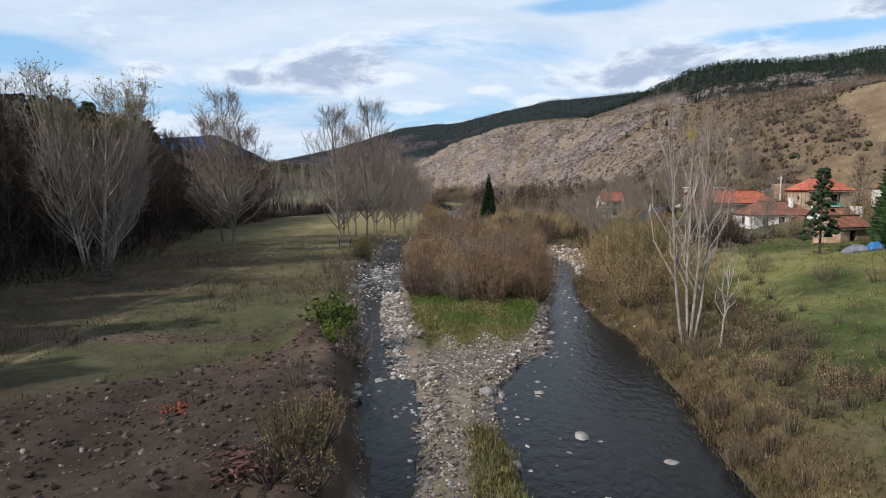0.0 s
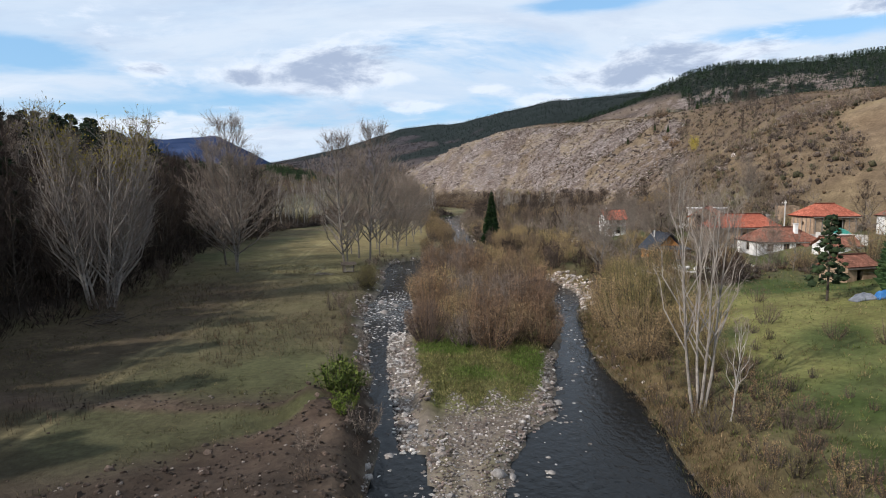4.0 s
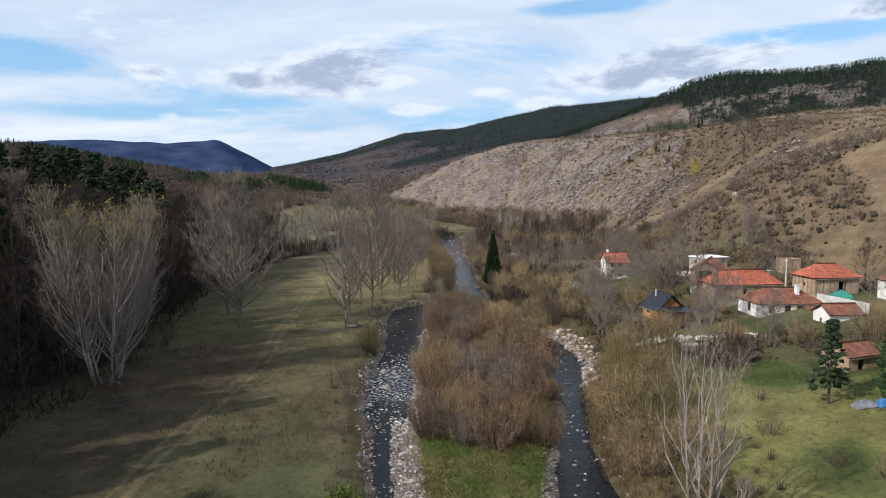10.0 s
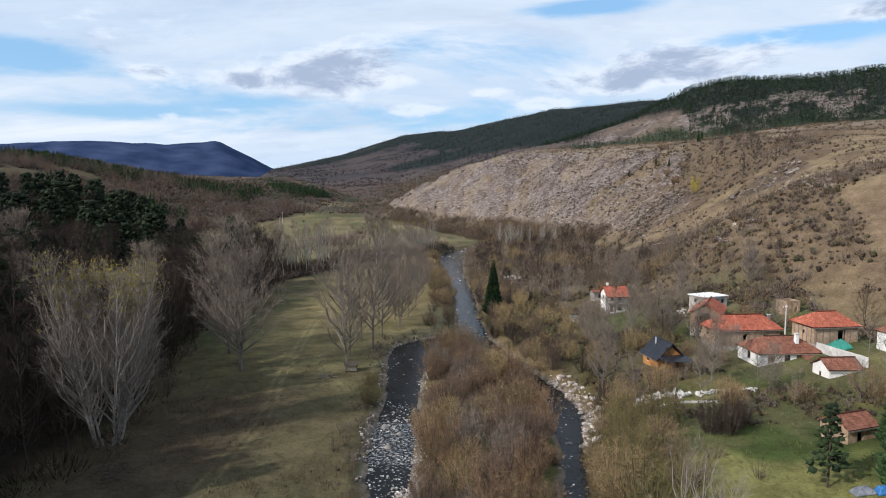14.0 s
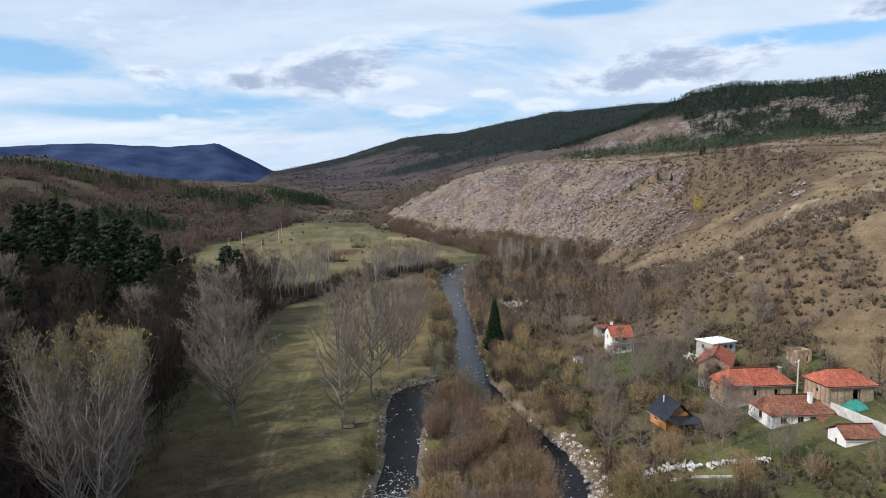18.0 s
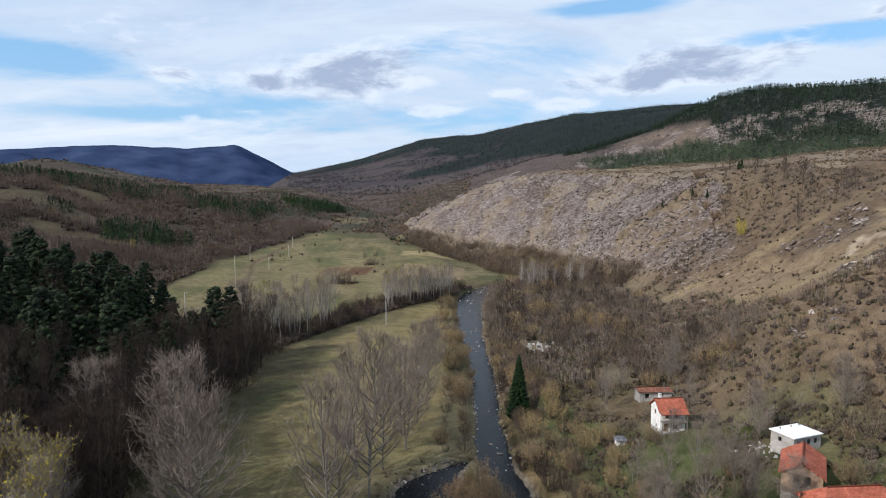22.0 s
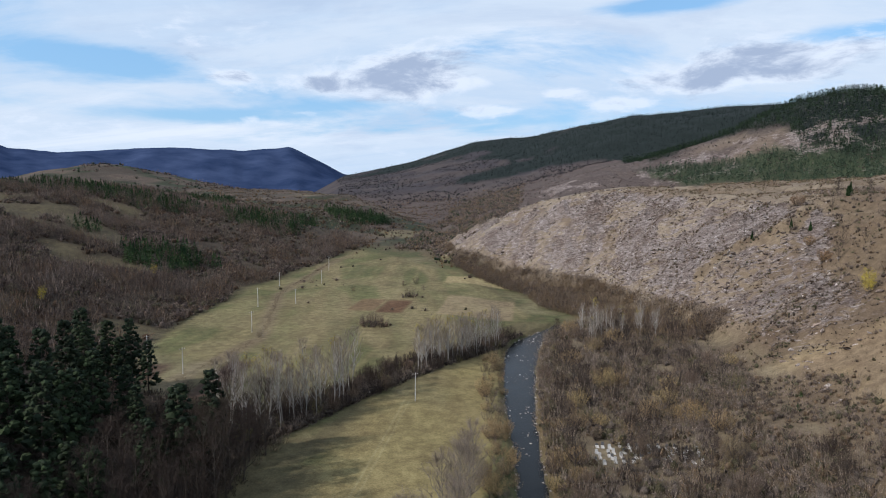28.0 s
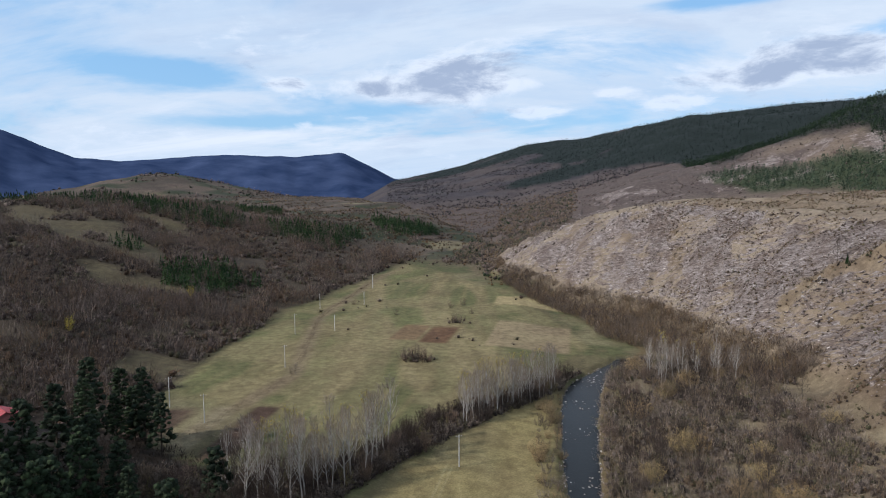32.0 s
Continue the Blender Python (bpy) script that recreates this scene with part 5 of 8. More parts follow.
def house(name, label, where, rz, w, d, h, rise, roof="gable", wall=M_PLASTER, tiles=M_TILE, over=0.35, holes=None, frame_m=M_WOOD, gable_wall=None, plinth=0.0, plinth_m=M_GREYWALL, category="house"):
    """Walls with openings, a pitched roof along x, windows and doors. The front faces -y. holes: side, u, z, w, h, kind."""
    root = tagged(new(name), label, category)
    root.matrix_world = pose(*where, 0, 0, rz)
    holes = holes or []
    th = 0.3
    sides = {"front": (w, pose(-w / 2, -d / 2, 0)), "right": (d - 2 * th, pose(w / 2, -d / 2 + th, 0, 0, 0, 90)),
             "back": (w, pose(w / 2, d / 2, 0, 0, 0, 180)), "left": (d - 2 * th, pose(-w / 2, d / 2 - th, 0, 0, 0, -90))}
    for side, (ln, m) in sides.items():
        mine = [(u, z, a, b) for s, u, z, a, b, k in holes if s == side]
        peak = (rise - 0.12) * (d - 2 * th) / d if roof == "gable" and side in ("left", "right") else 0.0
        bm = wall_mesh(ln, h, mine, th, peak)
        bmesh.ops.transform(bm, matrix=m, verts=bm.verts[:])
        part("wall", bm, (gable_wall if gable_wall and side in ("left", "right") else wall), root)
        for s, u, z, a, b, kind in holes:
            if s != side:
                continue
            mm = m @ pose(u, 0, z)
            if kind == "window":
                window_part(root, mm, a, b, frame_m)
            elif kind == "door":
                bm = bmesh.new()
                block(bm, 0.05, a - 0.05, 0.06, 0.11, 0.0, b - 0.05)
                block(bm, 0, 0.05, 0.04, 0.14, 0, b)
                block(bm, a - 0.05, a, 0.04, 0.14, 0, b)
                block(bm, 0.05, a - 0.05, 0.04, 0.14, b - 0.05, b)
                for q in range(2):
                    block(bm, 0.15, a - 0.15, 0.045, 0.06, 0.15 + q * b * 0.47, b * 0.42 + q * b * 0.45)
                bmesh.ops.transform(bm, matrix=mm, verts=bm.verts[:])
                dr = part("door", bm, frame_m, root)
                box_part("handle", (a - 0.2, a - 0.12, 0.0, 0.05, 0.95, 1.08), M_SLATE, dr, turn=mm)
    if plinth:
        box_part("plinth", (-w / 2 - 0.04, w / 2 + 0.04, -d / 2 - 0.04, d / 2 + 0.04, -1.2, plinth), plinth_m, root)
    else:
        box_part("footing", (-w / 2 + 0.02, w / 2 - 0.02, -d / 2 + 0.02, d / 2 - 0.02, -1.6, -0.002), plinth_m, root)
    o, k = over, rise / (d / 2)
    ze, zr = h - o * k + 0.14, h + rise + 0.14
    X, Y = w / 2 + o, d / 2 + o
    if roof == "gable":
        roof_plane([(-X, -Y, ze), (X, -Y, ze), (X, -0.01, zr), (-X, -0.01, zr)], 0.13, tiles, root)
        roof_plane([(X, Y, ze), (-X, Y, ze), (-X, 0.01, zr), (X, 0.01, zr)], 0.13, tiles, root)
        ends = (-X, X)
    else:
        rx = X - Y * 0.82
        roof_plane([(-X, -Y, ze), (X, -Y, ze), (rx, -0.01, zr), (-rx, -0.01, zr)], 0.13, tiles, root)
        roof_plane([(X, Y, ze), (-X, Y, ze), (-rx, 0.01, zr), (rx, 0.01, zr)], 0.13, tiles, root)
        roof_plane([(-X, Y - 0.01, ze), (-X, -Y + 0.01, ze), (-rx - 0.01, 0, zr)], 0.13, tiles, root)
        roof_plane([(X, -Y + 0.01, ze), (X, Y - 0.01, ze), (rx + 0.01, 0, zr)], 0.13, tiles, root)
        ends = (-rx, rx)
    cap = bmesh.new()
    bmesh.ops.create_cone(cap, cap_ends=True, segments=8, radius1=0.13, radius2=0.13, depth=ends[1] - ends[0], matrix=pose(0, 0, zr + 0.0, 0, 90, 0))
    part("ridge_cap", cap, tiles, root)
    for sy in (-1, 1):
        box_part("eave_board", (-X + 0.05, X - 0.05, sy * (Y - 0.03) - 0.02, sy * (Y - 0.03) + 0.02, ze - 0.26, ze - 0.135), M_OLDWOOD, root)
    return root


def chimney(root, x, y, z0, z1, material=M_PLASTER, s=0.28):
    c = box_part("chimney", (x - s, x + s, y - s, y + s, z0, z1), material, root, bevel=0.02)
    box_part("cap", (x - s - 0.07, x + s + 0.07, y - s - 0.07, y + s + 0.07, z1 + 0.003, z1 + 0.12), M_CONCRETE, c)


def white_farmhouse():
    H = [("front", 1.5, 1.75, 1.0, 1.15, "window"), ("front", 4.2, 1.75, 1.0, 1.15, "window"), ("front", 0.9, 0.05, 0.85, 1.1, "door"), ("front", 6.2, 0.9, 0.95, 2.0, "door"),
         ("left", 2.6, 1.7, 0.9, 1.2, "window"), ("right", 1.0, 1.6, 0.9, 1.1, "window")]
    r = house("white_farmhouse", "whitewashed single-storey farmhouse with a brown tiled hip roof", (53.8, 112.4, 4.0), 5, 10.4, 6.4, 3.3, 1.9, "hip", M_PLASTER, M_OLDTILE, holes=H)
    chimney(r, 2.0, -1.4, 3.6, 5.9)
    p = roof_plane([(1.6, -5.2, 2.35), (5.0, -5.2, 2.35), (5.0, -3.2, 3.0), (1.6, -3.2, 3.0)], 0.06, M_OLDTILE, r, "porch_roof")
    for x in (1.75, 4.85):
        box_part("porch_post", (x - 0.06, x + 0.06, -5.1, -4.98, -0.6, 2.28), M_WOOD, r)
    box_part("porch_floor", (1.5, 5.0, -5.2, -3.25, -0.6, 0.7), M_CONCRETE, r, bevel=0.03)


def long_barn():
    H = [("front", 4.6, 0.9, 1.0, 1.1, "hole"), ("front", 8.6, 0.0, 1.1, 1.9, "hole"), ("left", 1.5, 1.4, 0.5, 0.5, "hole")]
    r = house("long_barn", "long mud-brick barn with an orange tiled hip roof", (51.4, 121.3, 6.1), 7, 11.8, 5.2, 3.0, 1.9, "hip", M_BRICK, M_TILE, holes=H, over=0.45, category="barn")
    for i in range(11):
        x = -5.6 + i * 1.12
        box_part("timber_post", (x - 0.08, x + 0.08, -2.66, -2.602, 0.05, 2.95), M_OLDWOOD, r)
    box_part("wall_plate", (-5.9, 5.9, -2.67, -2.604, 2.78, 2.94), M_OLDWOOD, r)
    chimney(r, 5.7, 0.6, 3.3, 4.7, M_OLDWOOD, 0.22)
    return r


def back_barn():
    r = house("back_barn", "old barn with a sagging orange tiled roof and an open gable", (48.9, 129.6, 7.6), 62, 8.6, 5.2, 2.9, 1.6, "gable", M_BRICK, M_TILE, over=0.4,
              holes=[("front", 3.0, 0.0, 1.6, 2.1, "hole"), ("left", 1.2, 0.4, 2.2, 2.3, "hole")], category="barn")
    for i in range(4):
        box_part("rafter", (-4.2, -4.1, -2.0 + i * 1.2, -1.9 + i * 1.2, 2.9, 3.1), M_DARK_BARK, r)


def right_barn():
    r = house("corner_barn", "mud-brick barn with an orange hip roof and a stone base", (62.0, 114.0, 8.3), 8, 7.8, 5.4, 3.0, 1.7, "hip", M_BRICK, M_TILE, over=0.45,
              holes=[("front", 4.2, 0.3, 1.4, 1.9, "hole"), ("left", 2.2, 1.3, 0.6, 0.6, "hole")], category="barn")
    for i in range(7):
        x = -3.6 + i * 1.2
        box_part("timber_post", (x - 0.07, x + 0.07, -2.76, -2.702, 0.05, 2.9), M_OLDWOOD, r)
    for i in range(5):
        y = -2.0 + i
        box_part("timber_post", (-3.962, -3.902, y - 0.07, y + 0.07, 0.05, 2.9), M_OLDWOOD, r)


def cabin():
    r = house("wooden_cabin", "stained timber cabin with a steep dark sheet-metal roof and terrace", (34.9, 112.6, 4.2), 102, 6.0, 5.6, 2.4, 2.6, "gable", M_ORANGE, M_SLATE, over=0.6,
              holes=[("left", 1.9, 2.55 - 1.2, 0.9, 1.0, "window"), ("left", 3.4, 0.0, 0.9, 2.0, "door"), ("back", 1.5, 0.9, 1.1, 1.0, "window"), ("front", 2.2, 0.9, 1.1, 1.0, "window")], frame_m=M_WOOD)
    box_part("terrace", (-6.2, -3.05, -3.0, 3.0, -0.9, 0.05), M_WOOD, r, bevel=0.02)
    for y in (-2.8, 0, 2.8):
        box_part("post", (-6.05, -5.93, y - 0.06, y + 0.06, 0.06, 2.2), M_WOOD, r)
    for z in (0.5, 0.95):
        box_part("rail", (-6.03, -5.95, -2.7, -0.1, z - 0.04, z + 0.04), M_WOOD, r)
        box_part("rail", (-6.03, -5.95, 0.1, 2.7, z - 0.04, z + 0.04), M_WOOD, r)
    roof_plane([(-6.4, -3.1, 2.3), (-6.4, 3.1, 2.3), (-3.05, 3.1, 2.75), (-3.05, -3.1, 2.75)], 0.06, M_SLATE, r, "terrace_roof")
    box_part("flue", (1.1, 1.3, 0.9, 1.1, 3.5, 5.5), M_CONCRETE, r)
    r.scale = (0.8, 0.8, 0.84)


def white_shed():
    r = house("white_shed", "small whitewashed outbuilding with a brown tiled gable roof", (56.7, 101.4, 4.6), 4, 4.8, 3.8, 2.8, 1.15, "gable", M_PLASTER, M_OLDTILE, over=0.3,
              holes=[("left", 1.2, 1.3, 0.5, 0.7, "window"), ("right", 1.0, 0.0, 0.9, 1.9, "door")], category="shed")


def edge_house():
    house("hillside_house", "white house with a brown tiled roof above the garden wall", (69.4, 105.0, 8.6), 5, 6.0, 5.0, 3.0, 1.6, "hip", M_PLASTER, M_OLDTILE,
          holes=[("front", 1.0, 1.0, 1.0, 1.1, "window"), ("front", 3.4, 1.0, 1.0, 1.1, "window"), ("left", 1.6, 1.0, 0.9, 1.1, "window")])


def cottage():
    H = [("left", 1.7, 3.4, 0.8, 1.0, "window"), ("front", 1.0, 3.1, 0.9, 1.7, "door"), ("front", 3.2, 3.3, 0.9, 1.1, "window"), ("front", 0.8, 0.2, 1.0, 1.8, "door"), ("front", 3.0, 0.6, 1.2, 1.0, "window"), ("left", 2.9, 0.9, 0.5, 0.5, "window")]
    r = house("riverside_cottage", "two-storey white cottage with a red tiled roof and a wooden balcony", (38.2, 158.6, 4.6), 6, 5.8, 5.4, 4.9, 1.9, "gable", M_PLASTER, M_TILE, holes=H, over=0.45)
    chimney(r, -1.6, 1.0, 5.2, 7.6)
    box_part("balcony_floor", (-2.9, 2.9, -4.0, -2.72, 2.55, 2.72), M_OLDWOOD, r)
    for i in range(4):
        x = -2.8 + i * 1.87
        box_part("balcony_post", (x - 0.07, x + 0.07, -3.98, -3.84, -0.5, 2.54), M_OLDWOOD, r)
        box_part("roof_post", (x - 0.05, x + 0.05, -3.96, -3.86, 2.73, 4.75), M_OLDWOOD, r)
    for z in (3.1, 3.55):
        box_part("rail", (-2.9, 2.9, -3.94, -3.88, z, z + 0.07), M_OLDWOOD, r)
    for i in range(18):
        x = -2.75 + i * 0.323
        box_part("baluster", (x - 0.02, x + 0.02, -3.93, -3.89, 2.73, 3.09), M_OLDWOOD, r)
    roof_plane([(-3.2, -4.2, 4.45), (3.2, -4.2, 4.45), (3.2, -2.9, 5.05), (-3.2, -2.9, 5.05)], 0.1, M_TILE, r, "balcony_roof")
    r.scale = (0.84, 0.84, 0.86)


def unfinished():
    r = tagged(new("unfinished_house"), "unfinished concrete house shell with a pale flat slab roof", "building")
    r.matrix_world = pose(52.8, 139.6, 9.3, 0, 0, 24)
    r.scale = (0.8, 0.8, 0.85)
    w, d, h, th = 7.4, 5.4, 2.6, 0.25
    for ln, m, hs in ((w, pose(-w / 2, -d / 2, 0), [(0.9, 1.3, 0.7, 0.6), (3.6, 0.0, 0.9, 2.0), (5.4, 1.0, 1.0, 1.0)]), (d - 2 * th, pose(w / 2, -d / 2 + th, 0, 0, 0, 90), []),
                      (w, pose(w / 2, d / 2, 0, 0, 0, 180), []), (d - 2 * th, pose(-w / 2, d / 2 - th, 0, 0, 0, -90), [(1.5, 1.1, 0.8, 0.8)])):
        bm = wall_mesh(ln, h, hs, th)
        bmesh.ops.transform(bm, matrix=m, verts=bm.verts[:])
        part("wall", bm, M_GREYWALL, r)
    box_part("roof_slab", (-w / 2 - 0.3, w / 2 + 0.3, -d / 2 - 0.3, d / 2 + 0.3, h + 0.003, h + 0.2), M_SCREED, r, "white screeded slab", 0.02)
    box_part("footing", (-w / 2 + 0.02, w / 2 - 0.02, -d / 2 + 0.02, d / 2 - 0.02, -1.5, -0.01), M_GREYWALL, r)
    for x in (-2.0, 1.0, 3.2):
        box_part("rebar_stub", (x - 0.1, x + 0.1, 1.9, 2.1, h + 0.205, h + 0.5), M_GREYWALL, r)


def brick_hut():
    r = tagged(new("roofless_hut"), "small roofless brick hut with broken wall tops", "building")
    r.matrix_world = pose(64.2, 130.0, 10.2, 0, 0, 15)
    for ln, m, hs in ((3.2, pose(-1.6, -1.3, 0), [(0.5, 0.8, 0.6, 0.8), (1.9, 0.0, 0.8, 1.6)]), (2.1, pose(1.6, -1.05, 0, 0, 0, 90), []), (3.2, pose(1.6, 1.3, 0, 0, 0, 180), []), (2.1, pose(-1.6, 1.05, 0, 0, 0, -90), [])):
        bm = wall_mesh(ln, 2.1, hs, 0.25)
        bmesh.ops.transform(bm, matrix=m, verts=bm.verts[:])
        part("wall", bm, M_BRICK, r)
    box_part("footing", (-1.55, 1.55, -1.25, 1.25, -1.2, -0.01), M_BRICK, r)


def ruined_house():
    r = house("ruined_shed", "low stone shed with a broken tiled roof in the grass", (40.6, 177.6, 4.7), 6, 7.2, 3.4, 1.5, 0.45, "gable", M_GREYWALL, M_OLDTILE, over=0.3,
              holes=[("front", 1.2, 0.0, 1.0, 1.4, "hole"), ("front", 4.4, 0.4, 0.9, 0.8, "hole")], category="shed")


def stone_shed():
    house("stone_shed", "small old stone shed with a patched tiled roof", (44.5, 78.6, 5.2), 20, 4.4, 3.4, 2.1, 1.0, "gable", M_BRICK, M_OLDTILE, over=0.25,
          holes=[("front", 1.4, 0.0, 0.9, 1.7, "hole")], category="shed")


def red_house():
    r = house("red_house", "pink house with a bright red sheet roof beside a pine wood", (-155, 249, 8.8), -28, 9.0, 7.0, 3.4, 1.6, "gable", surface("pink_render", (0.42, 0.15, 0.13), (0.55, 0.22, 0.19), 1.5), surface("red_sheet", (0.28, 0.04, 0.045), (0.40, 0.075, 0.08), 0.8, 0.6, 0.1), over=0.4,
              holes=[("front", 1.2, 1.0, 1.2, 1.3, "window"), ("front", 5.5, 1.0, 1.2, 1.3, "window"), ("right", 2.5, 1.0, 1.2, 1.3, "window")])


for f in (white_farmhouse, long_barn, back_barn, right_barn, cabin, white_shed, edge_house, cottage, unfinished, brick_hut, ruined_house, stone_shed, red_house):
    f()


# ---------------------------------------------------------------- planting
rng = np.random.default_rng(11)
HOUSES = np.array([(53.8, 112.4, 8), (51.4, 121.3, 8.5), (48.9, 129.6, 6.5), (62, 114, 6.5), (34.9, 112.6, 6.5), (56.7, 101.4, 5), (69.4, 105, 5.5), (38.2, 158.6, 5.5), (52.8, 139.6, 6), (64.2, 130, 4), (40.6, 177.6, 6), (44.5, 78.6, 4.5), (-155, 249, 9)])


def clear(x, y):
    """True away from the buildings."""
    d = np.hypot(np.asarray(x)[:, None] - HOUSES[:, 0], np.asarray(y)[:, None] - HOUSES[:, 1])
    return (d > HOUSES[:, 2]).all(1)


def thin(p, gap, most=10**6):
    """Keep places that lie at least gap apart."""
    kept, cells = [], {}
    for q in p:
        c = (int(q[0] // gap), int(q[1] // gap))
        if all(math.hypot(q[0] - o[0], q[1] - o[1]) >= gap for i in (-1, 0, 1) for j in (-1, 0, 1) for o in cells.get((c[0] + i, c[1] + j), ())):
            cells.setdefault(c, []).append(q)
            kept.append(q)
            if len(kept) >= most:
                break
    return np.array(kept)


# patterns
poplar = tree_kind("poplar", "tall bare poplar with several pale stems and a few yellow leaves", "poplars by the wood", 1, 22.5, 3.7, bark=M_PALE_BARK, twig=M_PALE_TWIG, stems=10, limbs=20, sub=6, fine=6, tops=0.5, upright=1.05, twig_w=0.03, low=0.14, fan=0.15, foot=1.2, limb_r=0.034)
pale_tree = tree_kind("pale_tree", "bare pale-barked tree with several slender stems on the bank", "trees on the bank", 2, 15.5, 2.6, bark=M_PALE_BARK, twig=M_PALE_TWIG, stems=4, limbs=11, sub=4, fine=7, upright=1.1, twig_w=0.013, low=0.25, fan=0.12, foot=0.5)
bare = [tree_kind("bare_tree", "bare grey broadleaf tree with a rounded twiggy crown", "bare trees", 10 + i, 21, 5.9, limbs=36, sub=7, fine=9, upright=0.95, twig_w=0.03, low=0.14, stems=1 + i % 2, fan=0.05, limb_r=0.032) for i in range(3)]
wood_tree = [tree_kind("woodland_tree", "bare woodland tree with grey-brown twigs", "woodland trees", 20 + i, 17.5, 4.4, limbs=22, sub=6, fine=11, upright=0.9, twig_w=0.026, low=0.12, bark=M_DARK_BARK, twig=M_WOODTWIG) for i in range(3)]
aspen = [tree_kind("aspen", "slender bare aspen with a straight white trunk", "aspens", 30 + i, 14.5, 2.5, bark=M_ASPEN, twig=M_TWIG, limbs=16, sub=4, fine=8, upright=1.1, twig_w=0.026, low=0.25, tops=0.25 if i == 2 else None) for i in range(3)]
fruit = [tree_kind("fruit_tree", "small bare fruit tree in a garden", "fruit trees", 40 + i, 4.6, 2.4, limbs=12, sub=5, fine=5, upright=0.55, twig_w=0.018, low=0.25) for i in range(2)]
pine = [pine_kind("pine", "dark green pine with a ragged crown", "pines", 50 + i, 18.0, 7.4, M_PINE, 84, 12, 0.12) for i in range(3)]
tall_pine = [pine_kind("tall_pine", "tall dark pine at the edge of the wood, for shade on the meadow", "tall pines", 55 + i, 21.5, 8.0, M_PINE, 90, 14, 0.1) for i in range(2)]
spruce = spruce_kind("spruce", "dark green conical spruce", "spruces", 60, 12.5, 5.0, whorls=40, arms=15)
young_pine = pine_kind("young_pine", "young green pine standing on grass", "young pines", 63, 5.0, 3.0, M_SPRUCE, 40, 16)
rust = [shrub_kind("willow_shrub", "rust-brown leafless willow shrub", "island willows", 70 + i, 4.6, 5.0, mt, 56, 66, 0.015, loose=0.72) for i, mt in enumerate((M_RUST, M_OCHRE, M_BROWN, M_RUST, M_TWIG))]
wild = [shrub_kind("wild_shrub", "tall tangled leafless shrub", "wild shrubs", 270 + i, 5.2, 4.6, mt, 34, 60, 0.022, loose=0.5) for i, mt in enumerate((M_WOODTWIG, M_BROWN))]
ochre = [shrub_kind("osier_bush", "ochre osier bush leaning over the bank", "bank osiers", 76 + i, 5.8, 6.6, mt, 64, 76, 0.015, loose=0.75) for i, mt in enumerate((M_OCHRE, M_OLIVE))]
brown = [shrub_kind("brown_shrub", "dense brown leafless shrub", "brown shrubs", 80 + i, 3.6, 4.0, mt, 16, 26, 0.03) for i, mt in enumerate((M_BROWN, M_BROWN, M_TWIG, M_OLIVE, M_OCHRE))]
bank_scrub = [shrub_kind("bank_scrub", "reddish brown rank scrub on the river bank", "bank scrub", 86 + i, 1.5, 2.1, mt, 26, 22, 0.014) for i, mt in enumerate((M_RUST, M_OCHRE, M_BROWN, M_OLIVE))]
green_bush = shrub_kind("green_bush", "bright green leafy bush on the river bank", "green bushes", 90, 2.2, 3.0, M_GREEN, 26, 30, 0.04, M_GREEN, 26, "bush")
weed = [shrub_kind("weed_tuft", "dry brown weed stalks in rank grass", "weeds", 92 + i, 1.3, 1.5, mt, 16, 9, 0.02) for i, mt in enumerate((M_DRY, M_OLIVE, M_BROWN))]

# left: poplars, woodland edge, pines
stand([poplar], [(-43.2, 85.5, 1.04), (-49.5, 99, 0.9), (-55, 112, 0.84)], rng, (0.98, 1.02))
stand(bare, [(-37.6, 118.5, 1.28), (-44, 131, 1.05), (-18.6, 118.5, 1.1), (-16.2, 134, 1.2), (-19.5, 141, 1.1), (-12.5, 154, 0.9), (-14.5, 163, 0.85), (-17, 172, 0.8), (-10.5, 181, 0.75), (-12, 198, 0.7), (-10, 214, 0.65), (-22.5, 150, 0.85), (-15.5, 145, 0.9), (-11.5, 168, 0.85), (-20, 130, 0.8), (-13, 189, 0.75), (-18, 160, 0.8), (-9.5, 205, 0.7)], rng, (0.96, 1.06))
p = thin(scatter(rng, 6000, (-70, -42, 118, 222), lambda x, y, m, z: (m["v"] > -1) & (m["v"] < 13)), 4.2, 52)
stand(wood_tree, p, rng, (0.75, 1.2))
p = thin(scatter(rng, 6000, (-110, -44, 56, 152), lambda x, y, m, z: (m["v"] > 2) & (m["v"] < 42)), 4.3, 120)
stand(wood_tree, p, rng, (0.7, 1.1))
p = thin(scatter(rng, 6000, (-150, -50, -40, 262), lambda x, y, m, z: (m["v"] > 7) & ~((x < -128) & (y > 222)) & ~((np.abs((x + 148) * 0.67 + (y - 250.5) * 0.745) < 8) & (x < -116)) & ~((x > -108) & (y > 222)) & ~((y < 150) & (m["v"] < 20) & (y > 60) & (rng.uniform(size=len(x)) < 0.85))), 4.0, 290)
stand(pine, p, rng, (0.8, 1.35))
# mostly out of view: tall pines added to throw shade on the near meadow
stand(tall_pine, thin(scatter(rng, 2000, (-76, -44, -60, 66), lambda x, y, m, z: m["v"] > -1), 3.9, 80), rng, (0.9, 1.2))
p = thin(scatter(rng, 4000, (-120, -42, 30, 262), lambda x, y, m, z: (m["v"] > 12) & (m["v"] < 50) & (y < 205)), 8.5, 24)
stand(wood_tree, p, rng, (0.8, 1.25))
p = thin(scatter(rng, 4000, (-105, -48, 60, 150), lambda x, y, m, z: (m["v"] > 5) & (m["v"] < 45)), 7.5, 18)
stand([bare[0], bare[2]], p, rng, (0.7, 1.0), "hillside_tree", "bare grey tree rising among the pines", "hillside trees")
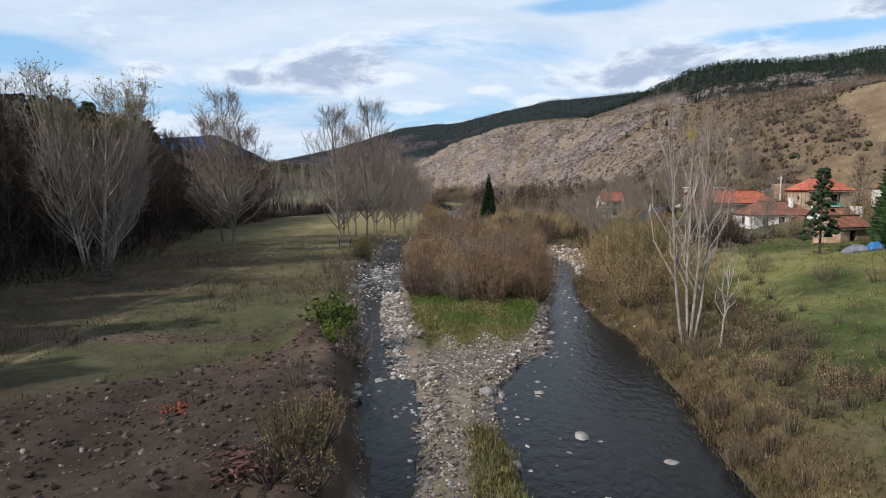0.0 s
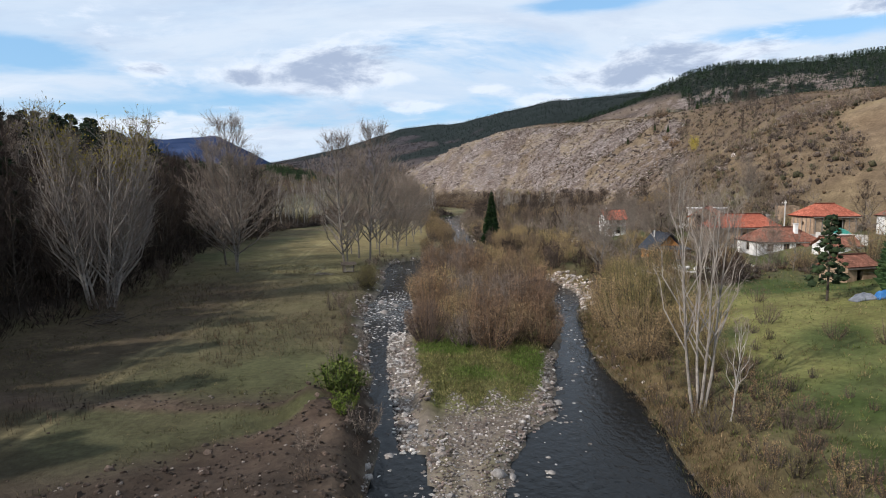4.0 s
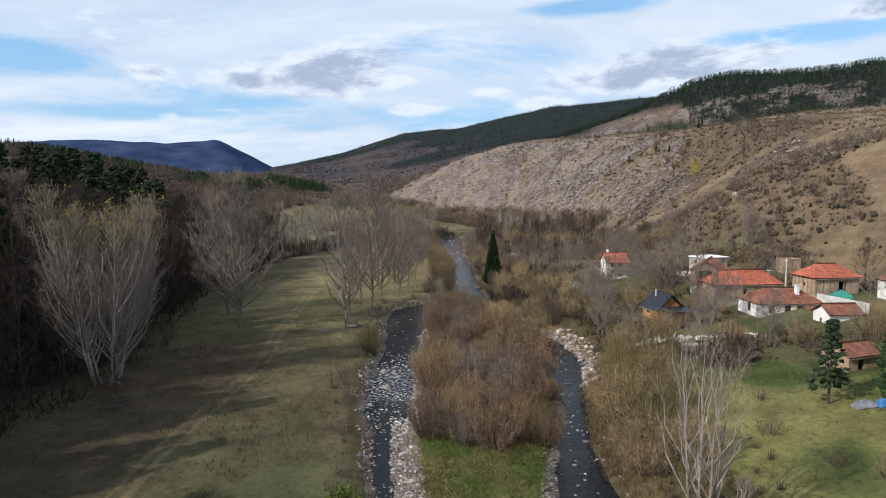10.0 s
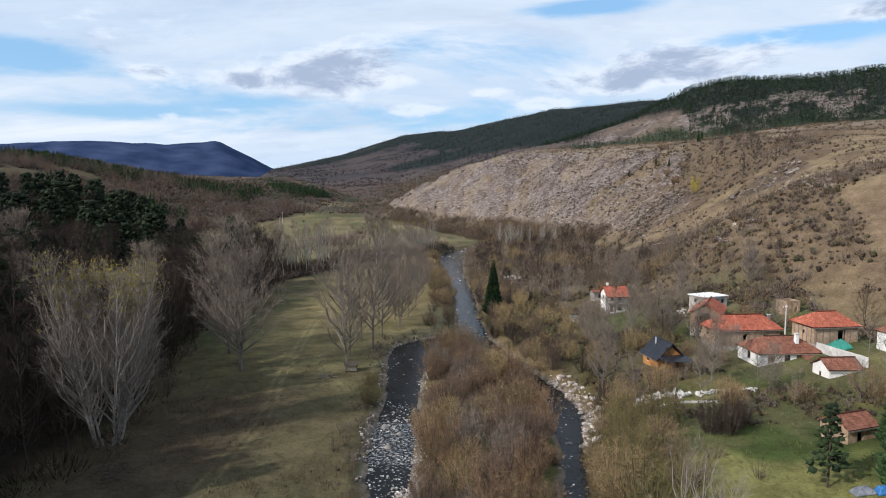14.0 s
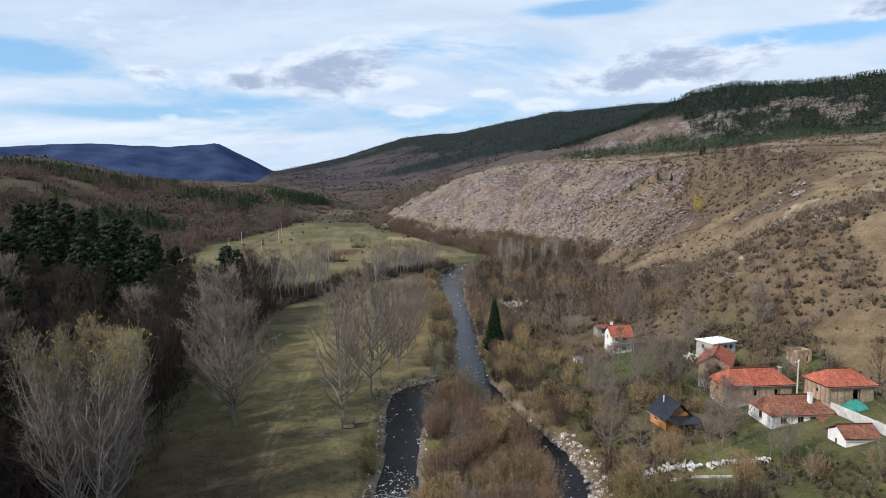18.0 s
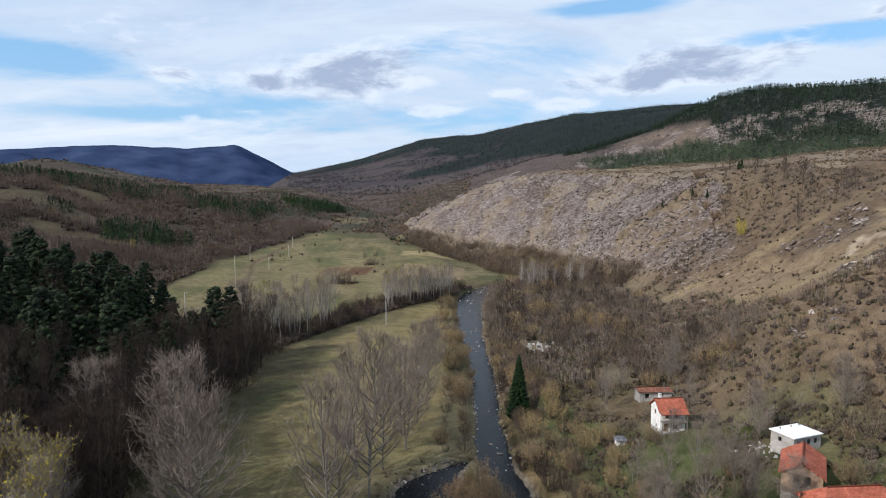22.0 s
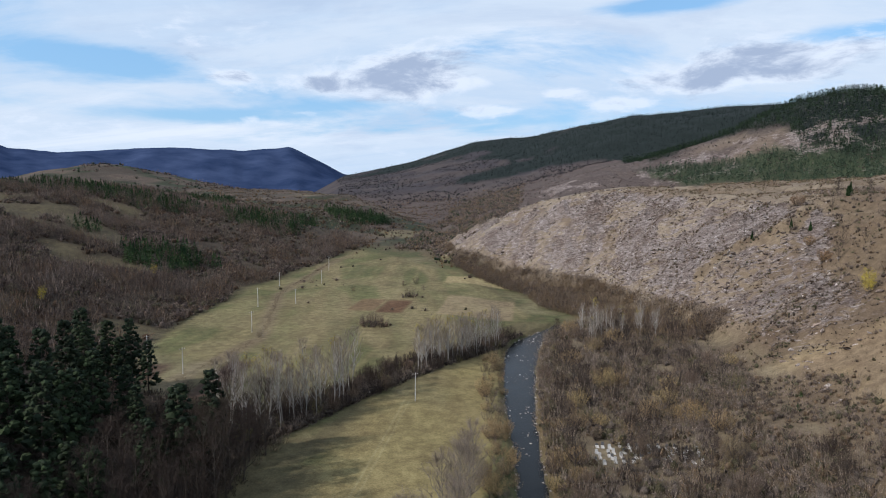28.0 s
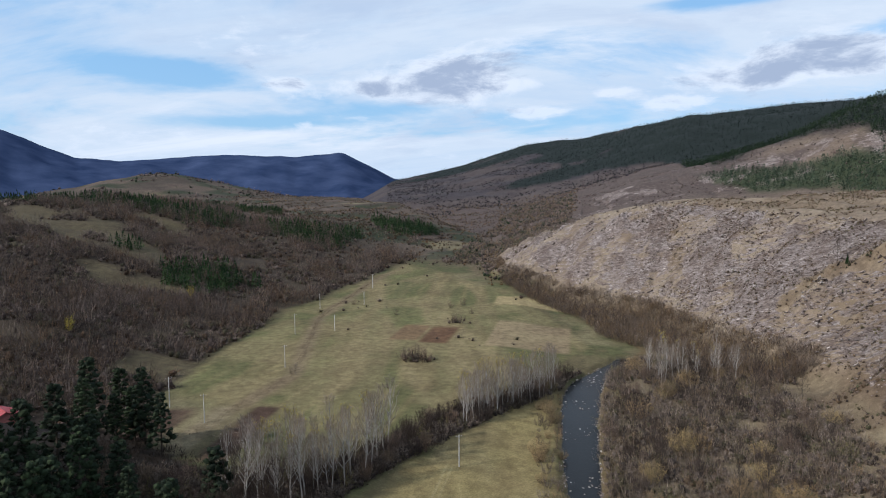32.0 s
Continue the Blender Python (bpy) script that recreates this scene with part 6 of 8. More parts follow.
p = thin(scatter(rng, 5000, (-72, -40, 30, 255), lambda x, y, m, z: (m["v"] > -2.5) & (m["v"] < 14)), 3.0, 100)
stand(brown[:3], p, rng, (0.5, 1.05), "woodland_shrub", "bare brown shrub at the edge of the wood", "woodland shrubs")

# island
p = thin(scatter(rng, 5000, (-6, 16, 67, 146), lambda x, y, m, z: (m["inside"] < -0.7) & (m["isle"] > 0.6) & (fbm(x, y, 7, 2, 205) > 0.36)), 2.6, 90)
stand(rust, p, rng, (0.45, 1.4))
# left bank
p = thin(scatter(rng, 4000, (-18, -2, 26, 150), lambda x, y, m, z: (m["da"] < -0.3) & (m["da"] > -3.6) & (x < np.interp(y, *LEFT_A)) & (y > 36)), 1.7, 125)
stand([brown[0], brown[2], weed[2], weed[0]], p, rng, (0.3, 0.68), "bank_shrub", "low brown shrub on the eroded river bank", "bank shrubs")
stand([green_bush], [(-7.2, 50.5, 1.05), (-6.2, 46.5, 0.6), (-7.9, 54.5, 0.8)], rng)
stand([ochre[1]], [(-12.6, 102, 0.6), (-13.2, 110, 0.45)], rng)
stand([bank_scrub[2], bank_scrub[3], bank_scrub[1]], [(-3.9, 29.5, 1.3), (-4.4, 31.3, 1.25), (-3.7, 30.5, 1.0), (-4.9, 29.6, 1.1), (-4.1, 28.2, 1.2), (-4.0, 32.6, 0.9), (-3.4, 27.2, 1.1), (-4.8, 27.4, 1.0)], rng, (0.95, 1.1))
p = thin(scatter(rng, 5000, (12, 30, 21, 64), lambda x, y, m, z: (x - m["xe"] > 0.2) & (x - m["xe"] < 7.5 + 3 * (y < 42)) & (fbm(x, y, 5, 2, 206) > 0.47)), 1.0, 105)
stand([bank_scrub[0], bank_scrub[0], bank_scrub[1], bank_scrub[2], bank_scrub[2], bank_scrub[3]], p, rng, (0.4, 1.05))
p = thin(scatter(rng, 3000, (-16, 0, 150, 330), lambda x, y, m, z: (m["db"] < -0.2) & (m["db"] > -7)), 2.5, 125)
stand([brown[0], brown[4], ochre[0], brown[2]], p, rng, (0.4, 0.95), "waterside_shrub", "ochre and brown shrub beside the water", "waterside shrubs")
# right bank
stand(ochre, [(16.6, 60.5, 1.0), (18.4, 66, 1.15), (17.2, 72, 1.1), (20, 77, 1.1), (21, 84, 0.9), (23.5, 71, 0.9), (22.5, 90, 0.8), (21, 60, 0.8), (24, 79, 0.85), (26, 86, 0.9), (19.5, 54.5, 0.6)], rng, (0.95, 1.1))
stand([pale_tree], [(16.4, 48.1, 1.0)], rng, (1.0, 1.0))
stand([wild[0]], [(32.6, 81.8, 1.0), (30.8, 82.6, 0.85), (34.2, 83.2, 0.8)], rng, (0.95, 1.05), "dark_thicket", "dark leafless bush at the top of the pasture", "dark bushes")
stand([brown[1]], [(29.5, 55.5, 0.55), (31.5, 52.5, 0.5), (27.5, 62, 0.6), (30.5, 70, 0.6), (28.5, 76, 0.7)], rng, (0.9, 1.1), "pasture_shrub", "low brown shrub on the pasture", "pasture shrubs")
stand([aspen[0]], [(17.4, 45.4, 0.42)], rng)
p = thin(scatter(rng, 4000, (12, 30, 20, 62), lambda x, y, m, z: (x - m["xe"] > 0.3) & (x - m["xe"] < 12)), 1.15, 170)
stand([weed[1], weed[2], weed[2], weed[0]], p[:50], rng, (0.4, 0.8))
stand([pine[1]], [(35.4, 66.8, 0.46)], rng, (1, 1), "garden_pine", "slim dark pine standing on the pasture", "garden pines")
stand([green_bush], [(46.6, 146, 1.5), (45.0, 147.5, 1.2), (47.8, 148.5, 1.1)], rng, (0.95, 1.1), "green_shrub", "light green leafy shrub beside the rubble", "green shrubs")
stand([spruce], [(41.4, 65.0, 1.05), (45.0, 68.5, 0.85), (10.3, 172.0, 1.12), (47.5, 75, 0.75)], rng, (0.98, 1.02))
p = thin(scatter(rng, 5000, (18, 70, 86, 190), lambda x, y, m, z: (m["db"] < -2) & clear(x, y) & (fbm(x, y, 16, 3, 201) > 0.43) & (m["u"] < 4)), 2.6, 240)
stand(brown + [ochre[0]], p, rng, (0.4, 0.95), "garden_shrub", "overgrown brown garden shrub", "garden shrubs")
p = thin(scatter(rng, 2000, (22, 68, 84, 190), lambda x, y, m, z: (m["db"] < -3) & clear(x, y)), 5.5, 70)
stand(fruit, p[:50], rng, (0.75, 1.3))
stand([bare[0], bare[2], wood_tree[1], bare[1]], [(45.2, 116.5, 0.32), (43.2, 119.5, 0.36), (44.6, 124.5, 0.38), (41.5, 127, 0.42), (46.2, 111, 0.3), (42.2, 109, 0.28), (33.4, 105.5, 0.26), (38.6, 106.4, 0.28), (41, 134, 0.45), (36.5, 137, 0.42), (45.5, 98.6, 0.3), (33, 124, 0.4), (29.5, 130, 0.4), (58.5, 122.8, 0.3)], rng, (0.95, 1.1), "village_tree", "small bare grey tree between the village houses", "village trees")
p = thin(scatter(rng, 3000, (22, 72, 92, 196), lambda x, y, m, z: (m["db"] < -4) & clear(x, y) & (m["u"] < 4)), 7.5, 20)
stand([bare[0], bare[1], wood_tree[0]], p, rng, (0.28, 0.5), "garden_tree", "bare grey-brown tree standing among the village gardens", "garden trees")
p = thin(scatter(rng, 9000, (2, 74, 186, 372), lambda x, y, m, z: (m["db"] < -1.2) & (x > m["xe"] - 2) & clear(x, y) & (m["u"] < 2) & ((fbm(x, y, 18, 3, 202) > 0.40) | (x - m["xe"] < 8))), 2.6, 300)
stand(brown + wild + [ochre[0]], p[:250], rng, (0.55, 1.3), "thicket_shrub", "dense leafless shrub of the riverside thicket", "thicket shrubs")
stand(wood_tree + [fruit[0]], thin(scatter(rng, 3000, (8, 72, 190, 372), lambda x, y, m, z: (m["db"] < -3) & clear(x, y) & (m["u"] < 6)), 5.5, 84), rng, (0.35, 0.7))
p = thin(scatter(rng, 6000, (4, 34, 92, 230), lambda x, y, m, z: (x - m["xe"] > 0.6 + 1.6 * ((y > 88) & (y < 118))) & (x - m["xe"] < 9) & clear(x, y)), 2.3, 130)
stand([ochre[0], brown[0], wild[1], brown[3], wild[0]], p, rng, (0.4, 0.95), "riverside_shrub", "leafless brown and ochre shrub along the river", "riverside shrubs")
# tree line between meadow and fields
line = lambda x: np.interp(x, [-100, -62, -45, -8, 4], [222, 250, 284, 340, 350])
belt_w = lambda x: np.interp(x, [-100, -55, -30, -8, 4], [22, 25, 15, 10, 9])
p = thin(scatter(rng, 9000, (-100, 0, 205, 372), lambda x, y, m, z: (y - line(x) < 9 + 8 * fbm(x, y, 14, 2, 204)) & (m["inside"] < -1.5) & (y - line(x) > -belt_w(x) + 8 * fbm(x, y, 12, 2, 203))), 3.1, 240)
stand([wild[0], wild[1], wild[0], brown[2], brown[3]], p, rng, (0.7, 1.4), "hedge_shrub", "brown shrub in the hedge between meadow and field", "hedge shrubs")
stand(aspen, thin(scatter(rng, 3000, (-76, -52, 228, 276), lambda x, y, m, z: (np.abs(y - line(x) + 3) < 9)), 2.7, 38), rng, (0.85, 1.35))
stand(aspen, thin(scatter(rng, 3000, (-36, -9, 284, 338), lambda x, y, m, z: np.abs(y - line(x)) < 7), 1.8, 50), rng, (0.65, 1.15))
stand(aspen, thin(scatter(rng, 3000, (24, 56, 345, 380), lambda x, y, m, z: m["db"] < -2), 2.4, 28), rng, (0.6, 0.95))
stand(brown[:2], [(-70, 357, 2.0), (-66, 359, 1.8), (-63, 356, 1.7), (-73, 359, 1.6), (-68, 362, 1.9), (-64, 361, 1.5), (-62, 430, 1.6), (-66, 436, 1.3), (-10, 492, 1.2), (-109, 331, 0.7), (-100, 445, 1.0), (-135, 470, 1.0), (-75, 470, 1.4), (-68, 478, 1.3), (-60, 455, 1.0), (-70, 361, 1.7)], rng)
# gully and dry hillside
autumn = shrub_kind("autumn_tree", "small tree in bright yellow autumn leaf", "autumn trees", 96, 9.0, 5.0, M_OCHRE, 16, 20, 0.04, M_YELLOW, 120, "tree")
stand([autumn], [(111, 304, 1.05), (-207, 330, 0.85), (-214, 425, 0.9)], rng, (1, 1))
stand([rust[0]], [(127, 402, 1.5), (118, 352, 1.2), (121, 372, 1.1)], rng, (0.9, 1.1), "rusty_thorn", "rust-coloured thorn tree in the gully", "gully thorns")
stand([young_pine, spruce], [(70, 252, 0.45), (75, 263, 0.4), (112, 392, 0.35), (118, 385, 0.4), (124, 380, 0.35), (150, 405, 0.5), (154, 411, 0.55), (147, 398, 0.45), (158, 404, 0.5), (163, 412, 0.45), (106, 398, 0.3), (100, 385, 0.3)], rng, (0.85, 1.1), "hill_pine", "small green pine on the dry hillside", "hill pines")
p = thin(scatter(rng, 4000, (95, 170, 270, 440), lambda x, y, m, z: m["ravine"] > 0.5), 8, 34)
stand(wood_tree + [fruit[0]], p, rng, (0.35, 0.6), "gully_tree", "bare grey tree in the scrubby gully", "gully trees")
p = thin(scatter(rng, 4000, (64, 100, 112, 215), lambda x, y, m, z: (m["belt"] > 0.5) & clear(x, y)), 3.2, 90)
stand(brown, p, rng, (0.5, 1.05), "slope_shrub", "brown thorn shrub on the slope above the village", "slope shrubs")
stand(fruit, [(-107, 330, 1.0), (-115, 338, 0.6)], rng)
drop_kinds(poplar, pale_tree, *bare, *wood_tree, *aspen, *fruit, *pine, *tall_pine, spruce, young_pine, *rust, *wild, *ochre, *brown, green_bush, *weed, autumn, *bank_scrub)

# scrub and woods farther off
HILL = [(0.075, 0.058, 0.048), (0.105, 0.082, 0.066), (0.14, 0.112, 0.088), (0.095, 0.066, 0.045), (0.085, 0.078, 0.048)]
SCRUB = [(0.048, 0.038, 0.032), (0.072, 0.056, 0.046), (0.105, 0.084, 0.067), (0.070, 0.048, 0.033), (0.060, 0.058, 0.036)]
p = scatter(rng, 60000, (2, 76, 186, 385), lambda x, y, m, z: (m["db"] < -1.0) & (x > m["xe"] - 2) & clear(x, y) & (m["u"] < 2) & ((fbm(x, y, 18, 3, 202) > 0.40) | (x - m["xe"] < 8)) & ~((x > 16) & (x < 42) & (y > 229) & (y < 240) & (rng.uniform(size=len(x)) < 0.6)))[:4200]
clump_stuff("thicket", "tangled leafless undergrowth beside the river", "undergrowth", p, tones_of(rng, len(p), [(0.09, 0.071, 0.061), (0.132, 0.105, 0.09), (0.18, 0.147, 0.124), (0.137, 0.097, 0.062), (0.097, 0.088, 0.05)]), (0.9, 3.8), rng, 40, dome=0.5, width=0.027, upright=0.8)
q = p[::2]
clump_stuff("thicket_shoots", "thin bare shoots standing out of the thicket", "undergrowth", q, tones_of(rng, len(q), [(0.15, 0.122, 0.10), (0.20, 0.165, 0.136), (0.12, 0.092, 0.072)]), (1.6, 3.6), rng, 26, width=0.012, upright=1.1)
p = scatter(rng, 30000, (18, 74, 84, 190), lambda x, y, m, z: (m["db"] < -2) & clear(x, y) & (fbm(x, y, 16, 3, 201) > 0.43) & (m["u"] < 6))[:2600]
clump_stuff("garden_undergrowth", "dry brambles and weeds around the gardens", "undergrowth", p, tones_of(rng, len(p), HILL), (0.5, 1.3), rng, 30, dome=0.6, width=0.036, upright=0.8)
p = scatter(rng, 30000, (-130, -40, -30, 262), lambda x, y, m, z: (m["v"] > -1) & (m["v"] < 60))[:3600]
# near-black tones carry the shade of the wood's interior
clump_stuff("woodland_floor", "bare undergrowth inside the wood, toned dark for its shade", "undergrowth", p, tones_of(rng, len(p), [(0.020, 0.015, 0.013), (0.032, 0.025, 0.020), (0.048, 0.037, 0.03)]), (0.8, 2.4), rng, 30, width=0.03, upright=0.8)
p = scatter(rng, 30000, (-105, 0, 205, 372), lambda x, y, m, z: (y - line(x) < 13) & (m["inside"] < -1.5) & (y - line(x) > -belt_w(x) + 5))[:3800]
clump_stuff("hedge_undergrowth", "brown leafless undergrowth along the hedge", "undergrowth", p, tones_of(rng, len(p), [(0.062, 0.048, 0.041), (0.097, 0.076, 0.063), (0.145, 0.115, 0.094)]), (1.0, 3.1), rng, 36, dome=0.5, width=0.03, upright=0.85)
p = scatter(rng, 90000, (40, 250, 100, 540), lambda x, y, m, z: (m["rise"] > 1.5) & (fbm(x, y, 9, 3, 211) > 0.46 + 0.03 * (m["rock"] > 0.25)) & (m["ravine"] < 0.4) & (rng.uniform(size=len(x)) < np.where(y < 325, 0.26, 0.75)))[:9500]
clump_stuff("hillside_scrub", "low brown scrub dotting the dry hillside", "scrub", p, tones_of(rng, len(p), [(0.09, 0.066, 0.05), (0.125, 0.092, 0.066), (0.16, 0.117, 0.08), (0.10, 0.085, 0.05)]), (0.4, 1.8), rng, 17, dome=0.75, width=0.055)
p = scatter(rng, 70000, (42, 175, 105, 440), lambda x, y, m, z: (rng.uniform(size=len(x)) < np.maximum(m["ravine"] * 0.5, m["belt"] * np.where(y < 330, 1.0, 0.0))) & clear(x, y))[:4000]
clump_stuff("thorn_scrub", "dense brown thorn scrub in the gully and above the village", "scrub", p, tones_of(rng, len(p), [(0.088, 0.069, 0.058), (0.125, 0.098, 0.08), (0.165, 0.13, 0.106), (0.135, 0.094, 0.06), (0.09, 0.085, 0.05)]), (0.7, 2.5), rng, 30, dome=0.6, width=0.033)
q = p[::2]
clump_stuff("thorn_shoots", "thin bare branches standing out of the thorn scrub", "scrub", q, tones_of(rng, len(q), [(0.12, 0.095, 0.08), (0.165, 0.132, 0.11)]), (1.2, 2.8), rng, 20, width=0.014, upright=1.0)
p = scatter(rng, 125000, (-520, -112, 262, 980), lambda x, y, m, z: (m["v"] > 1) & (glade(x, y) < 0.4) & (fbm(x, y, 24, 3, 213) > 0.31) & (rng.uniform(size=len(x)) < np.interp(y, [262, 500, 700, 980], [1.0, 0.8, 0.22, 0.10])))[:14000]
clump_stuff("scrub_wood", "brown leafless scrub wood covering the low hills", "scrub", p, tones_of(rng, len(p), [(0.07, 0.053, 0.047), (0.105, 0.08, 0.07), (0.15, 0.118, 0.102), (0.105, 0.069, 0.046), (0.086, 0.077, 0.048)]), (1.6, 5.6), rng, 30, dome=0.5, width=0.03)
q = p[p[:, 1] < 560][::2]
clump_stuff("scrub_shoots", "thin bare branches standing out of the scrub wood", "scrub", q, tones_of(rng, len(q), [(0.10, 0.077, 0.068), (0.14, 0.11, 0.096), (0.075, 0.056, 0.048)]), (2.0, 4.8), rng, 20, width=0.013, upright=1.0)
p = scatter(rng, 40000, (-480, -125, 268, 760), lambda x, y, m, z: (m["v"] > 2) & (glade(x, y) < 0.3) & (fbm(x, y, 34, 3, 221) > 0.46))[:4600]
clump_stuff("hill_woods", "patches of taller bare grey-brown trees on the low hills", "woods", p, tones_of(rng, len(p), [(0.075, 0.058, 0.05), (0.105, 0.083, 0.072), (0.14, 0.112, 0.097), (0.105, 0.07, 0.046)]), (2.6, 5.2), rng, 52, flat=1.7, width=0.018, upright=1.0)
p = scatter(rng, 60000, (30, 260, 262, 560), lambda x, y, m, z: (m["rock"] > 0.2) & (fbm(x, y, 7, 3, 222) > 0.48))[:4200]
clump_stuff("rock_scrub", "small brown scrub growing between the limestone ledges", "scrub", p, tones_of(rng, len(p), [(0.062, 0.047, 0.038), (0.09, 0.069, 0.054), (0.12, 0.09, 0.066)]), (0.3, 1.1), rng, 14, dome=0.7, width=0.06)
GROVES = [(-228, 465, 26, 36), (-360, 640, 60, 44), (-262, 690, 46, 52), (-480, 620, 70, 40), (-205, 840, 40, 40), (-300, 486, 14, 12), (-420, 820, 60, 50)]
p = scatter(rng, 40000, (-560, -130, 300, 1000), lambda x, y, m, z: (m["v"] > 4) & (np.min([((x - cx) / rx) ** 2 + ((y - cy) / ry) ** 2 for cx, cy, rx, ry in GROVES], axis=0) + 1.2 * (fbm(x, y, 22, 3, 214) - 0.5) < 1))[:2600]
clump_stuff("pine_groves", "dark green pine groves on the low hills", "pine trees", p, tones_of(rng, len(p), [(0.016, 0.034, 0.016), (0.026, 0.05, 0.021), (0.04, 0.066, 0.026)]), (1.7, 4.4), rng, 60, cone=True, width=0.11)
p = scatter(rng, 40000, (-700, 140, 500, 1500), lambda x, y, m, z: ((m["u"] < 8) | ((y > 610) & (m["r"] < 1500) & (m["b"] < 0))) & (fbm(x, y, 60, 3, 215) > 0.36) & ((y > 640) | (x > np.interp(y, *LEFT_B) - 26)))[:6800]
clump_stuff("valley_wood", "brown leafless woods along the valley", "woods", p, tones_of(rng, len(p), HILL + [(0.15, 0.095, 0.05)]), (2.0, 4.4), rng, 12, dome=0.6, width=0.055)
p = scatter(rng, 30000, (-70, 90, 355, 640), lambda x, y, m, z: (m["u"] < 14) & (m["u"] > -26) & (m["inside"] < -1.5) & (x > np.interp(y, *LEFT_B) - 12))[:3000]
clump_stuff("river_wood", "brown riverside woods under the rocky hill", "woods", p, tones_of(rng, len(p), [(0.07, 0.054, 0.046), (0.10, 0.08, 0.066), (0.14, 0.112, 0.09), (0.125, 0.088, 0.05), (0.095, 0.066, 0.045)]), (1.5, 3.6), rng, 58, flat=1.5, width=0.022, upright=0.9)
p = scatter(rng, 60000, (60, 640, 480, 1000), lambda x, y, m, z: (m["u"] > 24) & (plantation(x, y, m) > rng.uniform(0.2, 0.8, len(x))))[:7500]
clump_stuff("pine_plantation", "green young pine plantation on the plateau", "pine trees", p, tones_of(rng, len(p), [(0.034, 0.050, 0.033), (0.050, 0.068, 0.045), (0.024, 0.038, 0.026)]), (1.4, 3.6), rng, 15, cone=True, width=0.22)
p = scatter(rng, 110000, (-900, 1700, 900, 3400), lambda x, y, m, z: (m["u"] > 0) & (m["b"] > -17) & (m["b"] < 38) & (forest_edge(x, y, m) > 0.5) & (m["r"] < 3350) & (rng.uniform(size=len(x)) < sm(3600, 1500, m["r"]) + 0.15))[:18000]
near_rng = np.random.default_rng(771)
q = scatter(near_rng, 60000, (120, 900, 620, 1300), lambda x, y, m, z: (m["u"] > 0) & (m["b"] > 8) & (m["b"] < 38) & (forest_edge(x, y, m) > 0.4) & (m["r"] < 1200))[:8000]
clump_stuff("upland_forest", "dark green conifer forest above the young plantation", "forest", q, tones_of(near_rng, len(q), [(0.010, 0.018, 0.012), (0.016, 0.027, 0.015), (0.024, 0.040, 0.020)]), (2.0, 3.9), near_rng, 14, cone=True, width=0.26)
# forest tones hold the blue and dimness of the far ridge
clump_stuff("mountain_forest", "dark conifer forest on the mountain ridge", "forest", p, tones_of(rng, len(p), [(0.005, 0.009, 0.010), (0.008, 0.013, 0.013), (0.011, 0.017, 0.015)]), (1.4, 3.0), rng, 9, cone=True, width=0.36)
p = scatter(rng, 60000, (-500, 900, 500, 1500), lambda x, y, m, z: (m["u"] > 8) & (m["r"] > 520) & (m["r"] < 1350) & (fbm(x, y, 40, 3, 216) > 0.45) & (forest_edge(x, y, m) < 0.5))[:4500]
clump_stuff("upland_scrub", "purple-brown scrub on the upland behind the hill", "scrub", p, tones_of(rng, len(p), [(0.075, 0.058, 0.056), (0.10, 0.078, 0.072), (0.13, 0.10, 0.09)]), (1.2, 3.4), rng, 10, dome=0.7, width=0.08)
p = scatter(rng, 40000, (-900, 500, 1150, 2900), lambda x, y, m, z: (m["u"] > 8) & (m["r"] > 1250) & (m["b"] > -17) & (m["b"] < 14) & (forest_edge(x, y, m) < 0.5) & (fbm(x, y, 60, 4, 117) > 0.45))[:4200]
# scrub tones take up the same haze tint as the slope
clump_stuff("ridge_scrub", "leafless scrub on the slope of the far ridge, toned grey-purple for haze", "scrub", p, tones_of(rng, len(p), [(0.035, 0.031, 0.038), (0.055, 0.047, 0.052), (0.022, 0.028, 0.026), (0.085, 0.074, 0.076)]), (2.0, 6.5), rng, 10, dome=0.7, width=0.08)
p = scatter(rng, 60000, (-460, 60, 560, 1650), lambda x, y, m, z: (m["b"] > -17) & (m["b"] < -0.5) & (m["r"] > 440) & (m["r"] < 1500) & (z < 72) & (m["rock"] < 0.1) & (x > np.interp(y, *FIELD) + 30) & (fbm(x, y, 55, 3, 218) > 0.36) & ((y > 660) | (m["u"] > 0)) & (m["inside"] < -4) & (rng.uniform(size=len(x)) < sm(1600, 600, y)))[:4200]
clump_stuff("valley_trees", "grey-brown leafless trees filling the valley bend", "woods", p, tones_of(rng, len(p), [(0.095, 0.074, 0.066), (0.13, 0.102, 0.09), (0.17, 0.137, 0.118), (0.14, 0.10, 0.062), (0.03, 0.045, 0.024)]), (2.2, 6.0), rng, 22, dome=0.6, width=0.042)
p = np.concatenate([np.stack([np.interp(yy, [270, 330, 430, 560], [-112, -108, -140, -152]) + rng.normal(0, 0.9, 700), yy], 1) for yy in [rng.uniform(268, 560, 700)]])
clump_stuff("field_hedge", "dry brown grass and low shoots along the ditch between the fields", "hedge", p, tones_of(rng, len(p), [(0.11, 0.085, 0.058), (0.15, 0.12, 0.08), (0.08, 0.062, 0.045)]), (0.2, 0.75), rng, 16, width=0.05, upright=0.8)
p = scatter(rng, 3000, (-175, -20, 330, 680), lambda x, y, m, z: (x > np.interp(y, *FIELD) + 4) & (fbm(x, y, 40, 3, 217) > 0.62))[:26]
p = np.concatenate([np.stack([-67 + rng.normal(0, 3.6, 26), 359 + rng.normal(0, 2.2, 26)], 1), np.stack([-63 + rng.normal(0, 3.0, 14), 432 + rng.normal(0, 3.0, 14)], 1), p])
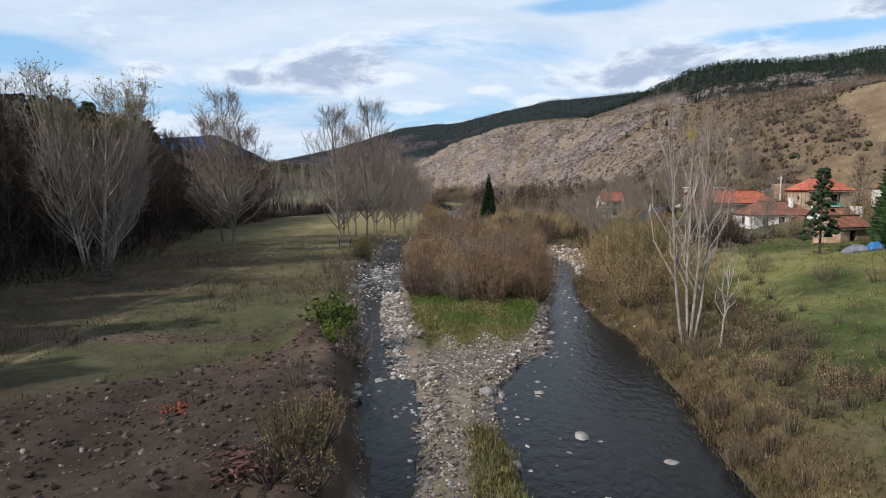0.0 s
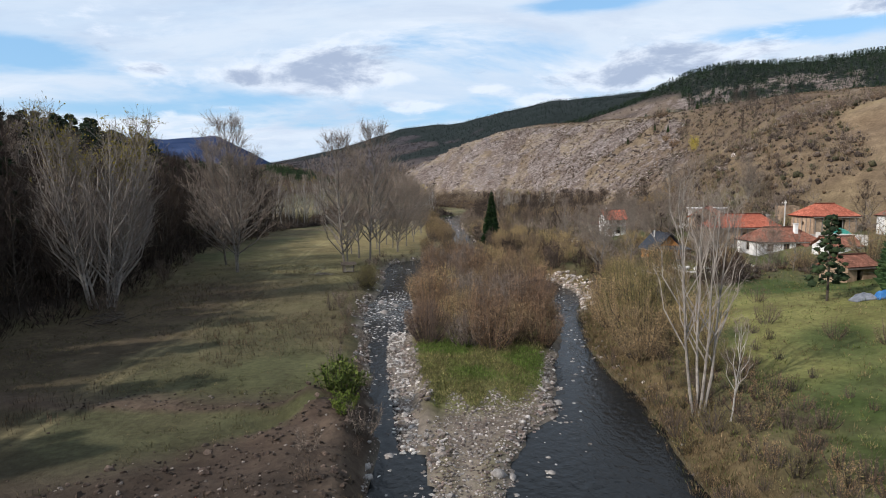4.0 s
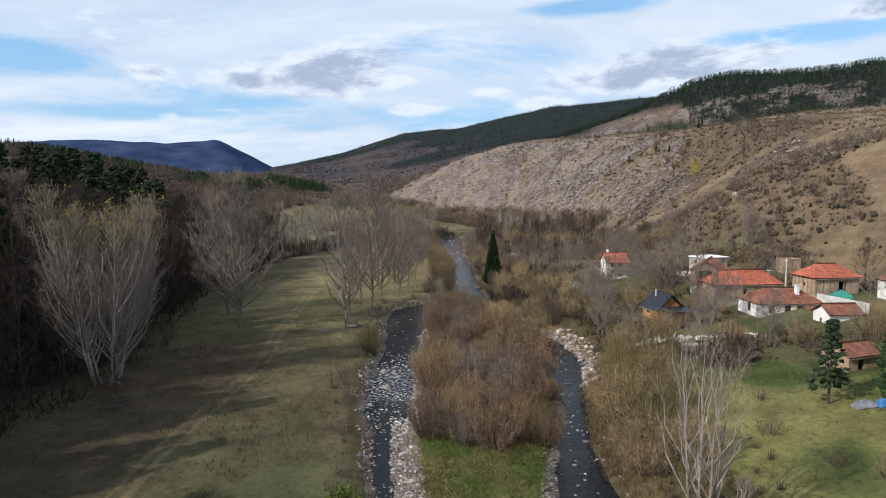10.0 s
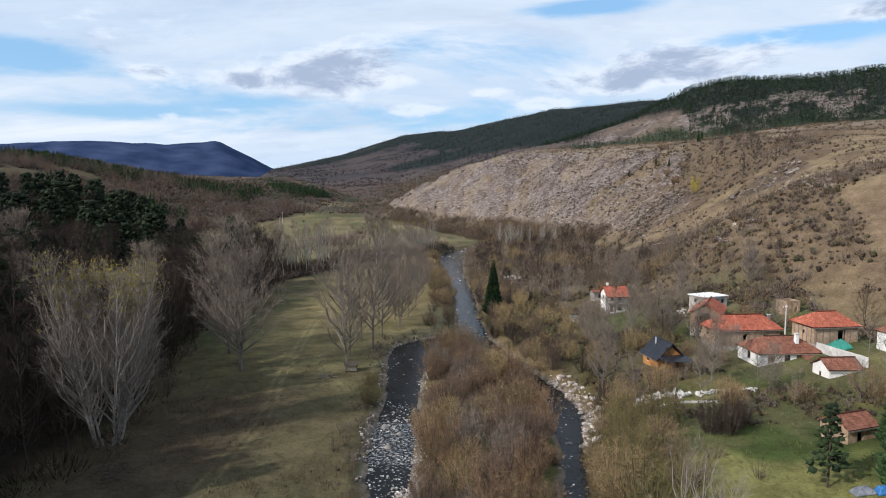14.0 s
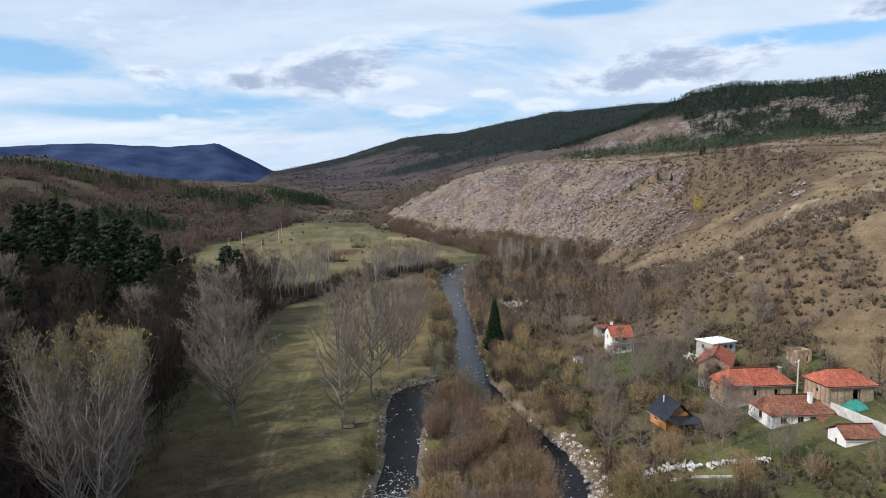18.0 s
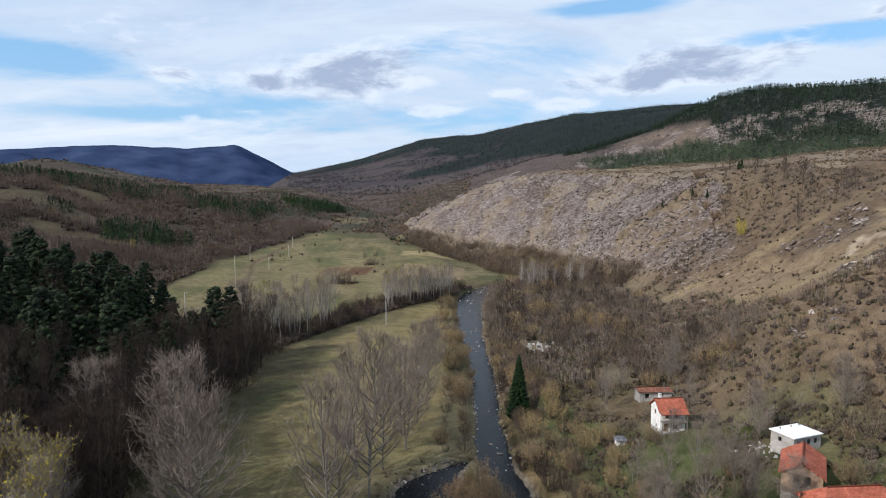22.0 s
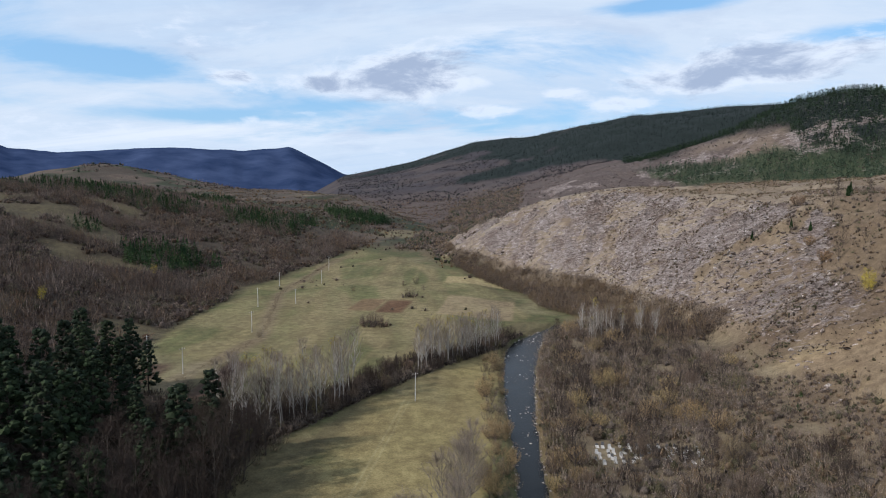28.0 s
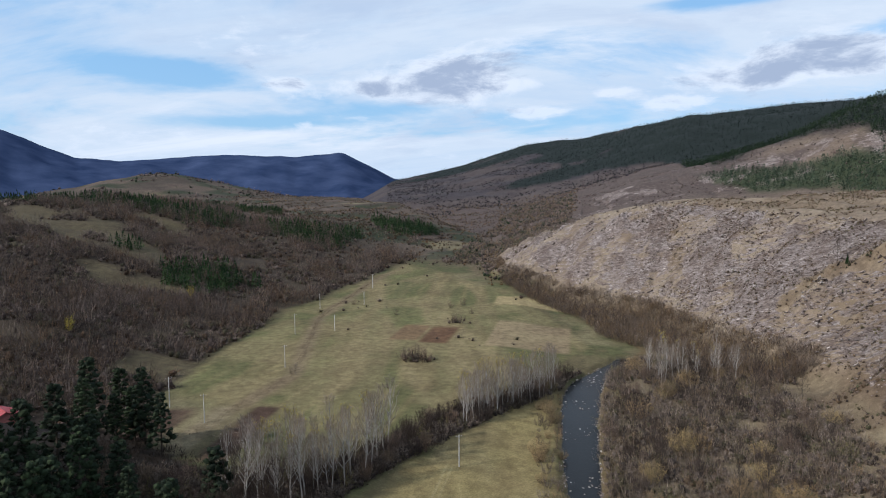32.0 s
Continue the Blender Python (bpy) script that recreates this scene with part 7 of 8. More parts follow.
clump_stuff("field_bushes", "scattered brown bushes in the fields", "bushes", p, tones_of(rng, len(p), HILL), (1.1, 3.2), rng, 70, dome=0.6, width=0.024)
p = scatter(rng, 9000, (-1350, -680, 1150, 1850), lambda x, y, m, z: fbm(x, y, 90, 3, 219) > 0.44)[:1500]
clump_stuff("knoll_scrub", "mottled brown scrub on the low hill far down the valley", "scrub", p, tones_of(rng, len(p), [(0.10, 0.074, 0.066), (0.14, 0.105, 0.092), (0.07, 0.056, 0.05), (0.025, 0.036, 0.022)]), (3.0, 9.0), rng, 12, dome=0.8, width=0.06)


# ---------------------------------------------------------------- stones
def stone_shape(rng, detail):
    bm = bmesh.new()
    bmesh.ops.create_icosphere(bm, subdivisions=detail, radius=1.0)
    for v in bm.verts:
        v.co *= rng.uniform(0.75, 1.15)
    v = np.array([q.co[:] for q in bm.verts])
    f = np.array([[q.index for q in p.verts] for p in bm.faces])
    bm.free()
    return v * np.array((1.0, 0.8, 0.55)), f


def stone_stuff(name, label, category, places, size, rng, tones, lift=0.1, detail=1, slab=None, tilt=0.25, level=None):
    """Many loose stones as one object."""
    shapes = [stone_shape(rng, detail) for _ in range(6)]
    z = heights(places[:, 0], places[:, 1]) if level is None else np.maximum(heights(places[:, 0], places[:, 1]), level)
    V, F, T, n = [], [], [], 0
    for k in range(6):
        idx = np.arange(len(places))[k::6]
        if not len(idx):
            continue
        v, f = shapes[k]
        if slab:
            v = v * np.array(slab)
        s = size[0] + (size[1] - size[0]) * rng.uniform(0, 1, len(idx)) ** 2.2
        a, b, c = rng.uniform(0, 6.28, len(idx)), rng.normal(0, tilt, len(idx)), rng.normal(0, tilt, len(idx))
        x, y, w = v[None, :, 0], v[None, :, 1], v[None, :, 2]
        y, w = y * np.cos(b)[:, None] - w * np.sin(b)[:, None], y * np.sin(b)[:, None] + w * np.cos(b)[:, None]
        x, w = x * np.cos(c)[:, None] + w * np.sin(c)[:, None], -x * np.sin(c)[:, None] + w * np.cos(c)[:, None]
        x, y = x * np.cos(a)[:, None] - y * np.sin(a)[:, None], x * np.sin(a)[:, None] + y * np.cos(a)[:, None]
        q = np.stack([x, y, w], 2) * s[:, None, None]
        q += np.stack([places[idx, 0], places[idx, 1], z[idx] + lift * s], 1)[:, None]
        V.append(q.reshape(-1, 3))
        F.append((f[None] + (np.arange(len(idx)) * len(v))[:, None, None]).reshape(-1, 3) + n)
        T.append(np.repeat(tones_of(rng, len(idx), tones), len(v), axis=0))
        n += len(idx) * len(v)
    me = mesh_from(name, np.concatenate(V), np.concatenate(F), False)
    set_tone(me, np.concatenate(T))
    me.materials.append(M_FAR)
    return tagged(new(name, me), label, category, kind="stuff")


PEBBLE = [(0.17, 0.147, 0.133), (0.23, 0.205, 0.188), (0.11, 0.092, 0.084), (0.34, 0.315, 0.297), (0.145, 0.112, 0.098)]
p = scatter(rng, 120000, (-9, 15, 22, 84), lambda x, y, m, z: (z > -0.1) & (z < 0.55) & ((m["isle"] > 0.2) & (y < 53.5 + 0.25 * x + 1.5 * np.sin(2.1 * x)) | (np.abs(m["inside"]) < 0.8) | (m["inside"] > 0)) & ((m["da"] > -1.2) | (x > 0)) & (x < m["xe"] - 4))[:11500]
stone_stuff("shingle", "grey and pinkish river shingle on the gravel bar", "gravel", p, (0.03, 0.14), rng, PEBBLE, 0.2, 1)
p = scatter(rng, 90000, (-14, 22, 22, 152), lambda x, y, m, z: (np.abs(m["inside"] + 0.1) < 1.2) & (fbm(x, y, 3.4, 3, 340) > 0.49) & ((y > 62) | (x > np.interp(y, *LEFT_A) + 0.3)) & ((m["da"] > m["db"]) | (x < np.interp(y, *LEFT_B) + 1.2) | (rng.uniform(size=len(x)) < 0.25)))[:5200]
stone_stuff("bank_stones", "pale cobbles lining the water's edge", "stones", p, (0.06, 0.30), rng, PEBBLE, 0.15, 1)
p = scatter(rng, 90000, (-14, 20, 24, 150), lambda x, y, m, z: (m["inside"] > 0) & np.where(m["da"] > m["db"], ((y > 72) & (y < 106) & (fbm(x, y, 3.0, 3, 341) > 0.47)) | (rng.uniform(size=len(x)) < (0.10 + 0.55 * sm(-2.6, -0.6, x - np.interp(y, *RIGHT_A))) * (y < 80) * (y > 38)) | (rng.uniform(size=len(x)) < 0.03), (rng.uniform(size=len(x)) < 0.10 * sm(5.5, 1.0, x - np.interp(y, *LEFT_B)))))[:4600]
stone_stuff("riffle_stones", "pale cobbles breaking the shallow water", "stones", p, (0.04, 0.30), rng, [(0.33, 0.31, 0.29), (0.20, 0.18, 0.165), (0.45, 0.43, 0.41)], 0.05, 1, level=-0.12)
p = scatter(rng, 90000, (-16, 12, 150, 372), lambda x, y, m, z: (m["inside"] > -0.6) & (rng.uniform(size=len(x)) < 0.25 * (m["inside"] < 0.5) + 0.06 * (fbm(x, y, 12, 2, 320) > 0.52)))[:1100]
stone_stuff("upstream_stones", "pale stones scattered along the river upstream", "stones", p, (0.1, 0.55), rng, PEBBLE[:4], 0.1, 1, level=-0.1)
p = scatter(rng, 30000, (14.5, 23.5, 88, 116), lambda x, y, m, z: (m["db"] < 0.3) & (m["db"] > -2.6) & (x > np.interp(y, *RIGHT_B) - 1))[:260]
stone_stuff("scree_bank", "white limestone blocks on the cut bank of the right arm", "stones", p, (0.15, 0.7), rng, [(0.30, 0.27, 0.245), (0.38, 0.35, 0.325), (0.24, 0.195, 0.165)], 0.2, 1)
p = scatter(rng, 60000, (-26, -3, 24, 54), lambda x, y, m, z: (m["inside"] < -0.3) & (x < np.interp(y, *LEFT_A)) & (rng.uniform(size=len(x)) < 0.015 + 0.5 * m["spoil"]))[:2200]
stone_stuff("spoil_stones", "clods and stones on the bulldozed earth", "rubble", p, (0.03, 0.15), rng, [(0.045, 0.034, 0.028), (0.06, 0.046, 0.038), (0.16, 0.138, 0.124), (0.038, 0.03, 0.025), (0.05, 0.038, 0.03)], 0.15, 1)
p = scatter(rng, 30000, (-20, -3, 25, 50), lambda x, y, m, z: (m["spoil"] > 0.35) & (m["inside"] < -0.3))[:420]
stone_stuff("earth_clods", "dark clods of dug earth on the bank", "rubble", p, (0.08, 0.34), rng, [(0.05, 0.037, 0.031), (0.066, 0.05, 0.041), (0.085, 0.064, 0.052)], 0.0, 1, None, 0.5)


def ledge_stuff(name, label, places, rng, tones, size):
    """Beds of limestone standing out of the slope: flat broken slabs that all lie along the strata."""
    n = len(places)
    box = np.array([(sx, sy, sz) for sx in (-0.5, 0.5) for sy in (-0.5, 0.5) for sz in (-0.5, 0.5)])
    tri = np.array([(0, 1, 3), (0, 3, 2), (4, 6, 7), (4, 7, 5), (0, 4, 5), (0, 5, 1), (2, 3, 7), (2, 7, 6), (0, 2, 6), (0, 6, 4), (1, 5, 7), (1, 7, 3)])
    s = size[0] + (size[1] - size[0]) * rng.uniform(0, 1, n) ** 2.5
    dims = np.stack([s * rng.uniform(0.6, 1.5, n), s * rng.uniform(0.25, 0.6, n), s * rng.uniform(0.5, 1.1, n)], 1)
    v = (box[None] + rng.normal(0, 0.2, (n, 8, 3))) * dims[:, None]
    axes = np.array([a[:] for a in STRATA])[None] + rng.normal(0, 0.24, (n, 3, 3))
    v = np.einsum("nij,njk->nik", v, axes)
    v += np.stack([places[:, 0], places[:, 1], heights(places[:, 0], places[:, 1]) + 0.1 * s], 1)[:, None]
    me = mesh_from(name, v.reshape(-1, 3), (tri[None] + np.arange(n)[:, None, None] * 8).reshape(-1, 3), False)
    set_tone(me, np.repeat(tones_of(rng, n, tones), 8, axis=0))
    me.materials.append(M_FAR)
    return tagged(new(name, me), label, "rock", kind="stuff")


LIME = [(0.155, 0.13, 0.118), (0.19, 0.162, 0.15), (0.12, 0.096, 0.086), (0.27, 0.24, 0.225), (0.14, 0.112, 0.096)]
p = scatter(rng, 200000, (-60, 260, 236, 700), lambda x, y, m, z: (m["rock"] > 0.12) & (rng.uniform(size=len(x)) < 0.22 + 0.78 * (fbm(x, y, 15, 4, 301) > 0.52)))[:13000]
ledge_stuff("crags", "weathered grey limestone ledges on the steep slope", p[:5200], rng, LIME, (0.3, 1.3))
p = scatter(rng, 60000, (66, 150, 170, 400), lambda x, y, m, z: (m["rise"] > 4) & (m["ravine"] < 0.3) & (fbm(x, y, 24, 4, 302) > 0.58))[:1100]
ledge_stuff("loose_slabs", "scattered limestone slabs in the dry grass", p, rng, LIME, (0.4, 1.5))

# larger single stones in and beside the river
shapes = []
for k in range(5):
    v, f = stone_shape(np.random.default_rng(400 + k), 2)
    bmv = mesh_from("river_rock", v, f, True)
    bmv.materials.append(M_STONE)
    shapes.append(bmv)
p = thin(scatter(rng, 4000, (-13, 16, 29, 140), lambda x, y, m, z: (m["inside"] > -0.5) & ((m["da"] > m["db"]) | (x < np.interp(y, *LEFT_B) + 4.5) | (y > 95))), 1.8, 110)
known = [(10.5, 33.3, 0.42), (3.1, 41.4, 0.5), (3.9, 41.6, 0.36), (2.2, 36.0, 0.3), (-3.2, 44.5, 0.4), (-4.0, 41.0, 0.34), (6.3, 44.4, 0.3), (-8.3, 88, 0.7), (-7.2, 92.5, 0.6), (-9.4, 95, 0.8), (8.4, 36.5, 0.2), (9.8, 37.2, 0.18)]
for i, q in enumerate([*known, *[(a, c, 0.13 + 0.36 * rng.uniform() ** 2.5) for a, c in p]]):
    s = q[2]
    ob = new("river_rock", shapes[i % 5])
    zz = max(height(q[0], q[1]), -0.15)
    ob.matrix_world = pose(q[0], q[1], zz + 0.12 * s, rng.uniform(-12, 12), rng.uniform(-12, 12), rng.uniform(0, 360))
    ob.scale = (s, s * rng.uniform(0.8, 1.1), s * rng.uniform(0.8, 1.2))
    tagged(ob, "pale rounded limestone rock standing in the shallow river", "rock", "river rocks")

# grass and stalks near the start
p = scatter(rng, 60000, (10, 24, 20, 92), lambda x, y, m, z: (x - m["xe"] > -0.35) & (x - m["xe"] < 3.0) & (rng.uniform(size=len(x)) < 1.2 - 0.33 * (x - m["xe"])))[:2600]
clump_stuff("bank_grass", "olive and brown rank grass hanging over the right bank", "grass", p, tones_of(rng, len(p), [(0.10, 0.074, 0.042), (0.135, 0.098, 0.056), (0.075, 0.078, 0.032), (0.165, 0.118, 0.07)]), (0.2, 0.6), rng, 12, width=0.05, upright=0.9)
p = scatter(rng, 60000, (-4, 14, 50, 72), lambda x, y, m, z: (m["isle"] > 0.5) & (m["inside"] < -1.0) & (y > 53 + 0.25 * x + 1.5 * np.sin(2.1 * x)))[:5200]
tn = tones_of(rng, len(p), [(0.12, 0.12, 0.045), (0.15, 0.14, 0.055), (0.21, 0.18, 0.085), (0.10, 0.115, 0.035)])
gr = sm(0.50, 0.6, fbm(p[:, 0], p[:, 1], 4.5, 2, 330))[:, None]
tn = tn * (1 - gr) + np.array((0.085, 0.125, 0.028)) * gr
clump_stuff("island_grass", "long green and straw-coloured grass on the island", "grass", p, tn, (0.14, 0.42), rng, 10, width=0.07, upright=0.8)
p = scatter(rng, 60000, (2, 4.4, 24, 36), lambda x, y, m, z: (m["inside"] < -0.15) & (z > 0.05))[:900]
clump_stuff("bar_grass", "rank green and straw grass on the gravel bar", "grass", p, tones_of(rng, len(p), [(0.11, 0.13, 0.035), (0.19, 0.165, 0.07), (0.14, 0.10, 0.05)]), (0.16, 0.45), rng, 11, width=0.06, upright=0.9)
p = scatter(rng, 90000, (-46, -4, 22, 130), lambda x, y, m, z: (m["inside"] < -1.5) & (x < np.interp(y, *LEFT_A)) & (m["spoil"] < 0.4) & (fbm(x, y, 6, 3, 311) > 0.45))[:6500]
clump_stuff("meadow_grass", "short grazed autumn grass tufts in the meadow", "grass", p, tones_of(rng, len(p), [(0.058, 0.06, 0.027), (0.08, 0.073, 0.038), (0.115, 0.096, 0.057)]), (0.12, 0.32), rng, 9, width=0.07, upright=0.9)
p = scatter(rng, 30000, (-44, -8, 30, 120), lambda x, y, m, z: (m["inside"] < -2) & (x < np.interp(y, *LEFT_A)) & (fbm(x, y, 9, 3, 312) > 0.63))[:500]
clump_stuff("dead_stalks", "dead brown thistle stalks in the meadow", "weeds", p, tones_of(rng, len(p), [(0.07, 0.05, 0.035), (0.10, 0.075, 0.05)]), (0.35, 0.75), rng, 10, width=0.035, upright=1.3)
p = scatter(rng, 90000, (12, 60, 22, 110), lambda x, y, m, z: (x - m["xe"] > 0.4) & clear(x, y) & ((x - m["xe"] < 9) | (rng.uniform(size=len(x)) < 0.5)))[:6500]
clump_stuff("pasture_grass", "green pasture grass with straw-coloured tufts", "grass", p, tones_of(rng, len(p), [(0.075, 0.095, 0.028), (0.105, 0.115, 0.038), (0.17, 0.142, 0.073), (0.13, 0.10, 0.052)]), (0.14, 0.42), rng, 9, width=0.08, upright=0.9)


# ---------------------------------------------------------------- small things
def pole(x, y, tall, arm=True, m=M_CONCRETE, label="weathered utility pole with a crossarm and insulators"):
    r = tagged(new("utility_pole"), label, "pole", "utility poles")
    r.matrix_world = pose(x, y, height(x, y), 0, 0, 40)
    pl = Pile()
    pl.stick((0, 0, -0.8), (0, 0, tall), 0.15, 0.09, 8)
    part("shaft", pl, m, r)
    if arm:
        box_part("crossarm", (-0.9, 0.9, 0.10, 0.2, tall - 0.6, tall - 0.48), M_OLDWOOD, r)
        for dx in (-0.8, 0.0, 0.8):
            q = Pile()
            q.stick((dx, 0.15, tall - 0.475), (dx, 0.15, tall - 0.25), 0.05, 0.035, 6)
            part("insulator", q, M_PLASTER, r)


for x, y, h in ((-132.9, 290, 10), (-113.8, 280, 9), (-135, 276, 8), (-115.8, 339, 9), (-136.8, 393, 10), (-142.4, 530, 10), (-120.2, 403, 8), (-31.5, 264.7, 8.5), (-150, 455, 9), (-128, 470, 8.5), (57.4, 117.6, 6.6)):
    pole(x, y, h)


def loose_pile(name, label, category, at, stones, spread, size, material, flat=0.5, shape_seed=500, group=""):
    """A heap whose pieces are parts of it."""
    r = tagged(new(name), label, category, group)
    r.matrix_world = pose(at[0], at[1], height(at[0], at[1]))
    g = np.random.default_rng(shape_seed)
    meshes = []
    for k in range(4):
        v, f = stone_shape(g, 1)
        me = mesh_from("stone", v, f, False)
        me.materials.append(material)
        meshes.append(me)
    for i in range(stones):
        s = g.uniform(*size)
        dx, dy = g.normal(0, spread[0]), g.normal(0, spread[1])
        o = new("stone", meshes[i % 4])
        o.parent = r
        zz = height(at[0] + dx, at[1] + dy) - r.location.z
        k = math.exp(-(dx / spread[0]) ** 2 - (dy / spread[1]) ** 2)
        o.matrix_local = pose(dx, dy, zz + s * 0.2 + flat * k * g.uniform(0, 1), g.uniform(0, 90), g.uniform(0, 90), g.uniform(0, 360)) @ Matrix.Diagonal((s, s, s, 1))
    return r


M_WHITESTONE = surface("quarried_stone", (0.48, 0.47, 0.45), (0.74, 0.73, 0.71), 1.2, 0.9, 0.3)
g = np.random.default_rng(77)
wall_r = tagged(new("rubble_wall"), "loose white limestone rubble wall beside the garden lawn", "wall")
wall_r.matrix_world = pose(31, 97, height(31, 97))
meshes = []
for k in range(5):
    v, f = stone_shape(g, 1)
    me = mesh_from("stone", v * np.array((1, 1, 1.3)), f, False)
    me.materials.append(M_WHITESTONE)
    meshes.append(me)
for i in range(230):
    t = g.uniform(0, 1)
    if 0.46 < t < 0.52:
        continue
    x, y = np.interp(t, [0, 0.2, 0.45, 0.53, 1], [24.3, 28, 33.3, 34.7, 44]), np.interp(t, [0, 0.2, 0.45, 0.53, 1], [94.8, 96.9, 96.4, 96.9, 98.8])
    y += g.normal(0, 0.35)
    s = g.uniform(0.18, 0.42) * (0.75 if t > 0.53 else 1.0)
    o = new("stone", meshes[i % 5])
    o.parent = wall_r
    o.matrix_local = pose(x - 31, y - 97, height(x, y) - wall_r.location.z + g.uniform(0.05, 0.6 if t < 0.5 else 0.35), g.uniform(0, 60), g.uniform(0, 60), g.uniform(0, 360)) @ Matrix.Diagonal((s, s, s, 1))
slab = Pile()
slab.stick((0, 0, -0.2), (0.12, 0, 0.8), 0.26, 0.2, 5)
slab.stick((0.12, 0, 0.8), (0.3, 0.05, 1.35), 0.2, 0.07, 5)
ob = new("standing_stone", slab.mesh("standing_stone", M_WHITESTONE))
ob.matrix_world = pose(31.2, 96.6, height(31.2, 96.6))
tagged(ob, "upright white stone standing at the rubble wall", "stone")

# pale kerb of the lane below the rubble wall
lane_r = tagged(new("lane_kerb"), "pale concrete kerb along the garden lane", "kerb")
lane_r.matrix_world = pose(27.8, 93.4, 0)
for i in range(9):
    x = 27.8 + i * 0.95
    zz = min(height(x, 93.4), height(x + 0.94, 93.4))
    box_part("kerb_block", (x - 27.8, x - 27.8 + 0.94, -0.14, 0.14, zz - 0.3, zz + 0.28), M_CONCRETE, lane_r, bevel=0.02)

# garden wall that climbs past the farmhouse
r = tagged(new("garden_wall"), "pale concrete garden wall stepping down the slope", "wall")
r.matrix_world = pose(59.4, 107, 0)
for i in range(7):
    a = np.array((58.6, 114.2)) + (np.array((60.6, 100.4)) - np.array((58.6, 114.2))) * i / 7
    c = np.array((58.6, 114.2)) + (np.array((60.6, 100.4)) - np.array((58.6, 114.2))) * (i + 1) / 7
    zz = height(*a)
    ang = math.degrees(math.atan2(c[1] - a[1], c[0] - a[0]))
    box_part("wall_panel", (0.004, float(np.hypot(*(c - a))) - 0.004, -0.1, 0.1, zz - 1.0, zz + 1.5), M_CONCRETE, r, bevel=0.02, turn=pose(a[0] - 59.4, a[1] - 107, 0, 0, 0, ang))


def sheet_heap(name, label, at, w, d, h, material, seed, category="tarpaulin"):
    """A sagging cover over a heap."""
    g = np.random.default_rng(seed)
    n = 22
    X, Y = np.meshgrid(np.linspace(-1, 1, n), np.linspace(-1, 1, n))
    k = np.clip(1 - np.maximum(np.abs(X), np.abs(Y)) ** 2.6, 0, 1)
    Z = h * k * (0.72 + 0.55 * fbm(X * 2 + seed, Y * 2, 1.0, 3, seed)) + 0.06 * np.abs(np.sin(X * 5 + Y * 3 + seed)) * k
    zg = heights((at[0] + X * w / 2).ravel(), (at[1] + Y * d / 2).ravel()).reshape(n, n)
    base = height(*at)
    v = np.stack([X * w / 2, Y * d / 2, zg - base + Z + 0.03], 2).reshape(-1, 3)
    i = (np.arange(n - 1)[:, None] * n + np.arange(n - 1)[None]).ravel()
    me = mesh_from(name, v, np.stack([i, i + 1, i + n + 1, i + n], 1))
    me.materials.append(material)
    ob = new(name, me)
    ob.matrix_world = pose(at[0], at[1], base)
    md = ob.modifiers.new("thickness", "SOLIDIFY")
    md.thickness = 0.03
    return tagged(ob, label, category)


M_TARP = surface("green_tarp", (0.03, 0.19, 0.15), (0.06, 0.30, 0.24), 1.5, 0.5, 0.3)
M_BLUE = surface("blue_tarp", (0.03, 0.13, 0.36), (0.07, 0.24, 0.52), 1.5, 0.5, 0.3)
M_FOIL = surface("grey_sheeting", (0.11, 0.12, 0.145), (0.25, 0.265, 0.30), 2.0, 0.45, 0.5)
sheet_heap("green_tarpaulin", "green tarpaulin thrown over a heap beside the barn", (61.9, 109.9), 3.6, 2.6, 1.3, M_TARP, 5)
sheet_heap("grey_sheeting", "grey plastic sheeting over a heap on the grass", (37.4, 64.8), 1.9, 1.3, 0.6, M_FOIL, 6)
sheet_heap("blue_tarpaulin", "blue tarpaulin over stacked firewood", (38.8, 64.3), 1.2, 1.0, 0.7, M_BLUE, 7)
loose_pile("building_rubble", "heap of pale rubble beside the unfinished house", "rubble", (49.5, 141.5), 70, (2.6, 1.4), (0.15, 0.5), M_CONCRETE, 0.6, 510)
loose_pile("red_brick_rubble", "small heap of broken red brick on bare earth", "rubble", (-11.4, 35.2), 45, (0.5, 0.4), (0.05, 0.12), surface("red_brick", (0.22, 0.045, 0.03), (0.34, 0.09, 0.06), 4), 0.15, 511)
loose_pile("field_stones", "pale stones cleared to the meadow edge", "stones", (-12.6, 30.6), 7, (1.6, 0.8), (0.08, 0.2), M_STONE, 0.0, 512)


def stick_heap(name, label, at, n, spread, length, material, seed, rise=0.4):
    r = tagged(new(name), label, "wood pile")
    r.matrix_world = pose(at[0], at[1], height(*at))
    g = np.random.default_rng(seed)
    for i in range(n):
        a = np.array([g.normal(0, spread), g.normal(0, spread), g.uniform(0.03, rise)])
        d = unit(np.array([g.normal(), g.normal(), g.normal(0, 0.18)])) * g.uniform(*length)
        pl = Pile()
        pl.stick(a - d / 2, a + d / 2, 0.05, 0.035, 5)
        part("stick", pl, material, r)


stick_heap("plank_heap", "heap of broken reddish boards on the bank edge", (-5.9, 27.9), 90, 0.5, (0.25, 0.6), surface("red_boards", (0.075, 0.036, 0.028), (0.17, 0.085, 0.065), 3), 601, 0.5)
stick_heap("brush_heap", "heap of dead branches at the edge of the wood", (-38.5, 77.5), 46, 1.5, (1.2, 3.6), M_DARK_BARK, 602, 0.7)
stick_heap("fallen_branches", "fallen grey branches lying in the meadow", (-22.0, 116.5), 12, 1.1, (1.5, 4.0), M_BARK, 603, 0.2)

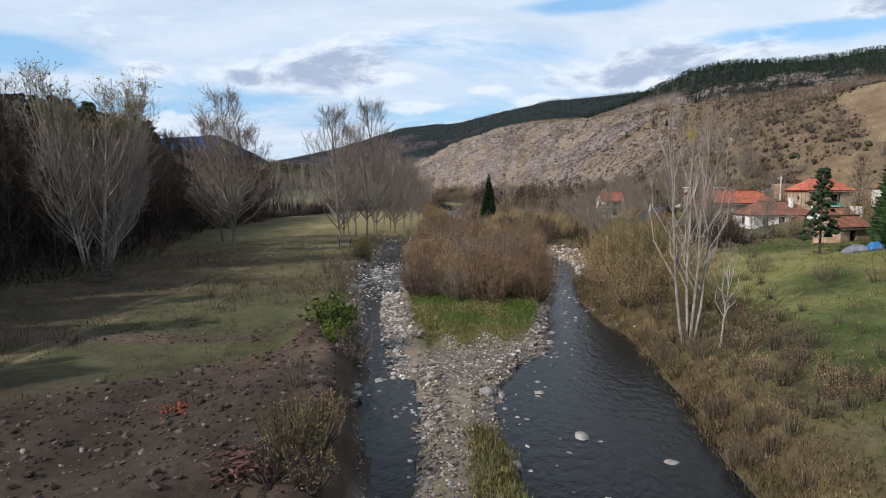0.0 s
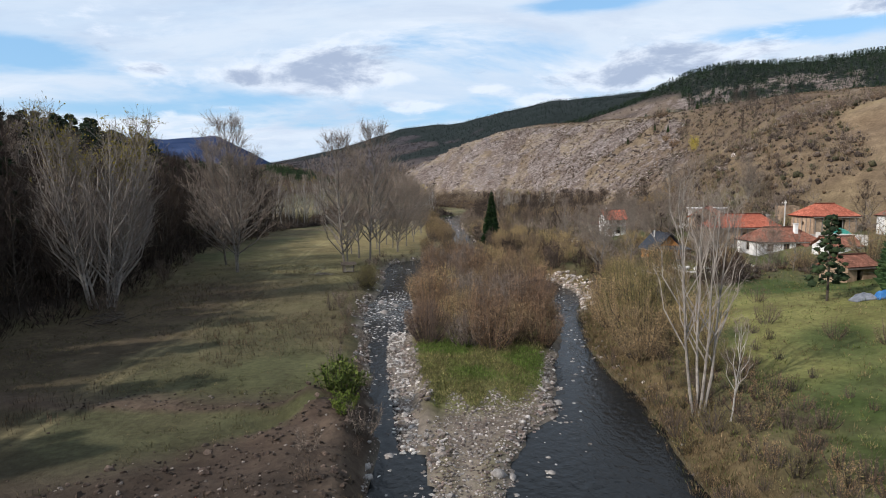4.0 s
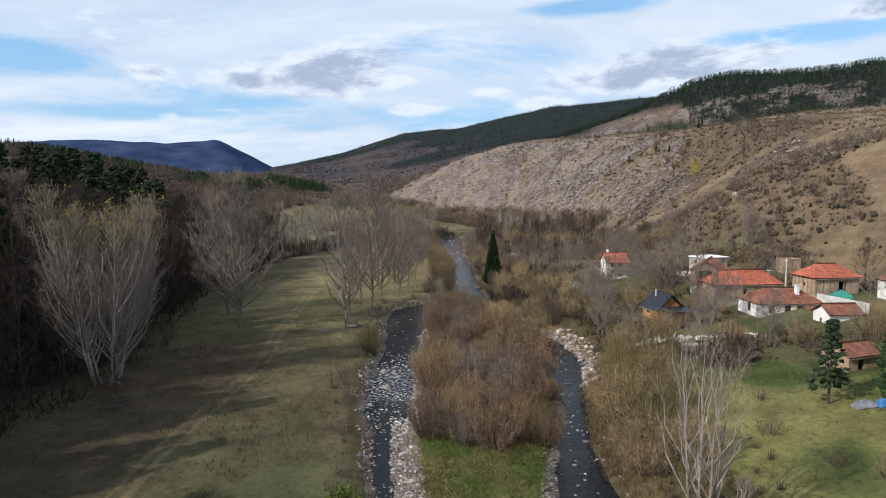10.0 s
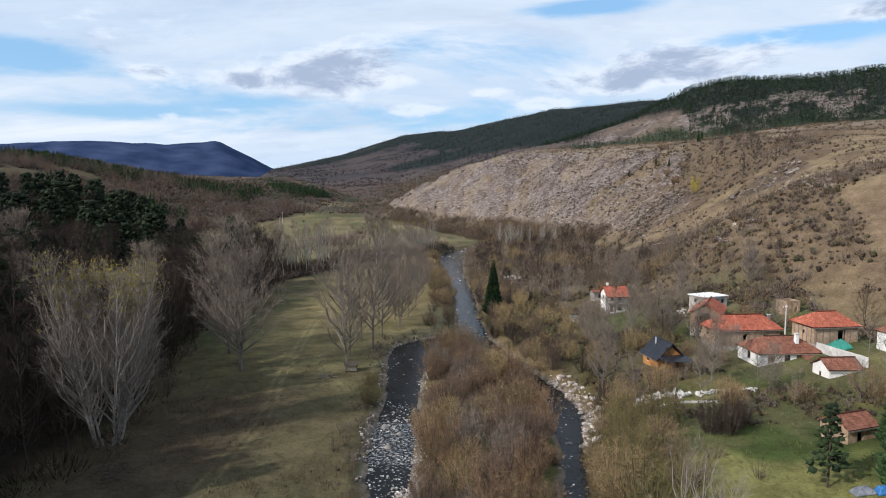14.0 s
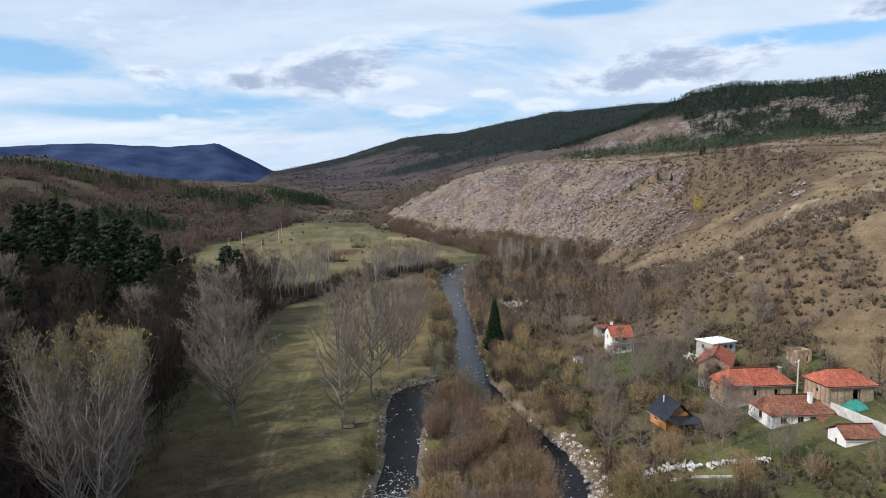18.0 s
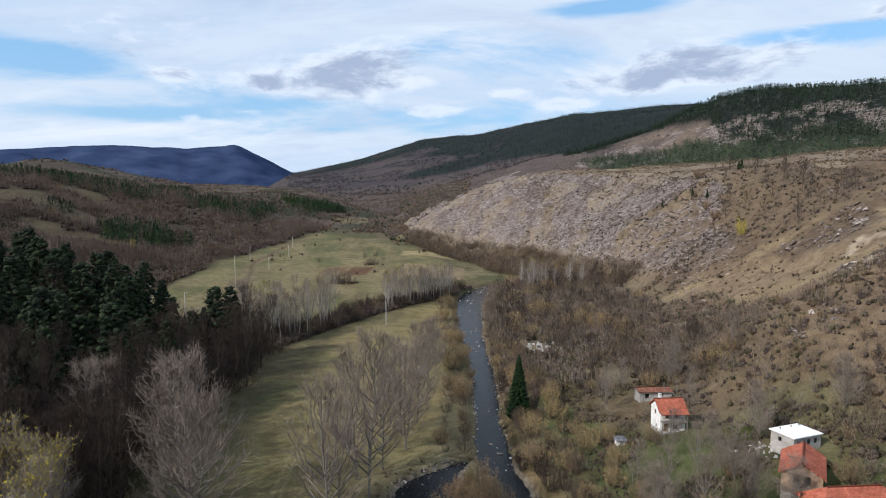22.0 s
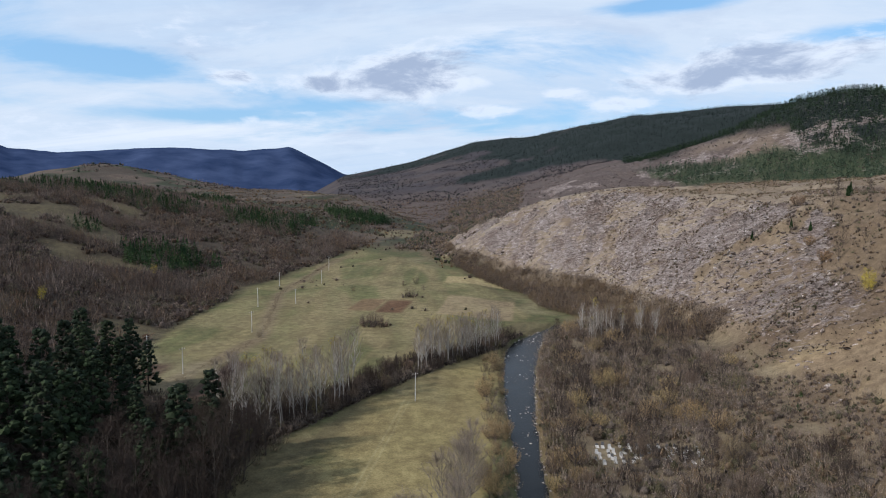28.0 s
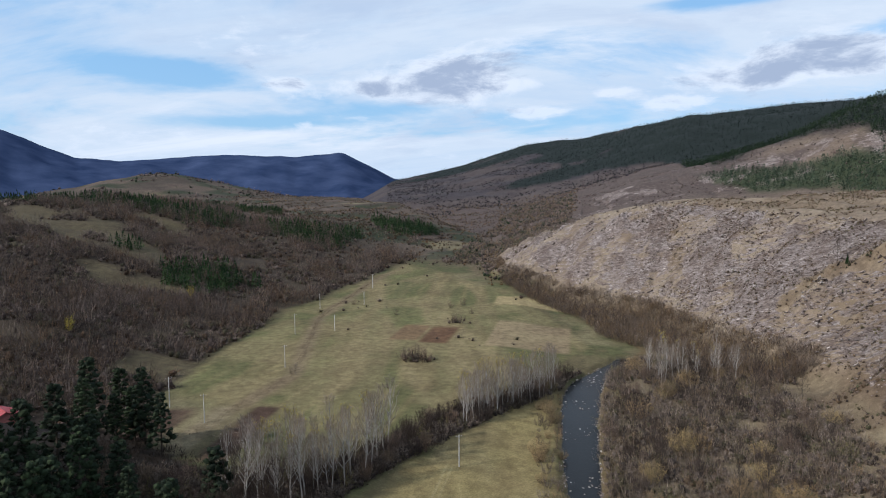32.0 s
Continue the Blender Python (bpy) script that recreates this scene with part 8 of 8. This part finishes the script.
r = tagged(new("hay_feeder"), "small dark wooden shelter under the bare trees", "shelter")
r.matrix_world = pose(-18.0, 118.6, height(-18.0, 118.6), 0, 0, 12)
for sx in (-0.95, 0.95):
    for sy in (-0.6, 0.6):
        box_part("post", (sx - 0.06, sx + 0.06, sy - 0.06, sy + 0.06, -0.3, 1.5), M_DARK_BARK, r)
for i in range(5):
    box_part("rail", (-0.89, 0.89, -0.64, -0.58, 0.2 + i * 0.2, 0.3 + i * 0.2), M_OLDWOOD, r)
roof_plane([(-1.3, -0.95, 1.35), (1.3, -0.95, 1.35), (1.3, 0, 1.85), (-1.3, 0, 1.85)], 0.05, M_DARK_BARK, r)
roof_plane([(1.3, 0.95, 1.35), (-1.3, 0.95, 1.35), (-1.3, 0.005, 1.85), (1.3, 0.005, 1.85)], 0.05, M_DARK_BARK, r)
box_part("floor_board", (-0.9, 0.9, -0.55, 0.55, 0.12, 0.18), M_OLDWOOD, r)

# graveyard in the thicket
M_MARBLE = surface("grave_stone", (0.34, 0.34, 0.33), (0.58, 0.58, 0.57), 2.0, 0.6, 0.1)
M_DARKSTONE = surface("dark_grave_stone", (0.05, 0.05, 0.055), (0.14, 0.14, 0.145), 2.0, 0.4, 0.1)
g = np.random.default_rng(88)
for i in range(46):
    x, y = 17.5 + (i % 12) * 2.1 + g.uniform(-0.9, 0.9), 228.5 + (i // 12) * 2.9 + g.uniform(-0.8, 0.8)
    r = tagged(new("grave"), "low grave with an upright headstone among shrubs", "grave", "graves")
    r.matrix_world = pose(x, y, height(x, y), 0, 0, g.uniform(-6, 6))
    m = M_MARBLE if g.uniform() < 0.5 else M_DARKSTONE
    h = g.uniform(0.5, 1.05)
    box_part("kerb", (-0.42, 0.42, -1.8, -0.05, -0.3, 0.14), M_GREYWALL, r, bevel=0.03)
    bm = bmesh.new()
    block(bm, -0.36, 0.36, -0.02, 0.12, -0.3, h)
    bmesh.ops.bevel(bm, geom=[e for e in bm.edges if abs(e.verts[0].co.x - e.verts[1].co.x) < 1e-5 and e.verts[0].co.z > 0.1 and e.verts[1].co.z > 0.1], offset=0.12, segments=2, affect="EDGES")
    part("headstone", bm, m, r)

# small pale hut below the cottage, white boundary posts
r = tagged(new("hen_house"), "small white hen house in the cottage garden", "hut")
r.matrix_world = pose(28.2, 154.5, height(28.2, 154.5), 0, 0, 10)
box_part("body", (-0.9, 0.9, -0.6, 0.6, -0.2, 1.1), M_PLASTER, r, bevel=0.02)
box_part("hatch", (-0.3, 0.3, -0.63, -0.603, 0.1, 0.7), M_OLDWOOD, r)
roof_plane([(-1.1, -0.85, 1.05), (1.1, -0.85, 1.05), (1.1, 0.85, 1.35), (-1.1, 0.85, 1.35)], 0.06, M_FOIL, r)
